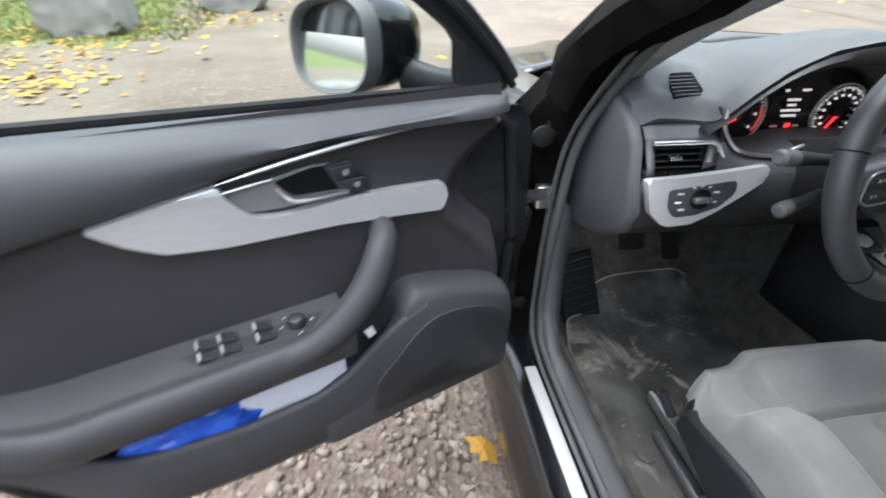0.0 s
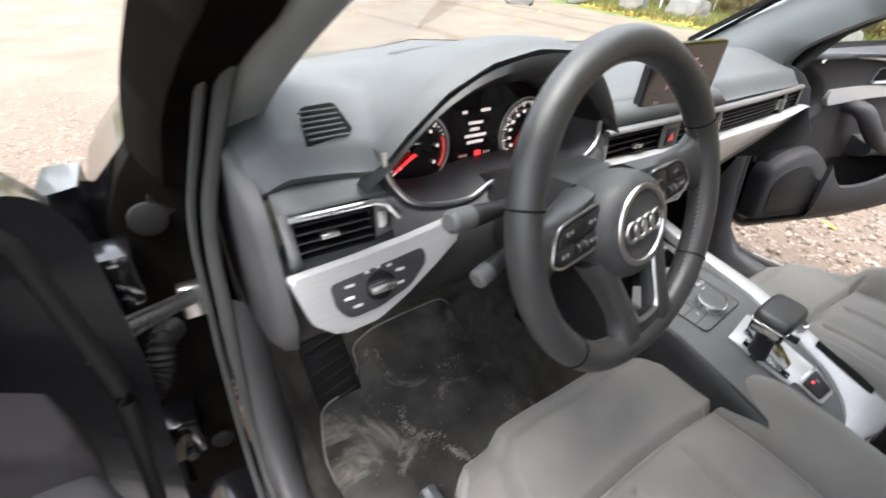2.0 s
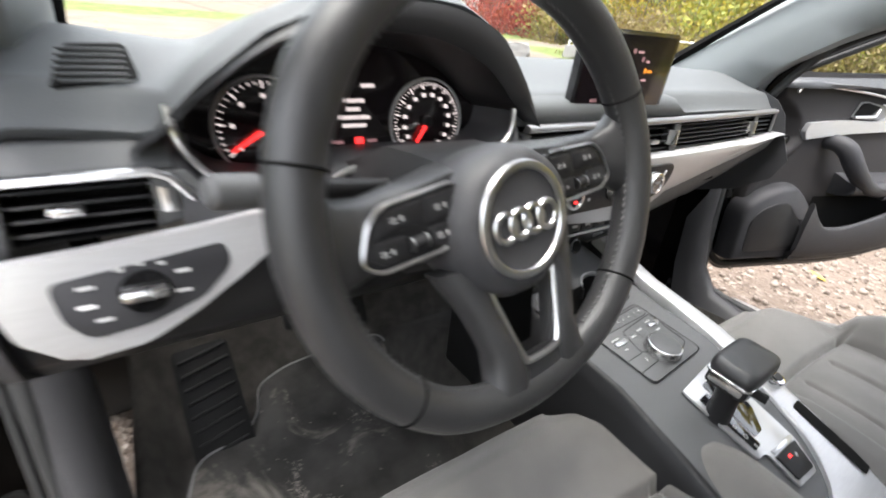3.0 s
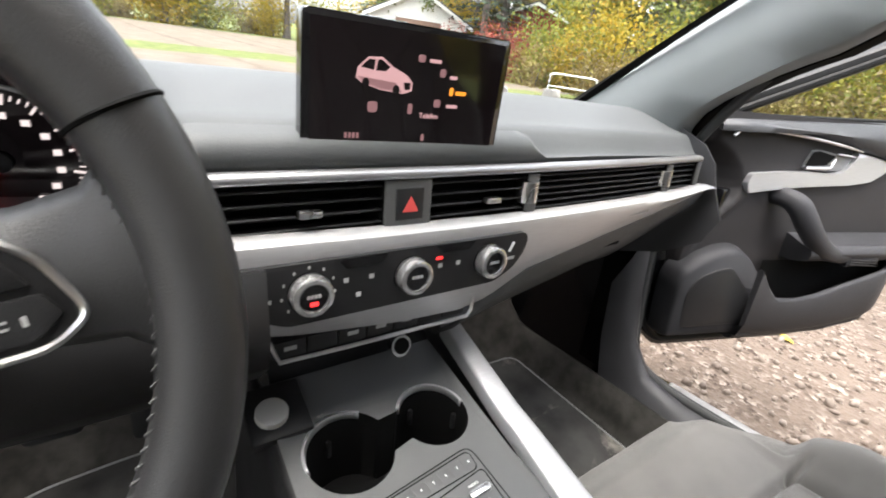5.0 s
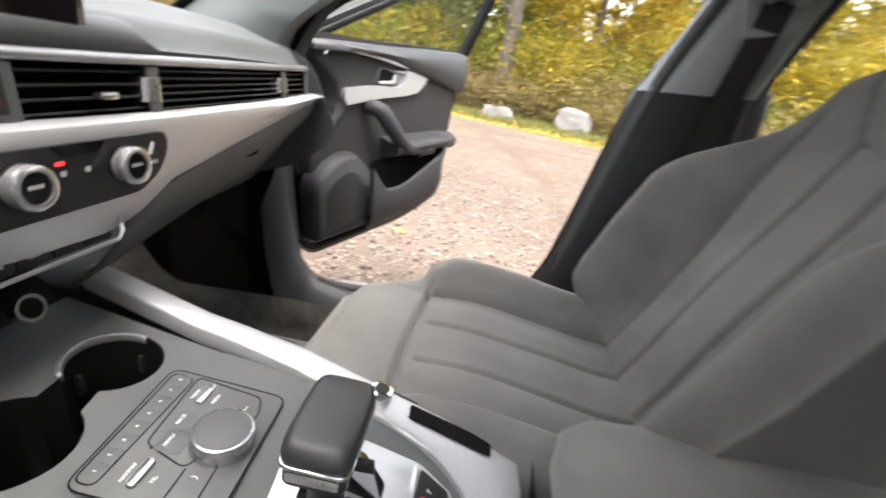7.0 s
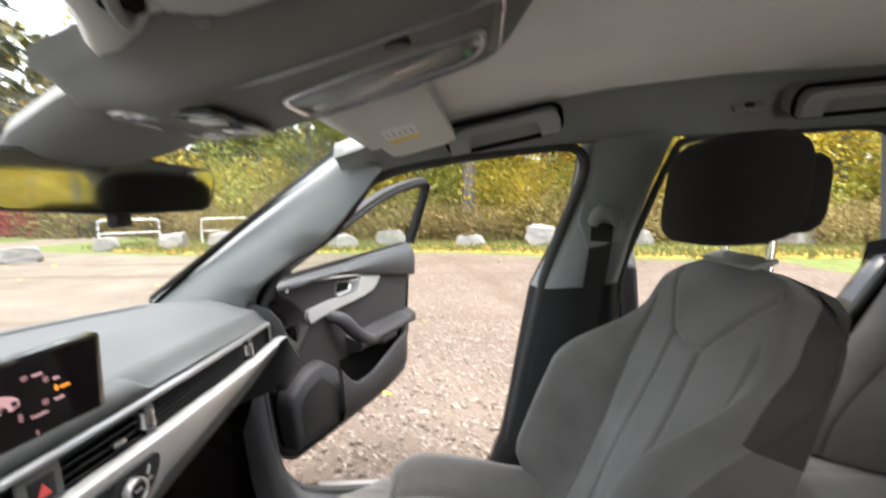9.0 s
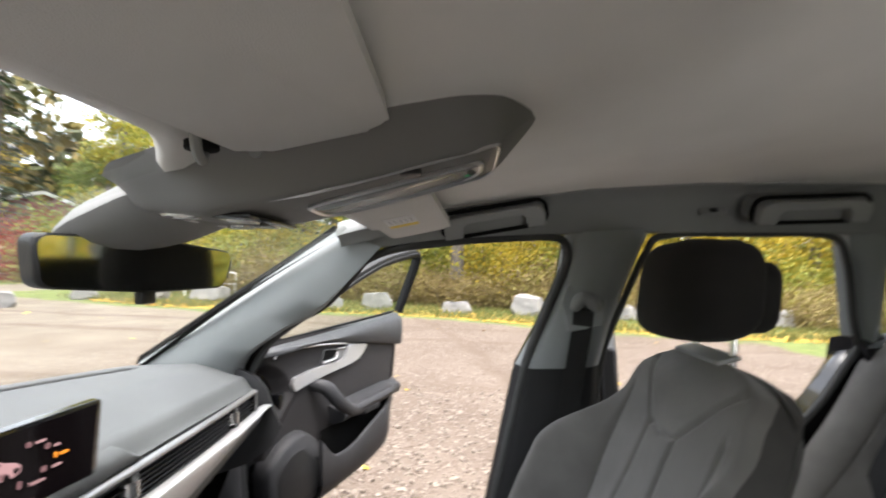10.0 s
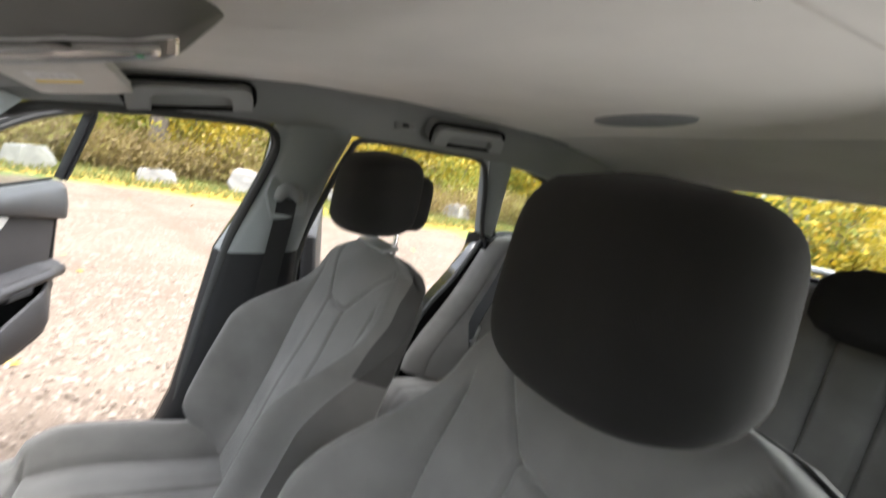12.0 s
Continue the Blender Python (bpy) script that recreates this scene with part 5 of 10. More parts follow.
# side spokes and keypads
WZ = tuple(WM.to_3x3() @ Vector((0, 0, 1)))
for s in (-1, 1):
    bm = bm_new()
    rings = []
    for x, y0, y1, z0, z1 in ((0.040, -0.034, 0.034, -0.050, -0.012), (0.060, -0.030, 0.032, -0.044, -0.010), (0.090, -0.024, 0.029, -0.036, -0.008), (0.118, -0.020, 0.027, -0.028, -0.006), (0.138, -0.022, 0.031, -0.020, 0.000), (0.150, -0.032, 0.044, -0.014, 0.004), (0.162, -0.048, 0.060, -0.010, 0.006)):
        rings.append([W(s * x, y0, z0), W(s * x, y0 - 0.003, (z0 + z1) / 2), W(s * x, y0 + 0.004, z1), W(s * x, (y0 + y1) / 2, z1 + 0.001), W(s * x, y1 - 0.004, z1), W(s * x, y1 + 0.003, (z0 + z1) / 2), W(s * x, y1, z0)])
    add_loft(bm, rings)
    spoke = part("spoke", bm, LEATHER, wheel, "black side spoke", angle=60)
    o = [(0.050, -0.018), (0.117, -0.018), (0.129, -0.010), (0.119, 0.012), (0.108, 0.0205), (0.044, 0.0235)]
    out = round_outline([(s * x, y) for x, y in o], 0.006)
    PZ = -0.0105
    bm = bm_new()
    add_prism(bm, out, WM @ Matrix.Translation((0, 0, PZ)), 0.0075, bevel=0.0008)
    pad = part("keypad", bm, HARD, spoke, "black keypad")
    bm = bm_new()
    edge = round_outline([(s * x, y) for x, y in ((0.064, -0.0195), (0.118, -0.0195), (0.1308, -0.0105), (0.1205, 0.013), (0.109, 0.0222), (0.050, 0.0250))], 0.006)
    edge = edge[2:-2]
    add_tube(bm, [W(x, y, PZ + 0.0075) for x, y in edge], 0.0016, n=6, up=WZ)
    part("keypad_frame", bm, SATIN, pad, "satin silver keypad frame")
    # four flat keys round a roller, divided by thin grooves
    for ko in ([(0.052, 0.002), (0.078, 0.002), (0.076, 0.0195), (0.050, 0.0205)], [(0.081, 0.003), (0.118, 0.003), (0.112, 0.013), (0.105, 0.0180), (0.080, 0.0195)], [(0.056, -0.0155), (0.076, -0.0155), (0.078, -0.001), (0.053, -0.001)], [(0.096, -0.0155), (0.115, -0.0155), (0.124, -0.0085), (0.1195, 0.000), (0.096, 0.000)]):
        bm = bm_new()
        add_prism(bm, round_outline([(s * x, y) for x, y in ko], 0.002, 2), WM @ Matrix.Translation((0, 0, PZ + 0.006)), 0.0028, bevel=0.0007)
        key = part("key", bm, HARD, pad)
        kx, ky = sum(x for x, _ in ko) / len(ko), sum(y for _, y in ko) / len(ko)
        bm = bm_new()
        for dx, dy, w, h in ((-0.0035, 0.0012, 0.0045, 0.0009), (-0.0035, -0.0012, 0.0045, 0.0009), (0.003, 0.0, 0.0016, 0.0036)):
            add_box(bm, Vector((s * kx + dx, ky + dy, 0)), (w, h, 0.0003))
        bmesh.ops.transform(bm, matrix=WM @ Matrix.Translation((0, 0, PZ + 0.0090)), verts=bm.verts)
        part("key_print", bm, GREYPRINT, pad)
    bm = bm_new()
    add_cyl(bm, W(s * 0.0865 - 0.0065, -0.008, PZ + 0.0075), WM.to_3x3() @ Vector((1, 0, 0)), 0.0048, 0.013, n=18)
    part("roller", bm, HARD, pad, "black thumb roller")
    for dx in (-0.0065, 0.0055):
        bm = bm_new()
        add_cyl(bm, W(s * 0.0865 + dx, -0.008, PZ + 0.0075), WM.to_3x3() @ Vector((1, 0, 0)), 0.0051, 0.0010, n=18)
        part("roller_ring", bm, SATIN, pad, "silver ring of the roller")
# split lower spoke with satin-lined opening
for s in (-1, 1):
    bm = bm_new()
    rings = []
    for x, y, w, z in ((0.054, -0.040, 0.020, -0.012), (0.0445, -0.078, 0.0125, -0.004), (0.0350, -0.112, 0.0125, 0.002), (0.0340, -0.138, 0.0180, 0.005), (0.042, -0.156, 0.030, 0.004)):
        rings.append([W(s * (x - w), y, z - 0.012), W(s * (x - w), y, z + 0.004), W(s * (x - w * 0.5), y, z + 0.010), W(s * (x + w * 0.5), y, z + 0.010), W(s * (x + w), y, z + 0.002), W(s * (x + w), y, z - 0.014)])
    add_loft(bm, rings)
    part("lower_spoke", bm, LEATHER, wheel, "black lower spoke", angle=60)
bm = bm_new()
add_box(bm, Vector((0, 0, 0)), (0.05, 0.03, 0.018), bevel=0.006)
bmesh.ops.transform(bm, matrix=WM @ Matrix.Translation((0, -0.146, 0.002)), verts=bm.verts)
part("spoke_foot", bm, LEATHER, wheel)
bm = bm_new()
add_tube(bm, smooth_line([W(-0.0370, -0.060, -0.002), W(-0.0300, -0.090, 0.003), W(-0.0205, -0.124, 0.009), W(-0.0135, -0.1295, 0.010), W(0.0135, -0.1295, 0.010), W(0.0205, -0.124, 0.009), W(0.0300, -0.090, 0.003), W(0.0370, -0.060, -0.002)], 40), 0.003, n=6)
part("spoke_trim", bm, SATIN, wheel, "satin silver lining of the lower spoke")
bm = bm_new()
add_prism(bm, [(-0.040, -0.06), (0.040, -0.06), (0.020, -0.135), (-0.020, -0.135)], WM @ Matrix.Translation((0, 0, -0.026)), 0.004)
part("spoke_back", bm, BLACK, wheel)

# column cover and stalks
column = thing("steering_column", (-0.35, 0.16, 0.80), "black steering column cover with indicator stalks", "steering column")
bm = bm_new()
rings = []
for y, w, zt, zb in ((0.055, 0.050, 0.955, 0.865), (0.075, 0.062, 0.958, 0.845), (0.12, 0.066, 0.955, 0.835), (0.18, 0.07, 0.93, 0.82), (0.24, 0.07, 0.91, 0.80)):
    rings.append([Vector((-0.35 + w * dx, y, z)) for dx, z in ((-1, zb + 0.03), (-0.8, zb + 0.005), (0, zb), (0.8, zb + 0.005), (1, zb + 0.03), (1, zt - 0.03), (0.75, zt), (-0.75, zt), (-1, zt - 0.03))])
add_loft(bm, rings)
part("cowl", bm, HARD, column, "black column cowl", angle=50)
for tip, root, lab in (((-0.545, 0.062, 0.948), (-0.40, 0.095, 0.925), "indicator stalk"), ((-0.497, 0.075, 0.858), (-0.40, 0.10, 0.875), "small cruise stalk"), ((-0.20, 0.07, 0.93), (-0.30, 0.095, 0.92), "wiper stalk")):
    bm = bm_new()
    a, b = Vector(root), Vector(tip)
    add_tube(bm, [a, a.lerp(b, 0.5), a.lerp(b, 0.80), b], [0.008, 0.009, 0.0115, 0.0105], n=12)
    st = part("stalk", bm, HARD, column, "black " + lab)
    bm = bm_new()
    add_tube(bm, [a.lerp(b, 0.82), a.lerp(b, 1.0), a.lerp(b, 1.03)], [0.0122, 0.0118, 0.008], n=12)
    part("tip", bm, SOFT, st, "grey stalk tip")

# ---------- centre console ----------
console = thing("center_console", (0, 0, 0.42), "dark centre console with cup holders, shifter and aluminium rail", "console")
DECK = [(-0.30, 0.556), (-0.2, 0.583), (-0.1, 0.620), (0.0, 0.650), (0.09, 0.659), (0.22, 0.682), (0.27, 0.700)]


def deck_z(y):
    return lerp_table(DECK, y)


CUPS = ((-0.056, 0.160, 0.0465), (0.047, 0.164, 0.0420))
bm = bm_new()
outline = [(-0.118, 0.09), (0.102, 0.09), (0.102, 0.265), (-0.118, 0.265)]


def loop_edges(pts):
    vs = [bm.verts.new((x, y, deck_z(y))) for x, y in pts]
    return [bm.edges.new((vs[i], vs[(i + 1) % len(vs)])) for i in range(len(vs))]


es = loop_edges(outline)
# both cups join in one waisted opening
hole = []
for k in range(30):
    q = radians(26) + (2 * math.pi - radians(52)) * k / 29
    hole.append((CUPS[0][0] + CUPS[0][2] * math.cos(q), CUPS[0][1] + CUPS[0][2] * math.sin(q)))
for k in range(30):
    q = radians(180 + 27) + (2 * math.pi - radians(54)) * k / 29
    hole.append((CUPS[1][0] + CUPS[1][2] * math.cos(q), CUPS[1][1] + CUPS[1][2] * math.sin(q)))
es += loop_edges(hole)
bmesh.ops.triangle_fill(bm, edges=es, use_beauty=True)
add_grid(bm, lambda u, v: Vector((-0.118 + 0.22 * u, -0.245 + 0.335 * v, deck_z(-0.245 + 0.335 * v))), 6, 24)
deck = part("deck", bm, DECK_GREY, console, "dark grey console top", angle=50)
bm = bm_new()
add_loft(bm, [[Vector((x, y, deck_z(y))) for x, y in hole], [Vector((-0.004 + (x + 0.004) * 0.985, 0.167 + (y - 0.167) * 0.97, deck_z(y) - 0.003)) for x, y in hole], [Vector((-0.004 + (x + 0.004) * 0.93, 0.167 + (y - 0.167) * 0.90, 0.590)) for x, y in hole], [Vector((-0.004 + (x + 0.004) * 0.5, 0.167 + (y - 0.167) * 0.5, 0.589)) for x, y in hole]], cap=False)
bm.faces.new([v for v in bm.verts][-60:])
cup = part("cup_holder", bm, BLACK, console, "black double cup holder", angle=50)
for cx, cy, r in CUPS:
    bm = bm_new()
    q0, q1 = radians(55), radians(188 if cx < 0 else 150)
    if cx > 0:
        q0 = radians(0)
    ways = [q0 + (q1 - q0) * k / 24 for k in range(25)]
    add_loft(bm, [[Vector((cx + (r - d) * math.cos(q), cy + (r - d) * math.sin(q), deck_z(cy + r * math.sin(q)) + dz)) for q in ways] for d, dz in ((-0.0006, 0.0012), (0.0022, 0.0010), (0.0034, -0.0060))], closed=False, cap=False)
    part("cup_trim", bm, SILVER, cup, "satin chrome arc of the cup holder", thick=0.002)
    for q in (100, 10 if cx > 0 else 215):
        bm = bm_new()
        add_box(bm, (cx + r * 0.9 * math.cos(radians(q)), cy + r * 0.9 * math.sin(radians(q)), 0.640), (0.006, 0.006, 0.022), rot=(0, 0, q), bevel=0.002)
        part("cup_tab", bm, HARD, cup)
bm = bm_new()
add_box(bm, (-0.110, 0.228, 0.688), (0.062, 0.066, 0.014), rot=(18, 0, 0), bevel=0.004)
sp = part("start_block", bm, HARD, console)
bm = bm_new()
add_cyl(bm, (-0.116, 0.221, 0.693), (0, -0.31, 1), 0.0165, 0.008, n=30, bevel=0.002)
part("start_button", bm, material("silver_paint", (0.50, 0.50, 0.49), 0.45, metal=0.3, vary=0.04), sp, "round silver start button")

# side walls
for s, x in ((-1, -0.118), (1, 0.132)):
    bm = bm_new()
    ys_ = [-0.60, -0.45, -0.30, -0.2, -0.1, 0.0, 0.1, 0.2, 0.27, 0.36]
    add_loft(bm, [[Vector((x + s * dx, y, (deck_z(y) if y > -0.3 else 0.575) + dz)) for y in ys_] for dx, dz in ((0.0, 0.0), (0.006, -0.006), (0.010, -0.03), (0.016, -0.12), (0.022, -0.25))], closed=False, cap=False)
    part("side_wall", bm, HARD, console, "black side wall of the console", thick=0.006, angle=50)

# aluminium rail on the passenger's side, ending in a broad loop
def rail_z(y):
    return lerp_table([(-0.30, 0.552), (-0.235, 0.578), (-0.118, 0.620), (-0.08, 0.634), (0.0, 0.660), (0.122, 0.682), (0.26, 0.724)], y)


bm = bm_new()
RAIL_IN = [(-0.138, 0.074), (-0.089, 0.084), (0.0, 0.096), (0.09, 0.108), (0.26, 0.118)]
RAIL_OUT = [(-0.138, 0.1235), (-0.10, 0.125), (0.0, 0.132), (0.09, 0.139), (0.26, 0.146)]
pairs = [((lerp_table(RAIL_IN, y), y), (lerp_table(RAIL_OUT, y), y)) for y in (0.26 - 0.398 * i / 26 for i in range(27))]
pairs += [((0.066, -0.157), (0.123, -0.166)), ((0.054, -0.175), (0.123, -0.195)), ((0.042, -0.188), (0.122, -0.224)), ((0.030, -0.198), (0.112, -0.246)), ((0.012, -0.2075), (0.080, -0.250)), ((-0.010, -0.2140), (0.040, -0.249)), ((-0.034, -0.2180), (-0.004, -0.2400)), ((-0.050, -0.2200), (-0.042, -0.2320))]
rings = []
for a, b in pairs:
    a, b = Vector(a), Vector(b)
    d = (b - a).normalized()
    pts = [(a, -0.022), (a, -0.004), (a + d * 0.0015, -0.001), (a + d * 0.005, 0.0), (b - d * 0.005, 0.0), (b - d * 0.0015, -0.001), (b, -0.004), (b, -0.022)]
    rings.append([Vector((q.x, q.y, rail_z(q.y) + dz)) for q, dz in pts])
add_loft(bm, rings)
rail = part("rail", bm, SILVER, console, "brushed aluminium console rail ending in a broad loop", angle=50)
bm = bm_new()
add_prism(bm, round_outline([(0.0965, -0.124), (0.1165, -0.122), (0.1160, -0.214), (0.0955, -0.216)], 0.004), Matrix(((1, 0, 0, 0), (0, 1, 0, 0), (0, 0.352, 1, 0.0012 + rail_z(-0.17) + 0.352 * 0.17), (0, 0, 0, 1))), 0.0010)
part("card_slot", bm, BLACK, rail, "dark card slot")
bm = bm_new()
c = Vector((0.108, -0.089, rail_z(-0.09) + 0.0))
add_cyl(bm, c, (0, -0.28, 1), 0.0125, 0.012, n=26, bevel=0.002)
vk = part("volume_knob", bm, CHROME, console, "small chrome volume knob")
bm = bm_new()
add_cyl(bm, c + Vector((0, -0.003, 0.0118)), (0, -0.28, 1), 0.008, 0.001, n=20)
part("cap", bm, HARD, vk)

# control panel with dial
PM = frame_on((0, 0.04, deck_z(0.04) + 0.0012), (1, 0, 0), (0, 1, 0.12))
panel = [(-0.077, 0.054), (0.058, 0.070), (0.060, -0.047), (-0.072, -0.058)]
bm = bm_new()
add_prism(bm, round_outline(panel, 0.012), PM @ Matrix.Translation((0, 0, -0.004)), 0.0056, bevel=0.0006)
cp = part("control_panel", bm, DECK_GREY, console, "dark control panel with dial and keys")


def panel_groove(pts, closed=True, r=0.007):
    b = bm_new()
    add_tube(b, [PM @ Vector((x, y, 0.0016)) for x, y in (round_outline(pts, r) if closed else pts)], 0.0007, n=5, closed=closed)
    part("panel_groove", b, BLACK, cp)


panel_groove(panel, r=0.012)
panel_groove([(-0.070, 0.0365), (0.052, 0.0435), (0.053, 0.0655), (-0.070, 0.0525)])
panel_groove([(0.031, -0.0346), (0.0515, -0.0257), (0.0557, 0.0418), (-0.0262, 0.031), (-0.0375, -0.0105)])
panel_groove([(-0.0375, -0.0120), (-0.071, -0.0145)], closed=False)
panel_groove([(-0.0194, -0.0321), (-0.071, -0.0375)], closed=False)
panel_groove([(-0.030, 0.0245), (-0.0060, 0.0135)], closed=False)
for k in range(8):
    x, y = -0.059 + 0.01504 * k, 0.0448 + 0.00132 * k
    bm = bm_new()
    add_prism(bm, [(-0.0072, -0.0072), (0.0072, -0.0072), (0.0072, 0.0072), (-0.0072, 0.0072)], PM @ pose(x, y, 0.0010, 0, 0, 5), 0.0010, bevel=0.0003)
    key = part("number_key", bm, DECK_GREY, cp)
    text_part("key_print", str(k + 1), 0.0044, PM @ pose(x, y, 0.0021, 0, 0, 4), WHITE, cp, depth=0.0001)
for x, y, w, h, word in ((-0.0180, 0.0130, 0.023, 0.022, "MENU"), (0.0045, 0.0190, 0.019, 0.017, "BACK")):
    bm = bm_new()
    add_prism(bm, round_outline([(-w / 2, -h / 2), (w / 2, -h / 2), (w / 2, h / 2), (-w / 2, h / 2)], 0.003), PM @ pose(x, y, 0.0010, 0, 0, 6), 0.0012, bevel=0.0004)
    key = part("menu_key", bm, DECK_GREY, cp)
    text_part("key_print", word, 0.0046, PM @ pose(x, y + 0.0035, 0.0023, 0, 0, 4), WHITE, cp, depth=0.0001)
for x, y, words, off in ((0.0365, 0.0215, ("RADIO", "MEDIA"), 0.0100), (-0.0515, 0.0140, ("NAV/MAP", "TEL"), 0.0105)):
    bm = bm_new()
    add_prism(bm, round_outline([(-0.0125, -0.0034), (0.0125, -0.0034), (0.0125, 0.0034), (-0.0125, 0.0034)], 0.002), PM @ pose(x, y, 0.0010, 0, 0, 3), 0.0046, bevel=0.0014, seg=2)
    part("toggle", bm, SATIN, cp, "satin silver toggle")
    for sgn, wd in zip((1, -1), words):
        text_part("key_print", wd, 0.0040, PM @ pose(x - 0.001, y + sgn * off - 0.001, 0.0018, 0, 0, 3), WHITE, cp, depth=0.0001)
for x, y, q0 in ((0.0344, -0.0172, 200), (-0.0446, -0.0229, -70)):
    bm = bm_new()
    add_tube(bm, [PM @ Vector((x + 0.0032 * math.cos(radians(q0 + 15 * i)), y + 0.0032 * math.sin(radians(q0 + 15 * i)), 0.0018)) for i in range(9)], 0.0004, n=4)
    part("arc_print", bm, WHITE, cp)
DC = Vector((-0.0065, -0.0235, 0.001))
n = 96
bm = bm_new()
rings = []
for r, h in ((0.0252, 0.0), (0.0254, 0.0105), (0.0246, 0.0125), (0.0240, 0.0160), (0.0228, 0.0165)):
    rings.append([PM @ (DC + Vector((r * k * math.cos(2 * math.pi * i / n), r * k * math.sin(2 * math.pi * i / n), h))) for i in range(n) for k in (1.014 if i % 2 and h < 0.011 else 1.0,)])
add_loft(bm, rings)
part("dial", bm, SATIN, cp, "knurled silver control dial")
bm = bm_new()
up_ = PM.to_3x3() @ Vector((0, 0, 1))
add_cyl(bm, PM @ DC + up_ * 0.0163, up_, 0.0222, 0.0012, n=48, bevel=0.0005)
part("dial_top", bm, DECK_GREY, cp, "matt grey dial top")

# gear selector
GM = frame_on((0, -0.105, deck_z(-0.105) + 0.001), (1, 0, 0), (0, 1, 0.34))


def gate_plate(name, pts, z0, depth, mat, parent, label="", r=0.003, bevel=0.0005):
    b = bm_new()
    add_prism(b, round_outline([(x, (y + 0.105) * 1.05) for x, y in pts], r), GM @ Matrix.Translation((0, 0, z0)), depth, bevel=bevel)
    return part(name, b, mat, parent, label)


gear = gate_plate("gear_gate", [(-0.045, -0.040), (0.042, -0.028), (0.050, -0.095), (0.051, -0.146), (0.034, -0.181), (-0.012, -0.180), (-0.011, -0.139), (-0.032, -0.138)], 0.0, 0.003, PLATE, console, "satin metal gear gate", 0.005, 0.001)
gate_plate("gate_opening", [(-0.008, -0.046), (0.032, -0.042), (0.036, -0.094), (0.014, -0.120), (-0.006, -0.121)], 0.003, 0.0008, GLOSSB, gear, "glossy black gate opening")
gp = gate_plate("gear_letters_plate", [(-0.034, -0.058), (-0.012, -0.056), (-0.009, -0.130), (-0.025, -0.131)], 0.003, 0.0009, GLOSSB, gear, "black strip with gear letters")
for k, ch in enumerate("PRNDS"):
    text_part("gear_letter", ch, 0.0088, GM @ pose(-0.0225 + 0.0012 * k, 0.032 - 0.0142 * k, 0.0041), LIT_RED if ch == "P" else WHITE, gp, depth=0.0002)
sw_ = gate_plate("brake_switch", [(-0.006, -0.147), (0.044, -0.147), (0.031, -0.176), (-0.007, -0.175)], 0.003, 0.0030, HARD, gear, "black parking brake switch")
gate_plate("switch_line", [(-0.006, -0.1405), (0.046, -0.1405), (0.045, -0.1455), (-0.006, -0.1455)], 0.003, 0.0034, SATIN, gear, "bright line over the brake switch", 0.001)
bm = bm_new()
add_box(bm, GM @ Vector((0.012, -0.052, 0.0064)), (0.006, 0.0035, 0.0008))
part("brake_lamp", bm, LIT_RED, sw_, "red brake lamp")
text_part("brake_print", "P", 0.007, GM @ pose(0.024, -0.056, 0.0062), WHITE, sw_, depth=0.0002)
shifter = thing("gear_shifter", (-0.012, -0.10, 0.63), "black leather gear shifter with chrome edge", "gear shifter")
SM = frame_on((-0.020, -0.085, 0.704), (0.04, -1, -0.10), (1, 0.04, 0.0))
bm = bm_new()
rings = []
for z, a, b, sh in ((0.000, 0.0250, 0.0385, 0.0), (0.002, 0.0264, 0.0405, 0.0), (0.008, 0.0266, 0.0410, 0.0), (0.0145, 0.0256, 0.0398, 0.001), (0.0180, 0.0235, 0.0372, 0.002), (0.0195, 0.020, 0.033, 0.002), (0.0203, 0.010, 0.018, 0.003)):
    ring_ = []
    for i in range(32):
        q = 2 * math.pi * i / 32
        cx, sy = math.cos(q), math.sin(q)
        ring_.append(SM @ Vector((a * math.copysign(abs(cx) ** 0.36, cx), b * math.copysign(abs(sy) ** 0.36, sy) + sh, z)))
    rings.append(ring_)
add_loft(bm, rings)
part("knob", bm, LEATHER, shifter, "black leather shifter knob", angle=60)
for nm, mt, lb, a, b, z0, d in (("chrome_edge", CHROME, "chrome edge under the knob", 0.0262, 0.0402, -0.0025, 0.003), ("lower_knob", GLOSSB, "glossy black lower half of the knob", 0.0240, 0.0375, -0.019, 0.017)):
    bm = bm_new()
    add_prism(bm, round_outline([(-a, -b), (a, -b), (a, b), (-a, b)], 0.010, 6), SM @ Matrix.Translation((0, 0, z0)), d, bevel=0.001)
    part(nm, bm, mt, shifter, lb, angle=50)
bm = bm_new()
add_prism(bm, round_outline([(-0.019, -0.0045), (0.019, -0.0045), (0.019, 0.0045), (-0.019, 0.0045)], 0.002), SM @ frame_on((0, -0.0372, -0.0095), (1, 0, 0), (0, 0, 1)), 0.002, bevel=0.0006)
part("side_plate", bm, CHROME, shifter, "bright plate on the knob's side")
bm = bm_new()
add_box(bm, SM @ Vector((0.0240, -0.016, -0.010)), (0.004, 0.030, 0.012), bevel=0.0015)
rb = part("release_button", bm, HARD, shifter, "black release button")
bm = bm_new()
add_box(bm, SM @ Vector((0.0262, -0.014, -0.010)), (0.0006, 0.006, 0.005))
part("button_mark", bm, WHITE, rb)
bm = bm_new()
add_tube(bm, [SM @ Vector((0, 0, -0.014)), SM @ Vector((0.002, -0.003, -0.05)), SM @ Vector((0.004, -0.006, -0.085))], [0.018, 0.014, 0.016], n=20)
part("stem", bm, HARD, shifter, "black skirt round the stem")

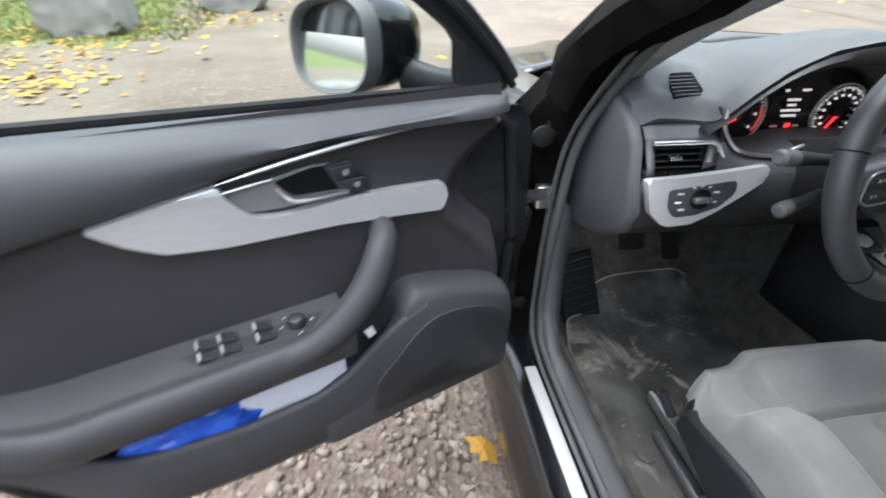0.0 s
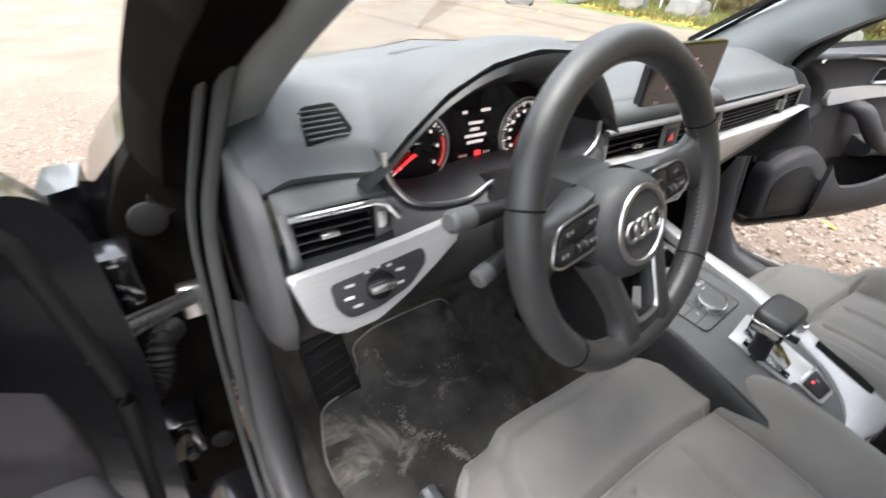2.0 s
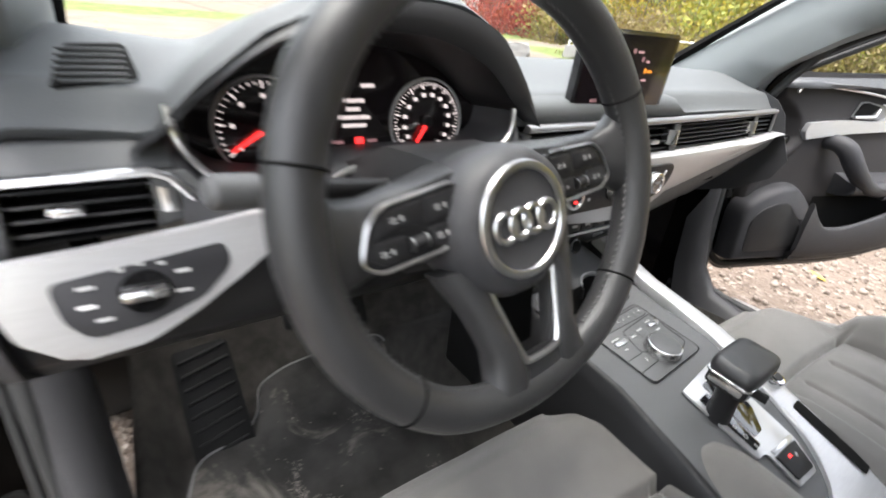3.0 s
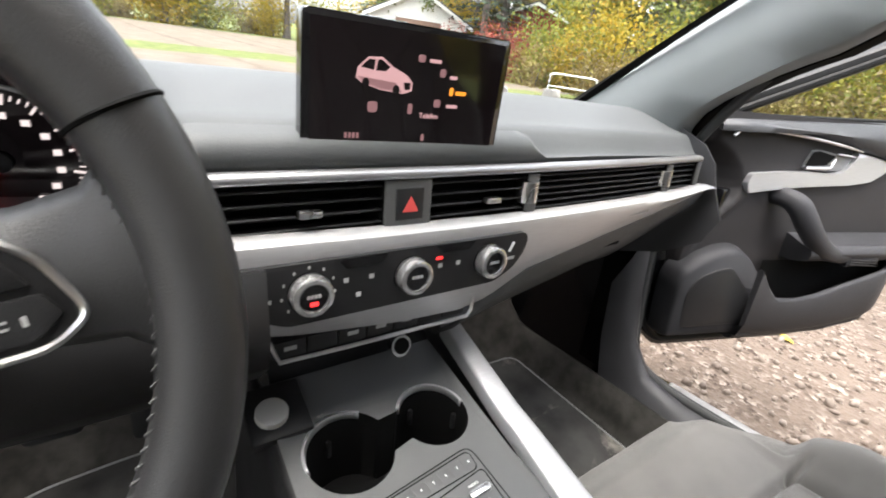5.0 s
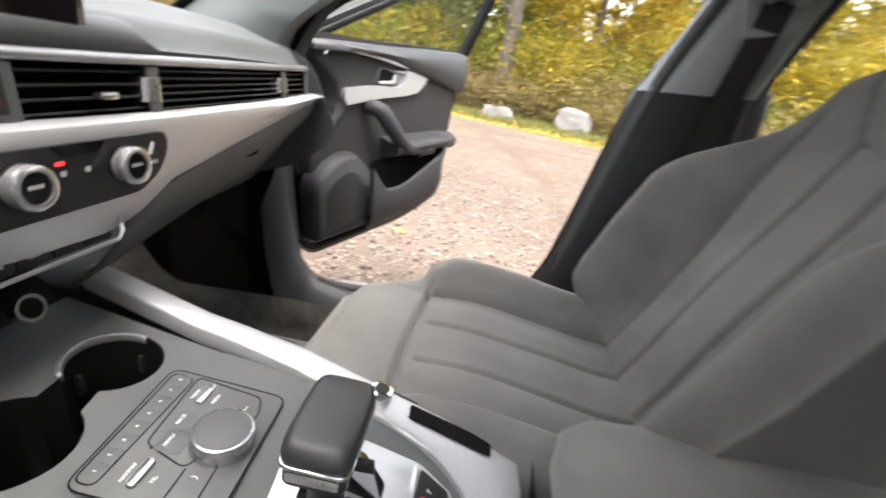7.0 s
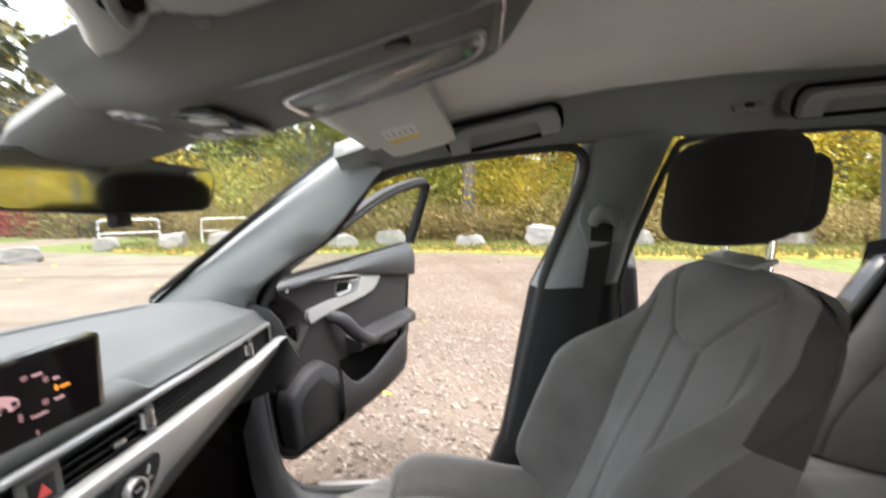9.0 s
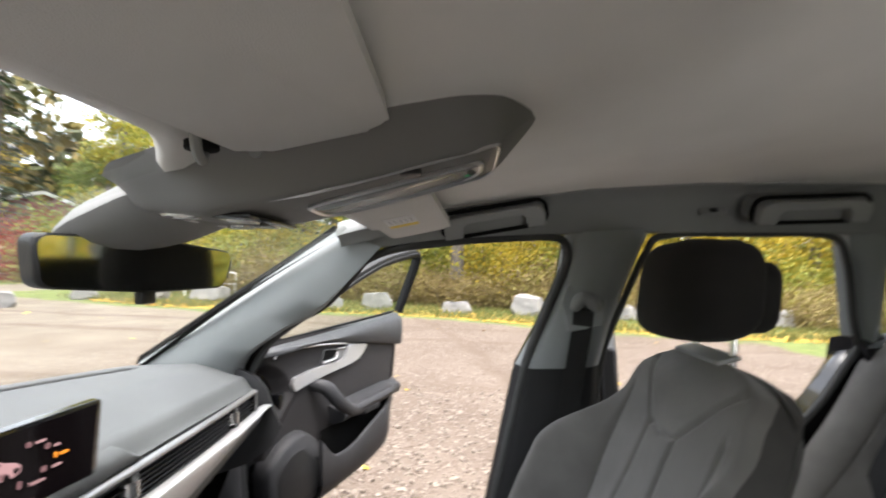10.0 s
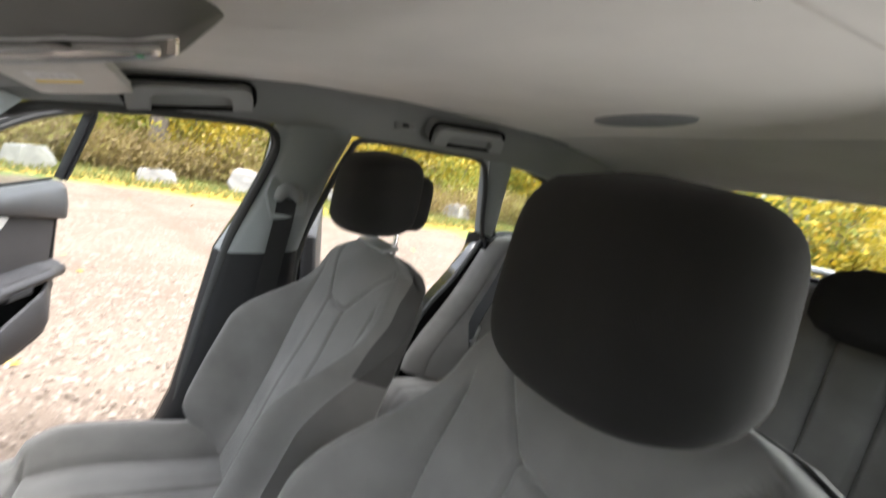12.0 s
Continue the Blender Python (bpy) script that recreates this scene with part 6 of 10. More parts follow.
# storage well and armrest behind
bm = bm_new()
add_loft(bm, [[Vector((x, y, z)) for x, y in ((-0.115, -0.262), (0.14, -0.262), (0.14, -0.33), (-0.115, -0.33))] for z in (0.578, 0.50)], cap=False)
part("storage_well", bm, BLACK, console, "dark storage well")
armrest = thing("armrest", (0.01, -0.45, 0.50), "dark grey padded centre armrest", "armrest")
bm = bm_new()
rings = []
for y, w, zt in ((-0.280, 0.095, 0.604), (-0.287, 0.114, 0.624), (-0.315, 0.121, 0.637), (-0.45, 0.123, 0.643), (-0.60, 0.123, 0.640), (-0.625, 0.114, 0.625)):
    rings.append([Vector((0.012 + w * dx, y, z)) for dx, z in ((-1, 0.575), (-1, zt - 0.018), (-0.93, zt - 0.004), (-0.7, zt), (0.7, zt), (0.93, zt - 0.004), (1, zt - 0.018), (1, 0.575))])
add_loft(bm, rings)
part("cushion", bm, CLOTH, armrest, "dark cloth armrest cushion", angle=60)
bm = bm_new()
add_box(bm, (0.012, -0.46, 0.49), (0.235, 0.33, 0.165), bevel=0.01)
part("box", bm, HARD, armrest, "black armrest box")

# ---------- front seats ----------
def seat_top(x, y):
    z = 0.550 + 0.012 * step(-0.08, 0.03, y) - 0.030 * step(0.04, 0.09, y) - 0.055 * step(-0.12, -0.46, y)
    a = abs(x)
    z += (0.052 * step(0.155, 0.215, a) - 0.020 * step(0.23, 0.262, a)) * step(0.02, -0.14, y)
    z -= 0.014 * step(0.15, 0.25, a) * step(-0.05, 0.03, y)
    z -= 0.030 * step(0.176, 0.200, a) * step(-0.075, -0.045, y)
    z += 0.012 * math.exp(-((a - 0.205) / 0.035) ** 2) * step(-0.06, -0.12, y)
    z += 0.004 * math.cos(a / 0.05 * math.pi) * (a < 0.15) * step(-0.07, -0.11, y) * 0.5
    z -= 0.018 * math.exp(-((y + 0.068 + 0.010 * (a / 0.18) ** 2) / 0.0050) ** 2) * step(0.20, 0.17, a)
    if y < -0.07:
        z -= 0.0095 * math.exp(-((a - 0.056) / 0.0046) ** 2) * step(-0.088, -0.098, y)
        z -= 0.014 * math.exp(-((a - 0.162) / 0.005) ** 2)
    z += 0.0025 * noise.noise(Vector((x * 9, y * 9, 0.3)))
    return z


def build_seat(cx, label):
    seat = thing("front_seat", (cx, -0.25, 0.30), label, "car seat", "front seats")
    bm = bm_new()
    rings = []
    ns = 184
    ys_ = [0.100, 0.099, 0.096, 0.090] + [0.088 - 0.0026 * i for i in range(220)]
    for j, y in enumerate(ys_):
        drop = (0.13, 0.07, 0.03, 0.008)[j] if j < 4 else 0.0
        ring_ = []
        for i in range(ns + 1):
            s = -1.3 + 2.6 * i / ns
            if abs(s) <= 1:
                x = 0.255 * s
                z = seat_top(x, min(y, 0.088)) - drop
            else:
                k = (abs(s) - 1) / 0.3
                x = math.copysign(0.255 + 0.012 * math.sin(min(1, k * 2.2) * math.pi / 2), s)
                z = seat_top(0.255, min(y, 0.088)) - drop - 0.13 * k ** 1.3
                z = max(z, 0.40)
            sq = 1.0 - 0.24 * step(-0.02, 0.10, y)
            ring_.append(Vector((cx + x * sq, y, z)))
        rings.append(ring_)
    add_loft(bm, rings, closed=False, cap=False)
    part("cushion", bm, CLOTH, seat, "dark grey cloth cushion with seams", angle=80)
    # backrest
    d, nf = Vector((0, -0.461, 0.887)), Vector((0, 0.887, 0.461))
    bm = bm_new()
    rings = []
    W_ = [(0.50, 0.235), (0.58, 0.258), (0.68, 0.272), (0.76, 0.272), (0.81, 0.264), (0.86, 0.251), (0.91, 0.242), (0.97, 0.232), (1.01, 0.217), (1.035, 0.192), (1.052, 0.150), (1.060, 0.08)]
    zs = [0.50 + 0.00375 * i for i in range(140)] + [1.028, 1.034, 1.040, 1.046, 1.051, 1.055, 1.058, 1.060]
    for z in zs:
        w = lerp_table(W_, z)
        mid = Vector((cx, -0.652 - 0.52 * (z - 0.919), z))
        ring_ = []
        top_round = step(0.99, 1.06, z)
        lip = 0.004 + 0.075 * step(0.82, 0.94, z)
        for i in range(151):
            e = min(i, 150 - i)
            x = math.copysign(w * (1 - lip * e / 12 if e <= 12 else (1 - lip) * (75 - e) / 63), i - 75)
            a = abs(x)
            f = 0.124 * step(0.155, 0.232, a) * step(0.44, 0.56, z) * step(0.97, 0.76, z)
            f -= 0.050 * step(w - 0.042, w, a) ** 2
            f -= 0.022 * top_round
            f += 0.010 * step(0.10, 0.0, a) * step(0.55, 0.7, z) * step(0.85, 0.7, z)
            if z < 0.925:
                f -= 0.0095 * math.exp(-((a - 0.052) / 0.0048) ** 2)
            v = 0.052 + max(0.0, z - 0.925) * 0.95
            if z >= 0.925 and z < 1.03:
                f -= 0.0085 * math.exp(-((a - v) / 0.0048) ** 2)
            f -= 0.0085 * math.exp(-((z - 0.925 + 0.13 * (0.052 - a)) / 0.004) ** 2) * step(0.056, 0.050, a)
            f -= 0.013 * math.exp(-((a - 0.150 - 0.02 * step(0.6, 0.9, z)) / 0.0045) ** 2) * step(0.98, 0.93, z)
            f += 0.002 * noise.noise(Vector((x * 10, z * 10, 1.7)))
            ring_.append(mid + Vector((x, 0, 0)) + nf * f)
        back = 0.105 - 0.03 * top_round
        for i in range(15):
            x = w * (1 - 2 * i / 14)
            e = abs(x) / w
            ring_.append(mid + Vector((x * 0.98, 0, 0)) - nf * (back * (1 - 0.45 * e ** 6)))
        rings.append(ring_)
    # shoulder sides and upper back get a darker cloth as painted shade
    for name, mat, text, inner in (("backrest", CLOTH, "dark grey cloth backrest with two seams", True), ("backrest_shell", SHADE_CLOTH, "upper sides and back of the backrest, cloth darkened as shade", False)):
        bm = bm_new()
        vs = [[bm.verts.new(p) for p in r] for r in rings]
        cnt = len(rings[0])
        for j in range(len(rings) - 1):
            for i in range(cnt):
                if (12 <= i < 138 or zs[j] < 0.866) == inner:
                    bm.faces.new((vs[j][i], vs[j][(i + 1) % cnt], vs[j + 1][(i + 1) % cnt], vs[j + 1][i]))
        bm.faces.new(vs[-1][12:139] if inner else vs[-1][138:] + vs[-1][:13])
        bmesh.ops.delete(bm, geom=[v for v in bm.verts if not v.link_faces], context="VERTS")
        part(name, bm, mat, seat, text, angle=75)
    bm = bm_new()
    add_box(bm, (cx, -0.742, 1.0560), (0.150, 0.040, 0.008), rot=(-12, 0, 0), bevel=0.003, seg=3)
    part("backrest_cap", bm, HANDLE_GREY, seat, "pale plastic cap at the posts")
    for x in (-0.0615, 0.0615):
        bm = bm_new()
        add_cyl(bm, (cx + x, -0.752, 1.03), (0, -0.12, 1), 0.006, 0.13, n=16)
        part("headrest_post", bm, CHROME, seat, "chrome headrest post")
    bm = bm_new()
    rings = []
    n = 44
    for k in range(23):
        t = -1 + 2 * k / 22
        cy = -0.716 - 0.03 * t * 0.6
        cz = 1.172 + 0.088 * t
        r = max(0.0, 1 - abs(t) ** 4.5) ** 0.5
        a, b = 0.139 * (0.25 + 0.75 * r) * (1.0 - 0.05 * t), 0.066 * (0.25 + 0.75 * r)
        if k in (0, 22):
            a, b = a * 0.6, b * 0.5
        ring_ = []
        for i in range(n):
            q = 2 * math.pi * i / n
            c_, s_ = math.cos(q), math.sin(q)
            x = a * math.copysign(abs(c_) ** 0.72, c_)
            y = b * math.copysign(abs(s_) ** 0.72, s_) - 0.020 * (abs(x) / 0.13) ** 2
            ring_.append(Vector((cx + x, cy + y, cz)))
        rings.append(ring_)
    add_loft(bm, rings)
    part("headrest", bm, CLOTH2, seat, "black cloth headrest", angle=80)
    bm = bm_new()
    rings = []
    for k in range(15):
        t = -1 + 2 * k / 14
        r = max(0.0, 1 - abs(t) ** 5) ** 0.5
        a, b = 0.122 * (0.3 + 0.7 * r), 0.046 * (0.4 + 0.6 * r)
        rings.append([Vector((cx + a * math.copysign(abs(math.cos(q)) ** 0.6, math.cos(q)), -0.778 - 0.010 * t + b * math.copysign(abs(math.sin(q)) ** 0.7, math.sin(q)), 1.158 + 0.064 * t)) for q in (2 * math.pi * i / 40 for i in range(40))])
    add_loft(bm, rings)
    part("headrest_shell", bm, CLOTH2, seat, "lower rear shell of the headrest", angle=80)
    # plastic base, side valance, recliner cover
    bm = bm_new()
    add_box(bm, (cx, -0.19, 0.40), (0.47, 0.52, 0.09), bevel=0.02)
    part("seat_base", bm, HARD, seat, "black plastic seat base")
    for s in (-1, 1):
        bm = bm_new()
        add_loft(bm, [[Vector((cx + s * x, y, z)) for y, z in ((0.03, 0.42), (0.02, 0.47), (-0.12, 0.495), (-0.34, 0.49), (-0.47, 0.53), (-0.52, 0.50), (-0.48, 0.40), (-0.1, 0.375))] for x in (0.250, 0.278)])
        vl = part("side_valance", bm, HARD, seat, "black side valance", bevel=0.008)
        bm = bm_new()
        add_box(bm, (cx + s * 0.215, -0.14, 0.325), (0.03, 0.62, 0.03), bevel=0.006)
        part("seat_rail", bm, SATIN, seat, "steel seat rail")
    return seat


pseat = build_seat(0.355, "dark grey cloth passenger seat with raised bolsters")
dseat = copy_thing(pseat, CAR @ Matrix.Translation((-0.298, -0.258, 0.327)))
tagged(dseat, "dark grey cloth driver's seat behind the steering wheel")
for child in dseat.children:
    if child.name.startswith("headrest") and "post" not in child.name:
        # this headrest is pushed lower and tipped forward
        child.location = (-0.008, 0.040, -0.172)
        child.scale = (0.92, 1.0, 1.153)
# release lever and height knob on the driver's seat side
lever = thing("seat_lever", (-0.635, -0.12, 0.46), "black seat adjusting lever beside the driver's seat", "lever")
bm = bm_new()
add_tube(bm, [(-0.615, -0.18, 0.47), (-0.640, -0.14, 0.475), (-0.643, -0.02, 0.480)], [0.016, 0.014, 0.011], n=10, squash=0.6)
part("handle", bm, HARD, lever)
bm = bm_new()
add_cyl(bm, (-0.55, 0.055, 0.42), (-0.3, 0.5, 0.8), 0.010, 0.05, n=12)
part("height_peg", bm, HARD, lever)

# ---------- rear bench ----------
bench = thing("rear_bench", (0, -1.3, 0.35), "dark grey cloth rear bench with vertical seams", "rear seat")
bm = bm_new()


def bench_cushion(u, v):
    x = -0.64 + 1.28 * u
    y = -0.90 - 0.52 * v
    z = 0.545 - 0.05 * v - 0.05 * step(0.08, 0.0, v)
    z += 0.018 * (math.exp(-((abs(x) - 0.52) / 0.08) ** 2)) - 0.015 * math.exp(-((abs(x) - 0.34) / 0.15) ** 2)
    for g in (0.14, 0.30, 0.40, 0.55):
        z -= 0.008 * math.exp(-((abs(x) - g) / 0.006) ** 2)
    return Vector((x, y, z))


rows = add_grid(bm, bench_cushion, 120, 30)
for i in range(len(rows) - 1):
    a, b = rows[i][0], rows[i + 1][0]
    c, d = bm.verts.new(a.co + Vector((0, 0.02, -0.18))), bm.verts.new(b.co + Vector((0, 0.02, -0.18)))
    bm.faces.new((a, b, d, c))
part("cushion", bm, CLOTH, bench, "dark cloth rear cushion", angle=70)
bm = bm_new()


def bench_back(u, v, off=0.0):
    x = -0.655 + 1.31 * u
    edge = step(0.50, 0.66, abs(x))
    z = 0.50 + (0.545 - 0.07 * edge) * v
    y = -1.405 - 0.155 * v - 0.05 * step(0.93, 1.0, v) + 0.035 * step(0.44, 0.58, abs(x)) * step(1.0, 0.6, v)
    if not off:
        for g in (0.13, 0.235, 0.335, 0.435, 0.56):
            y -= 0.014 * math.exp(-((abs(x) - g - 0.04 * (v - 0.5) * (g < 0.2)) / 0.006) ** 2)
        y += 0.004 * math.cos(x / 0.05 * math.pi)
    return Vector((x, y - off, z))


front = add_grid(bm, bench_back, 300, 36)
back = add_grid(bm, lambda u, v: bench_back(u, v, 0.10), 300, 36)
for i in range(300):
    bm.faces.new((front[i][36], front[i + 1][36], back[i + 1][36], back[i][36]))
for j in range(36):
    bm.faces.new((front[0][j], front[0][j + 1], back[0][j + 1], back[0][j]))
    bm.faces.new((front[300][j], front[300][j + 1], back[300][j + 1], back[300][j]))
part("backrest", bm, CLOTH, bench, "dark cloth rear backrest", angle=70)
# side bolsters beside the door openings, following the wheel arch
for sd in (-1, 1):
    bm = bm_new()
    rings = []
    for z, yf in ((0.545, -1.00), (0.60, -1.015), (0.666, -1.062), (0.74, -1.125), (0.80, -1.172), (0.88, -1.228), (0.95, -1.272), (0.985, -1.30), (1.002, -1.335), (1.006, -1.38)):
        wv = 0.003 * math.sin(z * 30)
        rings.append([Vector((sd * x, y, z)) for x, y in ((0.700, yf - 0.012), (0.685, yf + 0.002), (0.655, yf - 0.004), (0.615, yf - 0.040 + wv), (0.612, yf - 0.052), (0.606, yf - 0.044 + wv), (0.560, yf - 0.10), (0.515, yf - 0.16), (0.510, min(-1.46, yf - 0.2)), (0.70, min(-1.46, yf - 0.2)))])
    add_loft(bm, rings)
    part("side_bolster", bm, CLOTH, bench, "dark cloth bolster beside the door opening", angle=60)
for x in (-0.34, 0.36):
    bm = bm_new()
    rings = []
    for t in (-1, -0.95, -0.8, -0.5, 0, 0.5, 0.8, 0.95, 1):
        r = max(0.15, (1 - abs(t) ** 4)) ** 0.5
        rings.append([Vector((x + 0.150 * (0.35 + 0.65 * r) * math.copysign(abs(math.cos(q)) ** 0.6, math.cos(q)), -1.505 + 0.050 * r * math.copysign(abs(math.sin(q)) ** 0.7, math.sin(q)) - 0.02 * t, 1.055 + 0.072 * t)) for q in (2 * math.pi * i / 36 for i in range(36))])
    add_loft(bm, rings)
    part("headrest", bm, CLOTH2, bench, "black rear headrest", angle=80)
for x in (0.16, 0.24, -0.2):
    bm = bm_new()
    add_tube(bm, [(x, -1.36, 0.50), (x + 0.01, -1.33, 0.525), (x + 0.015, -1.29, 0.54)], [0.012, 0.015, 0.017], n=10, squash=0.6)
    part("belt_buckle", bm, SATIN, bench, "rear belt buckle")

# ---------- belts ----------
def belt(s):
    b = thing("seat_belt", (s * 0.64, -0.60, 1.12), "black seat belt hanging at the middle pillar", "seat belt", "front seat belts")
    bm = bm_new()
    pts = [Vector((s * x, y, z)) for x, y, z in ((0.612, -0.598, 1.118), (0.625, -0.592, 1.06), (0.642, -0.575, 0.965), (0.652, -0.552, 0.84), (0.655, -0.53, 0.70), (0.66, -0.505, 0.55), (0.67, -0.47, 0.46))]
    pts = smooth_line(pts, 30)
    add_loft(bm, [[p + Vector((0, 0.024, 0.004)), p + Vector((0, -0.024, -0.004)), p + Vector((s * 0.0015, -0.024, -0.004)), p + Vector((s * 0.0015, 0.024, 0.004))] for p in pts])
    part("strap", bm, material("belt_webbing", (0.012, 0.012, 0.012), 0.8, grain=0.8, grain_scale=900) if "belt_webbing" not in bpy.data.materials else bpy.data.materials["belt_webbing"], b, "black woven strap")
    bm = bm_new()
    add_tube(bm, smooth_line([Vector((s * x, y, z)) for x, y, z in ((0.606, -0.572, 1.116), (0.598, -0.590, 1.142), (0.596, -0.612, 1.138), (0.600, -0.626, 1.112))], 14), [0.010, 0.013, 0.015, 0.016, 0.016, 0.016, 0.016, 0.016, 0.016, 0.016, 0.015, 0.014, 0.012, 0.009], n=12)
    part("belt_guide", bm, RAIL_GREY, b, "grey belt guide")
    bm = bm_new()
    add_loft(bm, [[Vector((s * (x - dx), y, z)) for y, z in ((-0.545, 1.13), (-0.560, 1.17), (-0.64, 1.185), (-0.66, 1.15), (-0.645, 1.07), (-0.56, 1.06))] for x, dx in ((0.635, 0.0), (0.622, 0.0))])
    part("height_adjuster", bm, PILLAR, b, "grey height adjuster", bevel=0.005)
    return b


belt(1)
belt(-1)

rb = thing("rear_seat_belt", (0.45, -1.40, 0.55), "black rear seat belt lying over the bench back", "seat belt")
bm = bm_new()
pts = smooth_line([Vector(p) for p in ((0.565, -1.46, 1.035), (0.548, -1.34, 1.015), (0.550, -1.275, 0.88), (0.560, -1.205, 0.75), (0.572, -1.165, 0.62), (0.575, -1.130, 0.565))], 30)
add_loft(bm, [[p + Vector((0.021, 0.006, 0.006)), p + Vector((-0.021, 0.004, -0.006)), p + Vector((-0.021, 0.006, -0.005)), p + Vector((0.021, 0.008, 0.007))] for p in pts])
part("strap", bm, bpy.data.materials["belt_webbing"], rb, "black woven strap")
bm = bm_new()
add_box(bm, (0.562, -1.192, 0.70), (0.045, 0.014, 0.06), rot=(22, 0, 4), bevel=0.005)
part("buckle", bm, SATIN, rb, "bright belt tongue")

# ---------- roof fittings ----------
def grab_handle(s, y0, y1, z0, z1, x=0.546, proud=0.020):
    h = thing("grab_handle", (s * x, (y0 + y1) / 2, 1.34), "grey folding grab handle above the door", "grab handle", "grab handles")
    a, b = Vector((s * x, y0, z0)), Vector((s * x, y1, z1))
    ax = (b - a).normalized()
    out = Vector((-s * 0.88, 0, -0.47))
    up = out.cross(ax).normalized()
    if up.z < 0:
        up = -up
    mid, L = a.lerp(b, 0.5) + out * proud, (b - a).length / 2

    def ring_of(hl, hu, cu, d):
        return [mid + ax * px + up * (py + cu) + out * d for px, py in round_outline([(-hl, -hu), (hl, -hu), (hl, hu), (-hl, hu)], min(hl, hu) * 0.92, 7)]

    bm = bm_new()
    add_loft(bm, [ring_of(L + 0.006, 0.030, 0.002, -0.030), ring_of(L + 0.006, 0.030, 0.002, 0.004)])
    part("recess", bm, RAIL_GREY, h, "grey hollow behind the handle")
    bm = bm_new()
    add_tube(bm, ring_of(L + 0.005, 0.030, 0.002, 0.008), 0.0045, n=6, closed=True)
    part("gap", bm, BLACK, h, "dark gap round the handle")
    # an arch: a bar along the top with a foot at either end
    f, hi, lo = L - 0.040, 0.026, -0.024
    arch = [(-L, lo), (-L, 0.004), (-L + 0.006, 0.017), (-L + 0.020, 0.025), (-L + 0.034, hi), (L - 0.034, hi), (L - 0.020, 0.025), (L - 0.006, 0.017), (L, 0.004), (L, lo),
            (f, lo), (f - 0.001, -0.002), (f - 0.010, 0.008), (-f + 0.010, 0.008), (-f + 0.001, -0.002), (-f, lo)]
    bm = bm_new()
    add_loft(bm, [[mid + ax * px * k + up * (py * k + c) + out * d for px, py in arch] for k, c, d in ((1.0, 0, 0.0), (1.0, 0, 0.024), (0.985, 0, 0.030))])
    part("handle", bm, HANDLE_GREY, h, "grey moulded handle", angle=50, bevel=0.003)


grab_handle(1, -0.276, -0.500, 1.334, 1.360, 0.546, 0.026)
grab_handle(1, -0.950, -1.180, 1.334, 1.330)
grab_handle(-1, -0.950, -1.180, 1.334, 1.330)
grab_handle(-1, -0.320, -0.525, 1.340, 1.352, 0.478, 0.0)
hook = thing("coat_hook", (0.56, -0.88, 1.33), "grey coat hook plate above the rear door", "coat hook")
bm = bm_new()
add_box(bm, (0.566, -0.885, 1.337), (0.010, 0.06, 0.036), rot=(0, 38, 0), bevel=0.004)
part("plate", bm, RAIL_GREY, hook)
bm = bm_new()
add_box(bm, (0.558, -0.885, 1.332), (0.008, 0.018, 0.012), rot=(0, 38, 0), bevel=0.002)
part("hook", bm, HARD, hook)
pad_ = thing("roof_antenna_cover", (0.09, -1.22, 1.37), "oval dark-edged cover in the headliner", "roof cover")
bm = bm_new()
rings = []
for r, dz in ((1.0, 0.002), (0.97, -0.006), (0.85, -0.010), (0.5, -0.012)):
    rings.append([Vector((0.09 + 0.125 * r * math.cos(q), -1.22 + 0.045 * r * math.sin(q), roof_z(0.09 + 0.125 * r * math.cos(q), -1.22 + 0.045 * r * math.sin(q)) + dz)) for q in (2 * math.pi * i / 40 for i in range(40))])
add_loft(bm, rings)
part("cover", bm, PILLAR, pad_, angle=80)

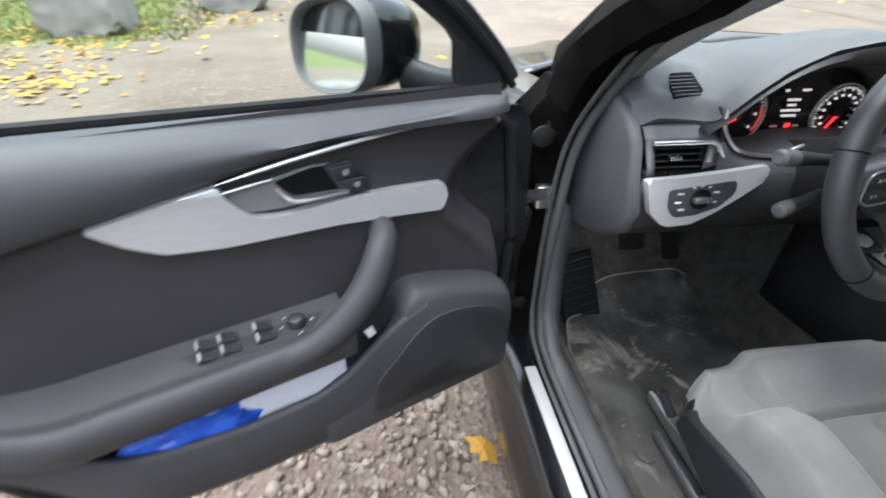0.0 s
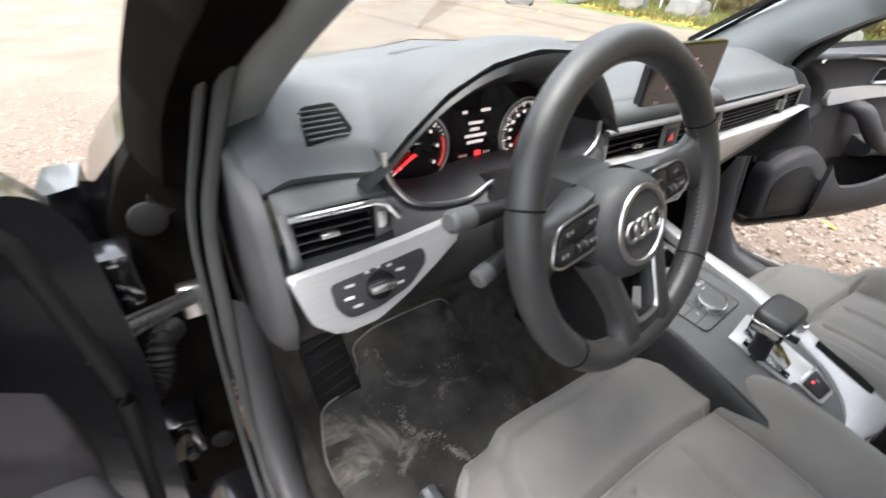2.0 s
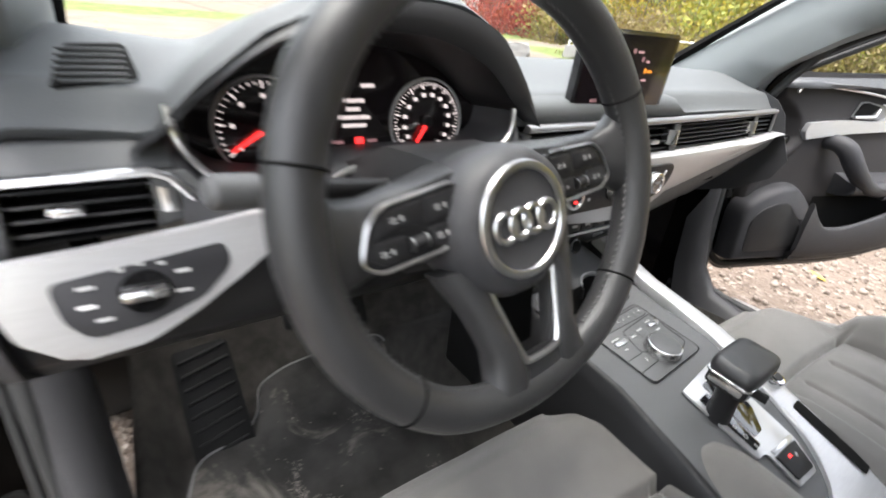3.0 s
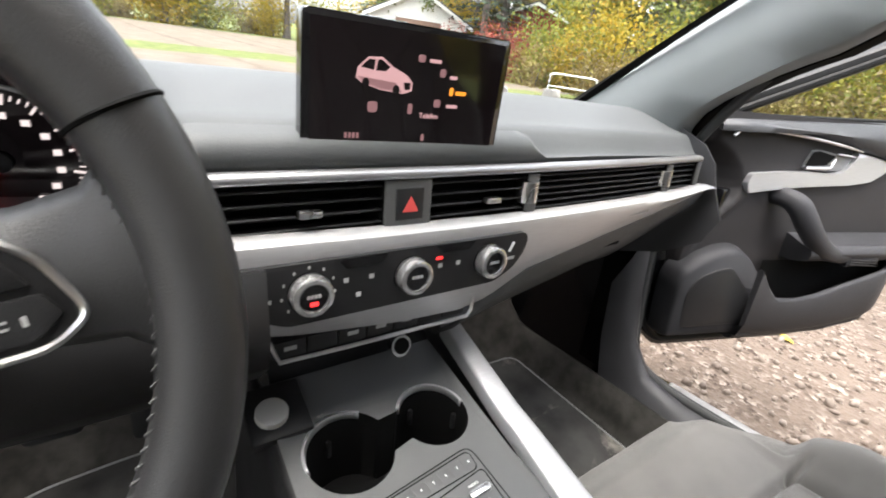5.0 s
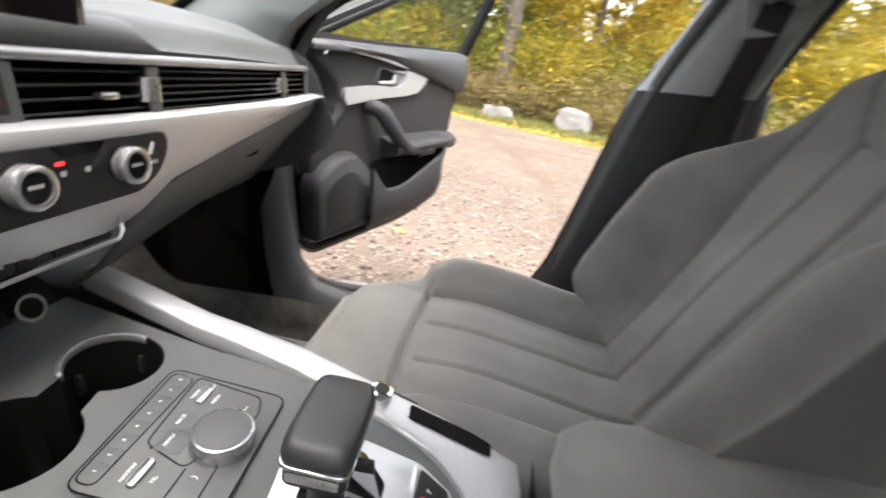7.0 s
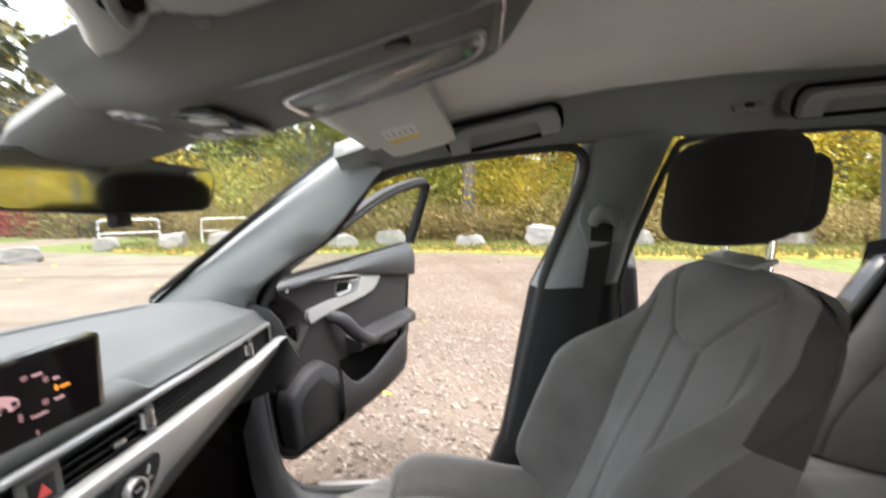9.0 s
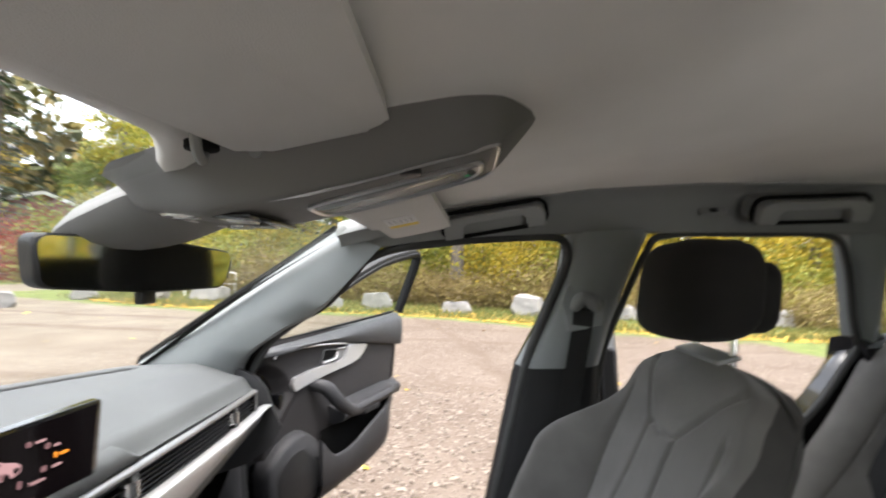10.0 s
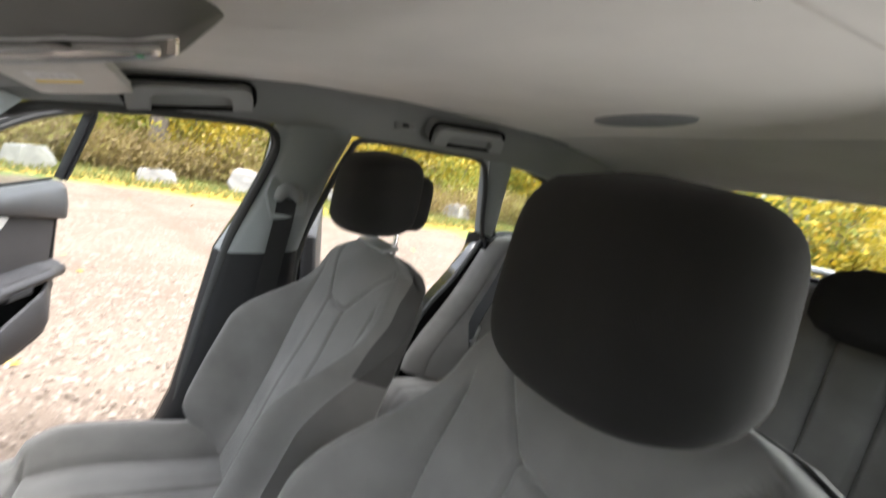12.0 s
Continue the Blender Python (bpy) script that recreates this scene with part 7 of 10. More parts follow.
# sun visors
def visor(s):
    v = thing("sun_visor", (s * 0.3, -0.2, 1.33), "grey sun visor folded against the roof" if s < 0 else "grey sun visor with warning label", "sun visor", "sun visors")
    bm = bm_new()
    out = round_outline([(-0.193, -0.064), (0.20, -0.088), (0.205, 0.046), (-0.190, 0.060)], 0.028, 8)
    m = frame_on((s * 0.305, -0.205, 1.328), (s, 0.0, -0.075), (0, 1, -0.15))
    for zz in (0,):
        add_prism(bm, out, m @ Matrix.Translation((0, 0, -0.008 if s > 0 else -0.010)), 0.018, bevel=0.006, seg=3)
    part("panel", bm, VISOR_GREY, v, "grey padded visor panel", angle=60)
    bm = bm_new()
    add_tube(bm, smooth_line([m @ Vector((-0.205, 0.060, 0.0)), m @ Vector((-0.235, 0.066, 0.0)), m @ Vector((-0.25, 0.075, 0.012 * -s))], 10), [0.006] * 10, n=8)
    add_box(bm, m @ Vector((-0.225, 0.064, 0.0)), (0.03, 0.022, 0.018), bevel=0.006)
    part("clip", bm, PILLAR, v, "grey visor clip")
    if s > 0:
        bm = bm_new()
        side = 1 if (m.to_3x3() @ Vector((0, 0, 1))).z < 0 else -1
        off = 0.0102 if side > 0 else -0.0086
        for (x0, x1, mt, nm) in ((-0.005, 0.060, WHITE, "white_label"), (0.060, 0.085, material("yellow_label", (0.75, 0.55, 0.05), 0.6, vary=0.03), "yellow_label")):
            b2 = bm_new()
            add_prism(b2, [(x0, -0.028), (x1, -0.028), (x1, 0.028), (x0, 0.028)], m @ Matrix.Translation((0, 0, off)), 0.0006)
            lb = part(nm, b2, mt, v, "warning label on the visor")
        bm.free()
        b2 = bm_new()
        for k in range(5):
            add_box(b2, m @ Vector((0.028, -0.02 + 0.010 * k, off + 0.0011 * side)), (0.05 - 0.008 * (k % 3), 0.003, 0.0005))
        tagged(part("label_writing", b2, GREYPRINT, v), kind="stuff")


visor(-1)
visor(1)
clip = thing("visor_clip", (-0.165, -0.135, 1.325), "small grey clip holding the sun visor at the roof", "visor clip")
bm = bm_new()
add_tube(bm, smooth_line([(-0.176, -0.140, 1.331), (-0.172, -0.139, 1.316), (-0.158, -0.134, 1.313), (-0.146, -0.129, 1.322)], 12), 0.0048, n=10, squash=0.8)
part("hook", bm, RAIL_GREY, clip)
bm = bm_new()
add_cyl(bm, (-0.158, -0.134, 1.326), (0, 0, -1), 0.012, 0.006, n=20, bevel=0.001)
part("seat", bm, BLACK, clip, "dark seat of the clip")

# overhead lamp console
oh = thing("roof_console", (0, -0.18, 1.34), "grey roof console with reading lamps and switches", "roof console")
bm = bm_new()
rings = []
SECT = [(0.000, 0.066, 0.010), (-0.02, 0.078, 0.034), (-0.08, 0.080, 0.052), (-0.16, 0.080, 0.054), (-0.25, 0.078, 0.052), (-0.33, 0.074, 0.046), (-0.365, 0.066, 0.036), (-0.385, 0.054, 0.018), (-0.405, 0.046, 0.002)]
SY = sorted((a, b, c) for a, b, c in SECT)
for i in range(49):
    y = -0.405 + 0.405 * i / 48
    w, dp = lerp_table([(a, b) for a, b, _ in SY], y), lerp_table([(a, c) for a, _, c in SY], y)
    w *= max(0.10, max(0.0, 1 - (max(0.0, -0.345 - y) / 0.060) ** 2.4) ** 0.5)
    z = roof_z(0, y) + 0.003
    rings.append([Vector((w * dx, y, z - dp * dz)) for dx, dz in ((-1.42, -0.12), (-1.30, 0.10), (-1.18, 0.38), (-1.07, 0.70), (-0.99, 0.94), (-0.92, 1.0), (0.92, 1.0), (0.99, 0.94), (1.07, 0.70), (1.18, 0.38), (1.30, 0.10), (1.42, -0.12))])
add_loft(bm, rings)
ohb = part("housing", bm, CONSOLE_GREY, oh, "grey console housing", angle=60)


def oh_pt(x, y, d=0.001):
    dp = lerp_table(sorted((a, c) for a, _, c in SECT), y)
    return Vector((x, y, roof_z(0, y) + 0.003 - dp - d))


bm = bm_new()
pl = round_outline([(-0.064, -0.362), (0.064, -0.362), (0.070, -0.20), (0.070, -0.03), (-0.070, -0.03), (-0.070, -0.20)], 0.02)
add_loft(bm, [[oh_pt(x, y, -0.001) for x, y in pl], [oh_pt(x, y, 0.0008) for x, y in pl]])
part("lamp_panel", bm, material("dark_lamp_panel", (0.075, 0.073, 0.070), 0.45, vary=0.1), ohb, "dark grey lamp panel")
bm = bm_new()
add_tube(bm, [oh_pt(x, y, 0.0005) for x, y in pl], 0.002, n=6, closed=True)
part("panel_edge", bm, SATIN, ohb, "thin bright panel edge")
bm = bm_new()
o = round_outline([(-0.024, -0.345), (0.034, -0.345), (0.050, -0.25), (0.048, -0.16), (-0.022, -0.16), (-0.030, -0.25)], 0.02)
add_tube(bm, [oh_pt(x, y, 0.001) for x, y in o], 0.0032, n=6, closed=True)
part("lamp_rim", bm, SATIN, ohb, "bright rim of the lamp lens")
bm = bm_new()
vs = [bm.verts.new(oh_pt(x, y, 0.0016)) for x, y in o]
bm.faces.new(vs)
part("lamp_lens", bm, material("lamp_lens", (0.26, 0.26, 0.26), 0.25, vary=0.05, coat=0.5), ohb, "frosted lamp lens", thick=0.002)
bm = bm_new()
add_box(bm, oh_pt(0.014, -0.330, 0.003), (0.002, 0.006, 0.0015))
part("status_lamp", bm, LIT_GREEN, ohb, "small green lamp")
for x, y, r in ((-0.050, -0.275, 0.011), (0.05, -0.05, 0.013), (-0.05, -0.05, 0.013)):
    bm = bm_new()
    add_cyl(bm, oh_pt(x, y, -0.002), (0, 0, -1), r, 0.005, n=22, bevel=0.0015)
    part("microphone" if y < -0.2 else "reading_lamp", bm, HARD if y < -0.2 else SATIN, ohb)
bm = bm_new()
add_box(bm, oh_pt(0.0, -0.095, 0.001), (0.115, 0.050, 0.006), rot=(6, 0, 0), bevel=0.003)
part("switch_bar", bm, GLOSSB, ohb, "glossy black switch bar")
for x in (-0.025, 0.0, 0.025):
    bm = bm_new()
    add_box(bm, oh_pt(x, -0.095, 0.0045), (0.020, 0.026, 0.003), rot=(6, 0, 0), bevel=0.001)
    part("switch", bm, SATIN if x else HARD, ohb)

# rear-view mirror
mir = thing("rearview_mirror", (0.03, 0.06, 1.25), "frameless black rear-view mirror under the windscreen top", "mirror")
MM = frame_on((0.036, 0.050, 1.243), (0.960, -0.278, -0.03), (0.03, -0.085, 1))
out = round_outline([(-0.114, -0.024), (-0.122, 0.030), (0.0, 0.034), (0.122, 0.024), (0.112, -0.027), (0.0, -0.031)], 0.014, 6)
bm = bm_new()
add_prism(bm, out, MM @ Matrix.Translation((0, 0, -0.022)), 0.022, bevel=0.004, seg=3)
part("housing", bm, HARD, mir, "black mirror housing", angle=50)
bm = bm_new()
add_prism(bm, [(x * 0.965, y * 0.92) for x, y in out], MM @ Matrix.Translation((0, 0, 0.0004)), 0.001)
part("glass", bm, MIRROR, mir, "mirror glass")
bm = bm_new()
add_box(bm, MM @ Vector((0.0, -0.037, -0.008)), (0.024, 0.012, 0.016), bevel=0.003)
part("lever", bm, HARD, mir, "black dimming lever")
bm = bm_new()
add_tube(bm, [MM @ Vector((0, 0.0, -0.022)), MM @ Vector((-0.01, 0.02, -0.045)), Vector((0.02, 0.115, 1.272))], [0.016, 0.013, 0.018], n=12)
part("stem", bm, HARD, mir)

# ---------- floor mats and pedals ----------
def mat_thing(s, label, out, z, tilt):
    t = thing("floor_mat", (s * 0.38, 0.25, 0.30), label, "floor mat", "floor mats")
    m = frame_on((0, 0.0, z), (1, 0, 0), (0, 1, tilt))
    bm = bm_new()
    add_prism(bm, round_outline([(s * x, y) for x, y in out], 0.03, 5), m, 0.008, bevel=0.002)
    part("sheet", bm, RUBBER_MAT, t, "dusty black mat sheet")
    bm = bm_new()
    add_tube(bm, [m @ Vector((x, y, 0.008)) for x, y in round_outline([(s * x, y) for x, y in out], 0.03, 5)], 0.0026, n=6, closed=True)
    part("border", bm, PLATE_DARK, t, "paler stitched mat border")
    return t, m


mat1, MT = mat_thing(-1, "dusty black floor mat with dried mud stains", [(0.645, -0.05), (0.645, 0.20), (0.640, 0.34), (0.606, 0.455), (0.520, 0.475), (0.485, 0.52), (0.472, 0.595), (0.40, 0.630), (0.30, 0.640), (0.16, 0.645), (0.16, -0.05)], 0.306, 0.045)
mat2, MT2 = mat_thing(1, "dark floor mat in the passenger's footwell", [(0.60, -0.05), (0.60, 0.56), (0.17, 0.58), (0.17, -0.05)], 0.306, 0.045)
rnd = random.Random(4)
bm = bm_new()
for k in range(620):
    if k < 230:
        cx_ = rnd.gauss(-0.404, 0.010)
        cy_ = 0.200 - 1.5 * (cx_ + 0.404) + rnd.gauss(0, 0.010)
    elif k < 420:
        q = rnd.uniform(2.4, 4.6)
        cx_, cy_ = -0.400 + 0.068 * math.cos(q) + rnd.gauss(0, 0.006), 0.325 + 0.066 * math.sin(q) + rnd.gauss(0, 0.007)
    elif k < 500:
        cx_, cy_ = rnd.gauss(-0.290, 0.022), rnd.gauss(0.415, 0.012)
    elif k < 550:
        cx_, cy_ = rnd.gauss(-0.237, 0.010), rnd.gauss(0.215, 0.02)
    else:
        cx_, cy_ = rnd.uniform(-0.60, -0.2), rnd.uniform(0.05, 0.58)
    r = rnd.uniform(0.0005, 0.0016)
    c = MT @ Vector((cx_, cy_, 0.0085))
    pts = [bm.verts.new(c + Vector((r * rnd.uniform(0.6, 1.4) * math.cos(q), r * rnd.uniform(0.6, 1.8) * math.sin(q), 0.0004 * math.sin(q * 2)))) for q in (2 * math.pi * i / 7 for i in range(7))]
    top = bm.verts.new(c + Vector((0, 0, r * 0.5)))
    for i in range(7):
        bm.faces.new((pts[i], pts[(i + 1) % 7], top))
tagged(part("dried_mud", bm, DUST, mat1, "crumbs of dried mud"), kind="stuff")
bm = bm_new()
add_cyl(bm, MT @ Vector((-0.583, 0.045, 0.008)), (0, 0, 1), 0.022, 0.004, n=30, bevel=0.0015)
part("fastener", bm, RUBBER_MAT, mat1, "round mat fastener")
rest = thing("foot_rest", (-0.56, 0.5, 0.35), "ribbed black rubber foot rest", "foot rest")
FM = frame_on((-0.557, 0.52, 0.40), (1, 0, 0.05), (0, 0.55, 0.83))
bm = bm_new()
add_prism(bm, round_outline([(-0.055, -0.11), (0.05, -0.11), (0.045, 0.11), (-0.05, 0.11)], 0.01), FM, 0.012, bevel=0.003)
part("plate", bm, RUBBER, rest)
for k in range(8):
    bm = bm_new()
    add_tube(bm, [FM @ Vector((-0.042, -0.095 + 0.026 * k, 0.0125)), FM @ Vector((0.04, -0.08 + 0.026 * k, 0.0125))], 0.0035, n=6)
    part("rib", bm, RUBBER, rest)
for nm, x, w, h, lab in (("brake_pedal", -0.36, 0.075, 0.055, "black brake pedal"), ("accelerator_pedal", -0.235, 0.05, 0.13, "black accelerator pedal")):
    p = thing(nm, (x, 0.64, 0.40), lab + " in the footwell", "pedal")
    bm = bm_new()
    m = frame_on((x, 0.63, 0.47), (1, 0, 0), (0, 0.45, 0.89))
    add_prism(bm, round_outline([(-w / 2, -h / 2), (w / 2, -h / 2), (w / 2, h / 2), (-w / 2, h / 2)], 0.01), m, 0.012, bevel=0.003)
    part("pad", bm, RUBBER, p)
    bm = bm_new()
    add_tube(bm, [m @ Vector((0, 0, -0.002)), Vector((x, 0.70, 0.57)), Vector((x, 0.73, 0.70))], 0.009, n=8)
    part("arm", bm, HARD, p)

# ---------- front doors, both wide open ----------
def build_door(s, m, label):
    """A front door in its own axes: u along it from the hinges, w towards the cabin side, z up; s = 1 for the passenger's."""
    k = -1 if s > 0 else 1
    door = thing("front_door", label=label, category="car door", group="front doors", m=m)

    def D(u, w, z):
        return Vector((u, k * w, z))

    PL = frame_on((0, 0, 0), (1, 0, 0), (0, 0, 1))  # z of this frame points to -y

    def slab(name, pts, w0, w1, mat, parent, lab="", r=0.0, bevel=0.0):
        b = bm_new()
        o = round_outline(pts, r) if r else pts
        add_loft(b, [[D(u, w0, z) for u, z in o], [D(u, w1, z) for u, z in o]])
        return part(name, b, mat, parent, lab, bevel=bevel)

    # painted shell
    fwd = 0.012 if s < 0 else 0.0
    b = bm_new()
    o = round_outline([(-0.055 - fwd, 0.52), (-0.075 - fwd, 0.75), (-0.07 - fwd, 0.94), (-0.045 - fwd, 0.985), (0.02, 0.992), (0.845, 1.002), (0.835, 0.92), (0.775, 0.72), (0.70, 0.54), (0.62, 0.475), (0.45, 0.455), (0.02, 0.455)], 0.03)
    add_loft(b, [[D(u, -0.03, z) for u, z in o], [D(u, -0.085, z) for u, z in o], [D(0.38 + (u - 0.38) * 1.02, -0.10, z) for u, z in o], [D(0.38 + (u - 0.38) * 1.02, -0.125, 0.74 + (z - 0.74) * 1.01) for u, z in o], [D(0.38 + (u - 0.38) * 0.97, -0.145, 0.74 + (z - 0.74) * 0.93) for u, z in o]])
    part("shell", b, PAINT, door, "glossy black outer door shell", angle=50)
    b = bm_new()
    add_tube(b, [D(u, -0.028, z) for u, z in round_outline([(-0.035, 0.53), (-0.055, 0.75), (-0.03, 0.96), (0.03, 0.985), (0.82, 0.995), (0.812, 0.92), (0.755, 0.72), (0.685, 0.55), (0.61, 0.495), (0.45, 0.475), (0.02, 0.475)], 0.03)], 0.009, n=8, closed=True)
    part("door_rubber", b, RUBBER, door, "black rubber seal on the door")

    # trim panel
    ROW = [(0.500, 0.045, 0.600), (0.53, 0.02, 0.640), (0.60, -0.004, 0.668), (0.70, -0.012, 0.705), (0.80, -0.010, 0.742), (0.90, -0.004, 0.775), (0.98, 0.002, 0.798), (1.03, 0.006, 0.812)]
    b = bm_new()

    def front(z):
        return lerp_table([(a, c) for a, c, _ in ROW], z)

    def rear(z):
        return lerp_table([(a, c) for a, _, c in ROW], z)

    CURVE = [(0.50, -0.06), (0.69, -0.012), (0.72, -0.003), (0.754, 0.012), (0.80, 0.052), (0.845, 0.098), (0.868, 0.113), (0.885, 0.111), (0.916, 0.096), (0.945, 0.064), (0.967, 0.024), (1.0, 0.0), (1.03, 0.0)]

    def skin(u, v):
        """The trim's skin; ahead of a hollow curve it falls back towards the hinges."""
        z = 0.50 + 0.53 * v
        u0, u1 = front(z), rear(z)
        uu = u0 + (u1 - u0) * u
        edge = min(step(0.0, 0.012, u), step(1.0, 0.975, u), step(0.0, 0.05, v))
        ahead = max(0.0, lerp_table(CURVE, z) - uu)
        swell = 0.006 * math.exp(-((uu - lerp_table(CURVE, z) - 0.012) / 0.016) ** 2) * step(0.66, 0.75, z) * step(0.90, 0.85, z)
        return D(uu, -0.03 + 0.03 * edge - 0.62 * ahead + swell, z)

    add_grid(b, skin, 170, 100)
    panel = part("trim_panel", b, VINYL, door, "dark grey door trim panel", angle=70)

    # soft belt pad
    ZL = [(0.0, 0.997), (0.064, 1.003), (0.192, 0.997), (0.265, 0.990), (0.344, 0.980), (0.404, 0.969), (0.53, 0.947), (0.68, 0.920), (0.81, 0.896)]
    b = bm_new()
    rings = []
    for i in range(41):
        u = 0.004 + 0.804 * i / 40
        zl, zt = lerp_table(ZL, u), 1.012 + 0.030 * u
        e = min(step(0.0, 0.05, u), step(0.808, 0.80, u))
        rings.append([D(u, -0.035, zt), D(u, -0.022 + 0.01 * e, zt + 0.006), D(u, 0.004 + 0.012 * e, zt - 0.002), D(u, 0.008 + 0.022 * e, zt - 0.022), D(u, 0.010 + 0.022 * e, (zt + zl) / 2 - 0.004), D(u, 0.006 + 0.018 * e, zl + 0.008), D(u, 0.004 + 0.010 * e, zl), D(u, -0.01, zl)])
    add_loft(b, rings)
    part("belt_pad", b, DOOR_TOP, door, "dark grey soft belt pad", angle=70)
    b = bm_new()
    add_tube(b, [D(0.018 + 0.79 * i / 12, -0.030, 1.0195 + 0.030 * (0.018 + 0.79 * i / 12)) for i in range(13)], 0.006, n=6)
    part("window_wiper_seal", b, RUBBER, door)

    # chrome line and aluminium spear
    b = bm_new()
    pts = [(0.030, 0.982), (0.044, 0.996), (0.064, 0.9990), (0.12, 0.9970), (0.192, 0.9925), (0.265, 0.9860), (0.344, 0.9760), (0.404, 0.9665)]
    add_tube(b, smooth_line([D(u, 0.018, z) for u, z in pts], 50), [0.0034] * 42 + [0.0032, 0.003, 0.0028, 0.0025, 0.002, 0.0016, 0.0012, 0.001], n=8)
    part("chrome_line", b, SATIN, door, "satin chrome line on the door")
    spear = [(0.118, 0.861), (0.108, 0.884), (0.116, 0.906), (0.193, 0.9125), (0.271, 0.9155), (0.342, 0.9125), (0.371, 0.917), (0.385, 0.930), (0.397, 0.947), (0.402, 0.9640), (0.447, 0.9585), (0.499, 0.950), (0.530, 0.944), (0.502, 0.918), (0.470, 0.898), (0.411, 0.888), (0.347, 0.884), (0.276, 0.880), (0.195, 0.871)]
    b = bm_new()
    o = round_outline(spear, 0.006, 3)
    add_loft(b, [[D(u, -0.002, z) for u, z in o], [D(u, 0.010, z) for u, z in o], [D(0.33 + (u - 0.33) * 0.994, 0.014, 0.905 + (z - 0.905) * 0.94) for u, z in o]])
    part("trim_spear", b, SILVER, door, "brushed aluminium door trim", angle=50)

    # handle dish with a flat black slab as the grip hollow's shade, its lever, lock keys
    cup = slab("handle_dish", [(0.258, 0.921), (0.330, 0.917), (0.372, 0.920), (0.392, 0.932), (0.403, 0.951), (0.346, 0.957), (0.296, 0.964), (0.272, 0.962)], -0.001, 0.0045, PLATE_DARK, door, "grey dish behind the door handle", r=0.006, bevel=0.001)
    hollow = slab("grip_shade_slab", [(0.262, 0.927), (0.324, 0.931), (0.344, 0.952), (0.294, 0.9615), (0.274, 0.959)], 0.0, 0.0062, BLACK, cup, "black slab painted as shade of the grip hollow", r=0.005)
    b = bm_new()
    add_tube(b, smooth_line([D(0.258, 0.011, 0.9235), D(0.30, 0.014, 0.9250), D(0.324, 0.013, 0.9270), D(0.334, 0.011, 0.934), D(0.342, 0.009, 0.946)], 24), [0.0042 - 0.0024 * max(0, i - 14) / 9 for i in range(24)], n=8)
    part("handle_lever", b, SATIN, cup, "satin silver door lever")
    b = bm_new()
    add_tube(b, [D(0.4035, 0.0105, 0.9525), D(0.375, 0.0100, 0.9555), D(0.345, 0.0085, 0.9575)], [0.0014, 0.0024, 0.0018], n=8)
    part("dish_edge", b, SATIN, cup, "bright upper edge of the dish")
    if s < 0:
        lk = slab("lock_key_plate", [(0.229, 0.919), (0.264, 0.920), (0.284, 0.961), (0.250, 0.964)], 0.0, 0.010, TRIM, door, "black plate with two lock keys", r=0.003, bevel=0.0015)
        for u, z in ((0.259, 0.9505), (0.246, 0.9315)):
            b = bm_new()
            o = round_outline([(u - 0.019, z - 0.0085), (u + 0.013, z - 0.0085), (u + 0.019, z + 0.0085), (u - 0.013, z + 0.0085)], 0.002, 2)
            add_loft(b, [[D(x, 0.009, y) for x, y in o], [D(x, 0.0128, y) for x, y in o], [D(u + (x - u) * 0.94, 0.0136, z + (y - z) * 0.9) for x, y in o]])
            part("lock_key", b, HARD, lk)
            for dz, w in ((0.0022, 0.007), (-0.0004, 0.008), (-0.0028, 0.005)):
                b = bm_new()
                add_box(b, D(u, 0.0138, z + dz), (w, 0.0004, 0.0010))
                part("print", b, GREYPRINT, lk)

    # armrest: a dished top with a thick rolled lip that runs on into the pull handle
    b = bm_new()
    rings = []
    for i in range(40):
        u = 0.290 + 0.455 * i / 39
        th = 1.0 if s < 0 else 0.70
        zt = 0.768 - 0.012 * step(0.62, 0.745, u) * (s > 0) + 0.02 * step(0.60, 0.745, u) * (s < 0)
        g = 1 - 0.55 * step(0.60, 0.745, u)
        lip = [(-0.012, 0.004), (0.010, -0.002), (0.040 * g, -0.014), (0.048 * g, -0.0165), (0.056 * g, -0.0135), (0.065 * g, -0.017), (0.071 * g, -0.029), (0.072 * g, -0.046 * th), (0.066 * g, -0.064 * th), (0.052 * g, -0.077 * th), (0.030 * g, -0.084 * th), (-0.012, -0.084 * th)]
        rings.append([D(u, w, zt + dz) for w, dz in lip])
    add_loft(b, rings)
    arm = part("armrest", b, TRIM, door, "dark grey door armrest", angle=50)
    b = bm_new()
    pts = smooth_line([D(0.214, -0.004, 0.856), D(0.221, 0.026, 0.856), D(0.236, 0.046, 0.842), D(0.256, 0.057, 0.812), D(0.284, 0.062, 0.782), D(0.325, 0.062, 0.751), D(0.375, 0.056, 0.733), D(0.46, 0.046, 0.722)], 36)
    add_tube(b, pts, [0.0200 + 0.0045 * math.sin(math.pi * min(1.0, i / 30)) for i in range(36)], n=16, squash=0.86)
    part("pull_handle", b, TRIM, door, "dark grey pull handle", angle=80)
    if s < 0:
        def A(u, w, d=0.0):
            return D(u, w, 0.766 - 0.32 * w + d)

        b = bm_new()
        o = round_outline([(0.512, 0.007), (0.322, 0.007), (0.316, 0.024), (0.350, 0.045), (0.470, 0.041)], 0.006)
        add_loft(b, [[A(u, w, -0.006) for u, w in o], [A(u, w, 0.0015) for u, w in o], [A(0.41 + (u - 0.41) * 0.99, 0.025 + (w - 0.025) * 0.95, 0.0024) for u, w in o]])
        sp = part("window_switch_panel", b, HARD, door, "black window switch panel", angle=30)
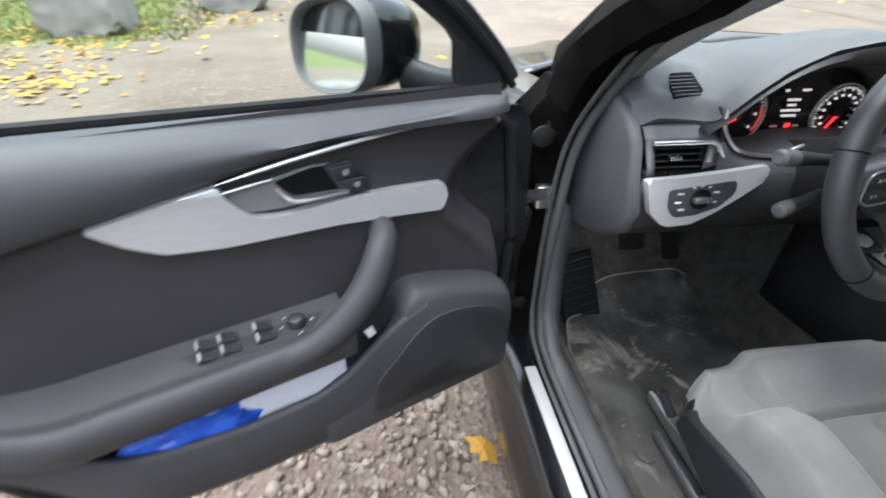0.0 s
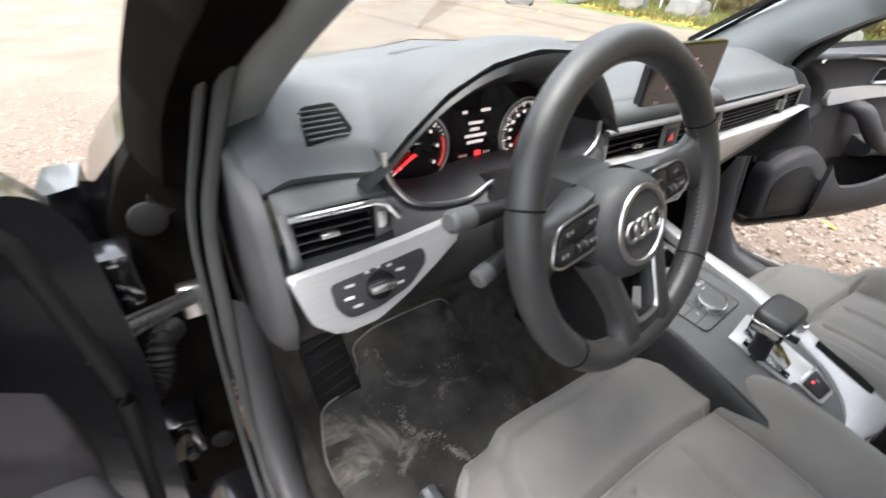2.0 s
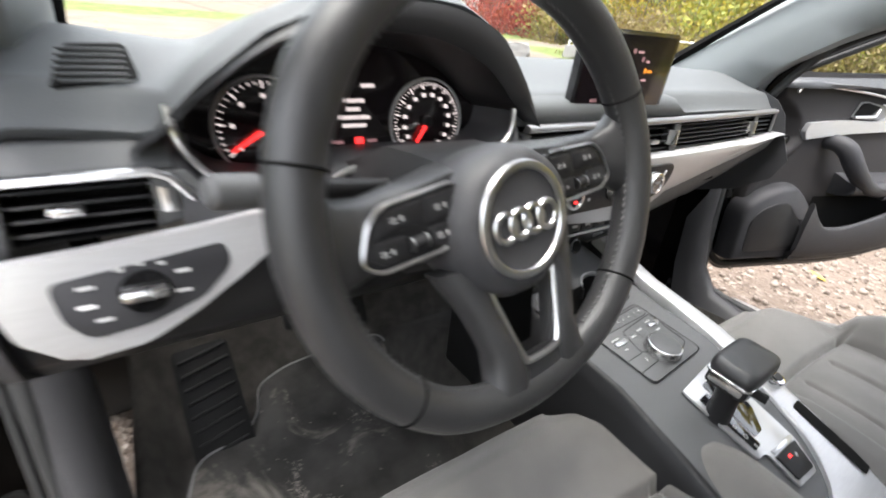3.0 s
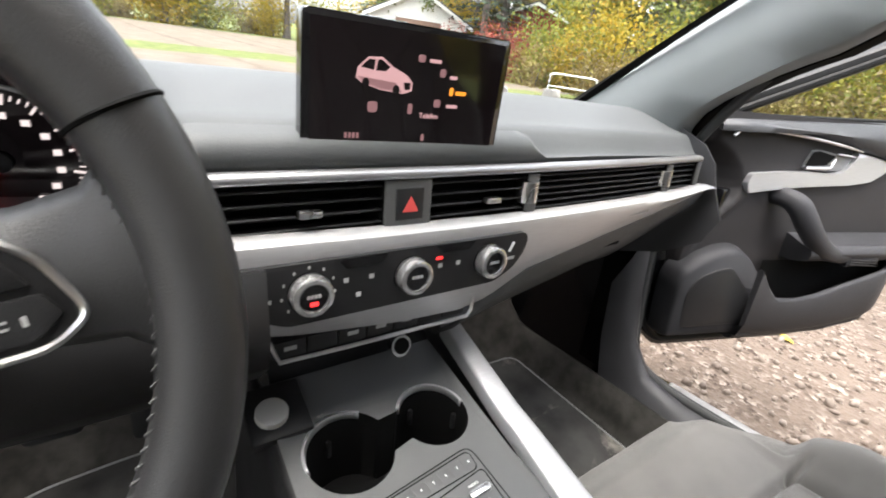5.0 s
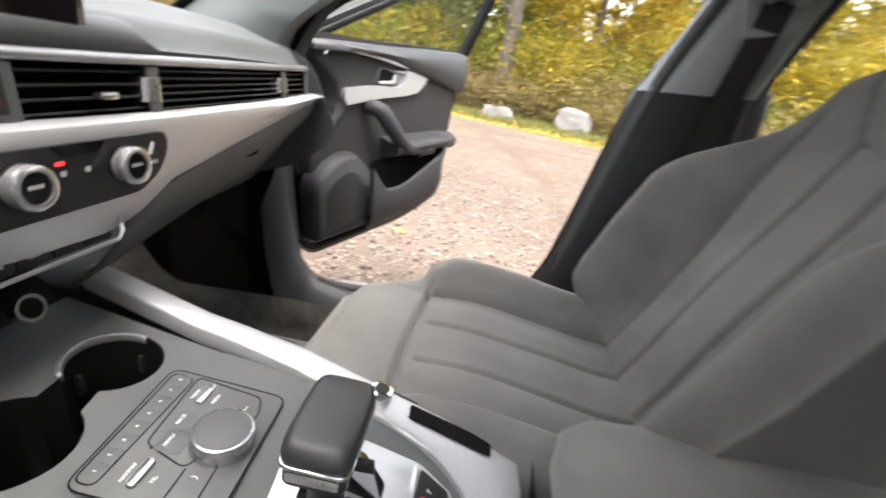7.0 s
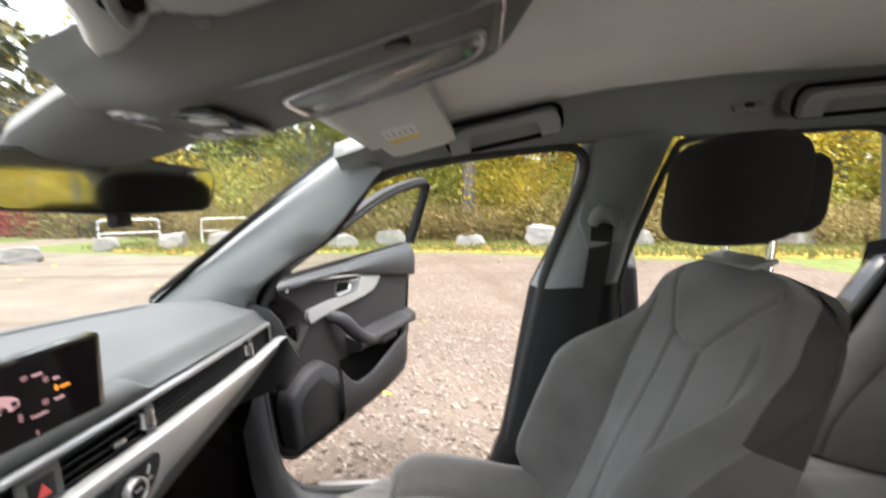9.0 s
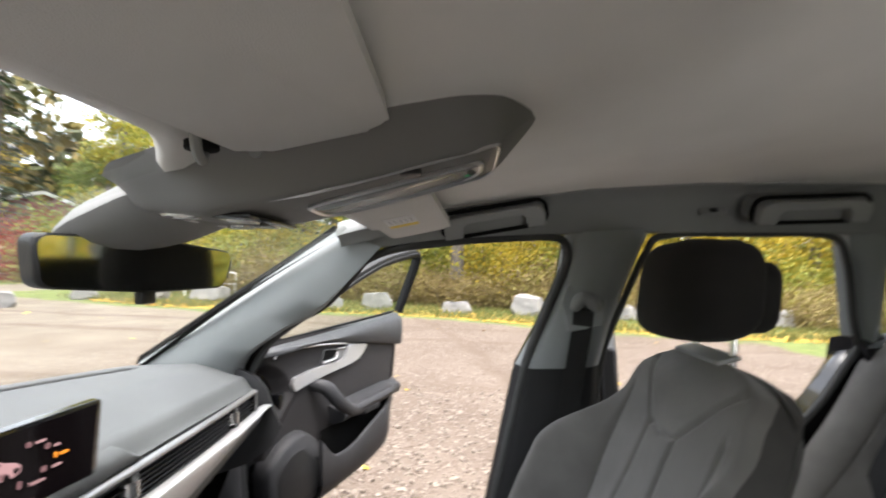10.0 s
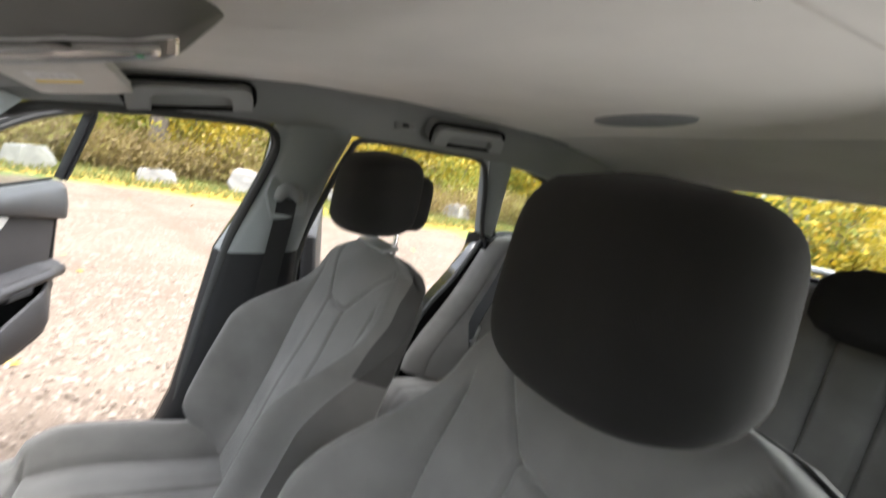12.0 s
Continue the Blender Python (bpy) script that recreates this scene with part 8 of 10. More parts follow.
        # two rows of rocker switches with bright tips
        for u in (0.462, 0.436, 0.394):
            for w in (0.0165, 0.0325):
                b = bm_new()
                rk = [(-0.0105, 0.001), (-0.008, 0.0050), (0.001, 0.0062), (0.0095, 0.0095), (0.0120, 0.0090), (0.0125, 0.001)]
                add_loft(b, [[A(u + du, w - 0.0064, h) for du, h in rk], [A(u + du, w - 0.0058, h + 0.0005) for du, h in rk], [A(u + du, w + 0.0058, h + 0.0005) for du, h in rk], [A(u + du, w + 0.0064, h) for du, h in rk]])
                part("window_switch", b, HARD, sp, "window switch", angle=30)
                b = bm_new()
                add_loft(b, [[A(u + du, w - 0.0052, h) for du, h in ((0.0060, 0.0084), (0.0122, 0.0104), (0.0134, 0.0060), (0.0120, 0.0060))], [A(u + du, w + 0.0052, h) for du, h in ((0.0060, 0.0084), (0.0122, 0.0104), (0.0134, 0.0060), (0.0120, 0.0060))]])
                part("switch_edge", b, SILVER, sp, "bright switch edge")
        b = bm_new()
        add_cyl(b, A(0.355, 0.026, 0.001), (0, 0, 1), 0.0125, 0.010, n=26, r2=0.0115, bevel=0.0015)
        kn = part("mirror_knob", b, HARD, sp, "round mirror knob")
        b = bm_new()
        add_cyl(b, A(0.355, 0.026, 0.0106), (0, 0, 1), 0.0085, 0.0012, n=22, bevel=0.0004)
        part("knob_top", b, SATIN, sp, "bright top of the mirror knob")
        for du, dw in ((0.019, 0.0), (-0.019, 0.002), (0.0, 0.0165), (0.012, -0.013)):
            b = bm_new()
            add_box(b, A(0.355 + du, 0.026 + dw, 0.003), (0.006, 0.0012, 0.0006), rot=(0, 0, 30))
            part("knob_mark", b, GREYPRINT, sp)

    # map pocket, speaker pod
    ZP = [(0.17, 0.742), (0.225, 0.718), (0.265, 0.690), (0.305, 0.660), (0.350, 0.641), (0.448, 0.640), (0.537, 0.654), (0.60, 0.672), (0.70, 0.705)]
    if s > 0:
        ZP = [(0.17, 0.700), (0.205, 0.655), (0.24, 0.626), (0.30, 0.623), (0.36, 0.632), (0.45, 0.660), (0.577, 0.698), (0.70, 0.722)]
    b = bm_new()
    rings = []
    for i in range(36):
        u = 0.17 + 0.53 * i / 35
        zt = lerp_table(ZP, u)
        e = step(0.71, 0.55, u)
        wo = 0.016 + (0.042 if s < 0 else 0.056) * e
        zb = lerp_table([(0.17, 0.502), (0.45, 0.508), (0.58, 0.53), (0.64, 0.575), (0.70, 0.66)], u)
        zb = min(zb, zt - 0.012)
        rings.append([D(u, -0.01, zb), D(u, wo * 0.6, zb + 0.006), D(u, wo * 0.95, zb + (zt - zb) * 0.3), D(u, wo, zt - 0.008), D(u, wo - 0.003, zt - 0.001), D(u, wo - 0.010, zt), D(u, wo - 0.016, zt - 0.006), D(u, wo - 0.016, zb + 0.02), D(u, -0.005, zb + 0.012)])
    add_loft(b, rings)
    part("map_pocket", b, TRIM, door, "dark grey map pocket", angle=60)
    # flat black sheet put in as the shade inside the pocket
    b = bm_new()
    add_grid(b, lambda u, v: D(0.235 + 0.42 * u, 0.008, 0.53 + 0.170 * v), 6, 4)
    part("pocket_shade", b, BLACK, door)
    pod = [(0.0, 0.515), (-0.006, 0.66), (0.004, 0.704), (0.06, 0.728), (0.13, 0.750), (0.185, 0.760), (0.208, 0.745), (0.216, 0.722), (0.240, 0.690), (0.285, 0.660), (0.330, 0.642), (0.36, 0.62), (0.36, 0.515)]
    if s > 0:
        pod = [(-0.02, 0.515), (-0.028, 0.66), (-0.016, 0.69), (0.03, 0.720), (0.08, 0.740), (0.13, 0.743), (0.17, 0.715), (0.21, 0.67), (0.25, 0.63), (0.30, 0.60), (0.33, 0.575), (0.33, 0.515)]
    b = bm_new()
    o = round_outline(pod, 0.014)
    fl = 0.0 if s < 0 else 0.014
    add_loft(b, [[D(u, -0.02, z) for u, z in o], [D(u, 0.030 - fl, z) for u, z in o], [D(0.15 + (u - 0.15) * 0.985, 0.046 - fl, 0.61 + (z - 0.61) * 0.95) for u, z in o], [D(0.15 + (u - 0.15) * 0.95, 0.056 - fl, 0.61 + (z - 0.61) * 0.87) for u, z in o]])
    part("speaker_pod", b, TRIM, door, "dark grey speaker pod", angle=70)
    b = bm_new()
    gr = round_outline([(0.020, 0.548), (0.014, 0.655), (0.045, 0.682), (0.10, 0.703), (0.155, 0.708), (0.190, 0.690), (0.225, 0.655), (0.262, 0.620), (0.275, 0.555)] if s < 0 else [(0.010, 0.548), (0.004, 0.645), (0.03, 0.676), (0.08, 0.694), (0.112, 0.694), (0.145, 0.664), (0.185, 0.622), (0.225, 0.585), (0.24, 0.552)], 0.016)
    add_loft(b, [[D(u, 0.050 - fl, z) for u, z in gr], [D(u, 0.0585 - fl, z) for u, z in gr], [D(0.13 + (u - 0.13) * 0.96, 0.0605 - fl, 0.61 + (z - 0.61) * 0.95) for u, z in gr]])
    part("speaker_grille", b, HARD, door, "black speaker grille", angle=50)
    b = bm_new()
    add_tube(b, [D(u, 0.0575 - fl, z) for u, z in gr], 0.0014, n=6, closed=True)
    part("grille_groove", b, VINYL, door)
    if s < 0:
        b = bm_new()
        o = round_outline([(0.214, 0.722), (0.222, 0.757), (0.240, 0.766), (0.266, 0.760), (0.288, 0.712), (0.290, 0.655), (0.240, 0.688)], 0.012)
        add_loft(b, [[D(u, 0.0, z) for u, z in o], [D(u, 0.034, z) for u, z in o]])
        bk = part("boot_switch_plate", b, HARD, door, "black boot switch plate", bevel=0.004)
        b = bm_new()
        add_box(b, D(0.258, 0.036, 0.706), (0.014, 0.006, 0.015), rot=(0, 20, 0), bevel=0.0012)
        part("boot_switch", b, WHITE, bk, "pale boot switch")
    else:
        b = bm_new()
        add_box(b, D(0.47, 0.058, 0.716), (0.105, 0.020, 0.022), rot=(0, -4, 0), bevel=0.006)
        part("armrest_grip", b, TRIM, door, "ribbed armrest grip")
        for i in range(3):
            b = bm_new()
            add_tube(b, [D(0.425, 0.069, 0.710 + 0.006 * i), D(0.515, 0.069, 0.705 + 0.006 * i)], 0.0015, n=6)
            part("grip_rib", b, HARD, door)

    # window frame, glass, mirror corner
    if s > 0:
        fr = [(0.025, 0.0, 1.020), (0.06, 0.004, 1.036), (0.17, 0.022, 1.085), (0.304, 0.048, 1.146), (0.45, 0.080, 1.215), (0.58, 0.100, 1.262), (0.72, 0.115, 1.292)]
    else:
        fr = [(-0.028, -0.002, 1.020), (0.0, 0.002, 1.052), (0.045, 0.008, 1.092), (0.095, 0.016, 1.130), (0.20, 0.036, 1.190), (0.34, 0.062, 1.240), (0.50, 0.088, 1.276), (0.70, 0.112, 1.298)]
    fr += [(0.82, 0.122, 1.306), (0.865, 0.120, 1.300), (0.876, 0.112, 1.275), (0.868, 0.07, 1.17), (0.856, 0.015, 1.04)]
    line = smooth_line([D(u, w - 0.045, z) for u, w, z in fr], 90)
    mid_u = Vector((0.42, 0, 1.10))
    b = bm_new()
    rings = []
    for i, p in enumerate(line):
        tan = (line[min(i + 1, 89)] - line[max(i - 1, 0)]).normalized()
        side = tan.cross(D(0, 1, 0))
        side = (side - side.dot(tan) * tan).normalized()
        if side.dot(mid_u - p) < 0:
            side = -side
        nrm = tan.cross(side).normalized()
        if nrm.dot(D(0, 1, 0)) < 0:
            nrm = -nrm
        hw = 0.021 if i < 60 else 0.017
        rings.append([p + side * a * hw + nrm * c for a, c in ((1.0, -0.012), (1.0, 0.006), (0.75, 0.014), (0.35, 0.015), (0.2, 0.010), (-0.1, 0.010), (-0.2, 0.017), (-0.7, 0.017), (-1.0, 0.008), (-1.0, -0.014))])
    add_loft(b, rings)
    part("window_frame", b, HARD, door, "black window frame with a stepped edge", angle=35)
    b = bm_new()
    add_tube(b, [p + D(0.0, 0.020, 0.0) - Vector((0, 0, 0.004)) for p in line], 0.0065, n=6)
    part("frame_seal", b, RUBBER, door)
    b = bm_new()
    bot = [D(0.03 + (0.84 - 0.03) * i / 40, -0.045, 1.01 + 0.03 * (i / 40)) for i in range(41)]
    top_ = smooth_line([D(u, w - 0.050, z) for u, w, z in fr], 41)
    add_loft(b, [bot, [p.lerp(q, 0.5) for p, q in zip(bot, top_)], top_], closed=False, cap=False)
    g = part("pane", b, PANE_GREEN, door, "clear side window")
    g.visible_shadow = False
    b = bm_new()
    sail = [(-0.02, 1.010), (0.063, 1.014), (0.065, 1.079), (0.085, 1.105), (0.045, 1.088), (0.0, 1.050)] if s < 0 else [(0.02, 1.012), (0.105, 1.016), (0.107, 1.045), (0.150, 1.075), (0.05, 1.035)]
    add_loft(b, [[D(u, w, z) for u, z in sail] for w in (-0.058, -0.026)])
    part("mirror_sail", b, HARD, door, "black mirror corner cover", bevel=0.005)

    # outside mirror, its glass facing back along the door
    C = D(0.196, -0.178, 1.066)
    back, across = D(-0.94, -0.34, 0).normalized(), D(0.34, -0.94, 0).normalized()
    up = Vector((0, 0, 1))

    def oval(f, depth, lean=0.0, n=44, hw=0.090, hh=0.067):
        pts = []
        for i in range(n):
            q = 2 * math.pi * i / n
            c_, s_ = math.cos(q), math.sin(q)
            x_ = math.copysign(abs(c_) ** 0.72, c_)
            z_ = math.copysign(abs(s_) ** 0.72, s_)
            pts.append(C + across * (hw * f * x_ + lean) + up * (hh * f * (z_ - 0.12 * x_)) + back * depth)
        return pts

    b = bm_new()
    add_loft(b, [oval(0.96, 0.006), oval(1.0, 0.012), oval(1.03, 0.040, -0.003), oval(0.98, 0.072, -0.008), oval(0.82, 0.100, -0.014), oval(0.50, 0.118, -0.020), oval(0.15, 0.124, -0.022)])
    mirror = part("outside_mirror", b, PAINT, door, "black outside mirror housing", angle=60)
    b = bm_new()
    add_loft(b, [oval(0.86, 0.008), oval(0.89, -0.006), oval(0.96, -0.009), oval(1.01, 0.0), oval(1.015, 0.016)], cap=False)
    part("mirror_rim", b, SOFT, mirror, "grey mirror rim", angle=60)
    b = bm_new()
    b.faces.new([b.verts.new(p) for p in [q + back * (0.004 + 0.12 * (q - C).z) for q in oval(0.875, 0.0)]])
    part("mirror_glass", b, MIRROR, mirror, "mirror glass", flat=True)
    b = bm_new()
    add_tube(b, [D(0.045, -0.05, 1.016), D(0.07, -0.085, 1.020), D(0.10, -0.13, 1.028)], [0.024, 0.022, 0.026], n=14, squash=0.7)
    part("mirror_foot", b, HARD, mirror)
    # outside pull
    b = bm_new()
    add_tube(b, smooth_line([D(0.60, -0.145, 0.935), D(0.62, -0.17, 0.938), D(0.70, -0.178, 0.945), D(0.78, -0.17, 0.950), D(0.80, -0.145, 0.952)], 20), 0.012, n=10)
    part("outer_handle", b, PAINT, door)
    return door


def door_axes(o, u, s):
    """Door axes in the car: u outward along the door, y to the back of its trim for the passenger's side."""
    u = Vector((u[0], u[1], 0)).normalized()
    y = Vector((-u.y, u.x, 0))
    m = Matrix((u, y, Vector((0, 0, 1)))).transposed().to_4x4()
    m.translation = Vector(o)
    return CAR @ m


door_l = build_door(-1, door_axes((-0.8956, 0.187, 0), (-0.91, -0.415), -1), "black driver's door wide open with dark trim")
door_r = build_door(1, door_axes((0.80, 0.289, 0), (0.938, -0.347), 1), "black passenger's door wide open with dark trim")

# things left in the driver's map pocket
LM = door_axes((-0.8956, 0.187, 0), (-0.91, -0.415), -1)
pap = thing("folded_paper", label="folded white paper standing in the door pocket", category="paper", m=LM @ Matrix.Translation((0.372, 0.034, 0.650)))
PAPER = material("white_paper", (0.50, 0.51, 0.56), 0.8, vary=0.06, scale=20)
o = [(-0.075, -0.05), (0.085, -0.05), (0.080, 0.030), (0.0, 0.034), (-0.072, 0.052)]
for k in range(3):
    bm = bm_new()
    add_loft(bm, [[Vector((x * (1 - 0.02 * k), -0.010 + 0.006 * k + 0.003 * math.sin(x * 40), z - 0.003 * k)) for x, z in o], [Vector((x * (1 - 0.02 * k), -0.007 + 0.006 * k + 0.003 * math.sin(x * 40), z - 0.003 * k)) for x, z in o]])
    part("sheet", bm, PAPER, pap)
bag = thing("blue_bag", label="crumpled blue plastic bag in the door pocket", category="plastic bag", m=LM @ Matrix.Translation((0.510, 0.034, 0.652)))
bm = bm_new()
bmesh.ops.create_icosphere(bm, subdivisions=4, radius=1.0)
for v in bm.verts:
    nn = v.co.normalized()
    f = 1.0 + 0.25 * noise.noise(nn * 3.1) + 0.18 * abs(noise.noise(nn * 7.3))
    v.co = Vector((nn.x * 0.080 * f, nn.y * 0.014 * f, nn.z * 0.036 * f - 0.006 + nn.x * 0.010))
part("bag", bm, material("blue_film", (0.008, 0.045, 0.30), 0.28, vary=0.3, scale=25, color2=(0.03, 0.10, 0.48)), bag, angle=30)

# ---------- the yard and what stands round it ----------
def simple(name, bm, mat, label, category, kind="", group="", angle=38, flat=False):
    bmesh.ops.recalc_face_normals(bm, faces=bm.faces)
    me = bpy.data.meshes.new(name)
    bm.to_mesh(me)
    bm.free()
    me.materials.append(mat)
    if not flat:
        me.shade_smooth()
        me.set_sharp_from_angle(angle=radians(angle))
    return tagged(new(name, me), label, category, group, kind)


def gravel_edge(y):
    """How far the gravel reaches to the car's right."""
    return 9.7 - 0.055 * abs(y) + 0.35 * math.sin(y * 0.6 + 1.0)


bm = bm_new()
xs = sorted({-600, -300, -120, -60, *[-30 + 2.0 * i for i in range(36)], *[-8 + 0.5 * i for i in range(52)], 60, 120, 300, 600})
ys = sorted({-600, -300, -120, -60, *[-26 + 2.0 * i for i in range(45)], *[-10 + 0.5 * i for i in range(60)], 120, 300, 600})
rows = [[bm.verts.new((x, y, 0.035 * noise.noise(Vector((x * 0.2, y * 0.2, 0))) * step(3, 8, math.hypot(x, y)))) for y in ys] for x in xs]
for i in range(len(xs) - 1):
    for j in range(len(ys) - 1):
        bm.faces.new((rows[i][j], rows[i + 1][j], rows[i + 1][j + 1], rows[i][j + 1]))


def ground_material():
    """Pinkish gravel with wheel ruts; past its edge grass and fallen leaves."""
    m = bpy.data.materials.new("gravel_and_grass")
    m.use_nodes = True
    n, l = m.node_tree.nodes, m.node_tree.links
    b = n["Principled BSDF"]
    co = n.new("ShaderNodeTexCoord")

    def noise_tex(scale, detail=4.0):
        t = n.new("ShaderNodeTexNoise")
        t.inputs["Scale"].default_value, t.inputs["Detail"].default_value = scale, detail
        l.new(co.outputs["Object"], t.inputs["Vector"])
        return t

    def ramp(src, stops):
        r = n.new("ShaderNodeValToRGB")
        while len(r.color_ramp.elements) < len(stops):
            r.color_ramp.elements.new(0.5)
        for e, (p, c) in zip(r.color_ramp.elements, stops):
            e.position, e.color = p, (*c, 1)
        l.new(src, r.inputs["Fac"])
        return r

    def mixc(fac, a, c):
        x = n.new("ShaderNodeMix")
        x.data_type = "RGBA"
        l.new(fac, x.inputs["Factor"]), l.new(a, x.inputs["A"]), l.new(c, x.inputs["B"])
        return x.outputs["Result"]

    vor = n.new("ShaderNodeTexVoronoi")
    vor.inputs["Scale"].default_value = 55
    l.new(co.outputs["Object"], vor.inputs["Vector"])
    sep = n.new("ShaderNodeSeparateColor")
    l.new(vor.outputs["Color"], sep.inputs["Color"])
    stones = ramp(sep.outputs[0], [(0.0, (0.042, 0.030, 0.023)), (0.3, (0.090, 0.068, 0.054)), (0.7, (0.135, 0.106, 0.085)), (1.0, (0.26, 0.222, 0.188))])
    broad = noise_tex(0.7, 6)
    sand = ramp(broad.outputs["Fac"], [(0.3, (0.083, 0.063, 0.049)), (0.7, (0.136, 0.108, 0.087))])
    grit = noise_tex(9.0, 6)
    gr = ramp(grit.outputs["Fac"], [(0.42, (0, 0, 0)), (0.6, (1, 1, 1))])
    gravel = mixc(gr.outputs[0], sand.outputs[0], stones.outputs[0])
    # the yard is packed, paler sand beside and before the car
    xyz = n.new("ShaderNodeSeparateXYZ")
    l.new(co.outputs["Object"], xyz.inputs[0])
    pale = None
    for axis, lo, hi in ((0, -1.7, -3.6), (1, 2.2, 5.0)):
        far_off = n.new("ShaderNodeMapRange")
        far_off.inputs["From Min"].default_value, far_off.inputs["From Max"].default_value = lo, hi
        far_off.inputs["To Max"].default_value = 0.85
        l.new(xyz.outputs[axis], far_off.inputs["Value"])
        if pale is None:
            pale = far_off.outputs[0]
        else:
            both = n.new("ShaderNodeMath")
            both.operation = "MAXIMUM"
            l.new(pale, both.inputs[0]), l.new(far_off.outputs[0], both.inputs[1])
            pale = both.outputs[0]
    packed = ramp(noise_tex(1.3, 7).outputs["Fac"], [(0.3, (0.125, 0.103, 0.081)), (0.7, (0.185, 0.158, 0.128))])
    gravel = mixc(pale, gravel, packed.outputs[0])
    # wheel tracks: two curved pairs pressed into the gravel

    def calc(op, a, c, d=None):
        x = n.new("ShaderNodeMath")
        x.operation = op
        for k, v in enumerate((a, c, d)):
            if v is None:
                continue
            if isinstance(v, (int, float)):
                x.inputs[k].default_value = v
            else:
                l.new(v, x.inputs[k])
        return x.outputs[0]

    wob = calc("MULTIPLY_ADD", noise_tex(0.9, 3).outputs["Fac"], 0.5, -0.25)
    px, py = calc("ADD", xyz.outputs[0], wob), calc("ADD", xyz.outputs[1], wob)
    dx = calc("SUBTRACT", px, 3.0)
    along = calc("SUBTRACT", py, calc("MULTIPLY_ADD", calc("MULTIPLY", dx, dx), 0.035, -0.88))
    across = calc("SUBTRACT", px, calc("MULTIPLY_ADD", py, -0.15, 7.3))
    track = None
    for src, off in ((along, 0.0), (along, 1.5), (across, 0.0), (across, 1.5), (across, -3.1)):
        band = n.new("ShaderNodeMapRange")
        band.inputs["From Min"].default_value, band.inputs["From Max"].default_value = 0.20, 0.05
        l.new(calc("ABSOLUTE", calc("SUBTRACT", src, off), None), band.inputs["Value"])
        track = band.outputs[0] if track is None else calc("MAXIMUM", track, band.outputs[0])
    rut = n.new("ShaderNodeRGB")
    rut.outputs[0].default_value = (0.088, 0.066, 0.050, 1)
    gravel = mixc(calc("MULTIPLY", track, calc("MULTIPLY", noise_tex(1.7, 5).outputs["Fac"], 1.1)), gravel, rut.outputs[0])
    gn = noise_tex(3.0, 8)
    grass = ramp(gn.outputs["Fac"], [(0.3, (0.070, 0.092, 0.028)), (0.55, (0.112, 0.138, 0.042)), (0.75, (0.185, 0.165, 0.058))])
    attr = n.new("ShaderNodeAttribute")
    attr.attribute_name = "grass"
    en = noise_tex(1.6, 6)
    add = n.new("ShaderNodeMath")
    add.operation = "MULTIPLY_ADD"
    l.new(en.outputs["Fac"], add.inputs[0])
    add.inputs[1].default_value = 0.9
    l.new(attr.outputs["Fac"], add.inputs[2])
    edge = n.new("ShaderNodeMapRange")
    edge.inputs["From Min"].default_value, edge.inputs["From Max"].default_value = 0.85, 1.05
    l.new(add.outputs[0], edge.inputs["Value"])
    l.new(mixc(edge.outputs[0], gravel, grass.outputs[0]), b.inputs["Base Color"])
    b.inputs["Roughness"].default_value = 0.95
    b.inputs["Specular IOR Level"].default_value = 0.2
    bump = n.new("ShaderNodeBump")
    bump.inputs["Strength"].default_value, bump.inputs["Distance"].default_value = 0.8, 0.012
    l.new(vor.outputs["Distance"], bump.inputs["Height"])
    bump2 = n.new("ShaderNodeBump")
    bump2.inputs["Strength"].default_value, bump2.inputs["Distance"].default_value = 0.5, 0.03
    l.new(grit.outputs["Fac"], bump2.inputs["Height"])
    l.new(bump.outputs[0], bump2.inputs["Normal"])
    l.new(bump2.outputs[0], b.inputs["Normal"])
    return m


ground = simple("ground", bm, ground_material(), "pinkish gravel yard edged by grass with fallen leaves", "ground", "structure")


def grass_amount(x, y):
    right = step(-0.5, 0.9, x - gravel_edge(y)) * step(13.0, 11.0, y)
    front = step(12.6, 13.6, y - 0.10 * x) * step(16.2, 15.2, y - 0.10 * x)
    back = step(-6.0, -7.5, y)
    left = step(-2.6, -4.2, x + 0.25 * (y - 5)) * step(4.0, 5.8, y) * 0.75
    wild = step(14.0, 15.5, x)
    deep = step(30, 32, y)
    return max(right, front, left, back, wild, deep)


lay = ground.data.attributes.new("grass", "FLOAT", "POINT")
for v, d in zip(ground.data.vertices, lay.data):
    d.value = grass_amount(v.co.x, v.co.y)


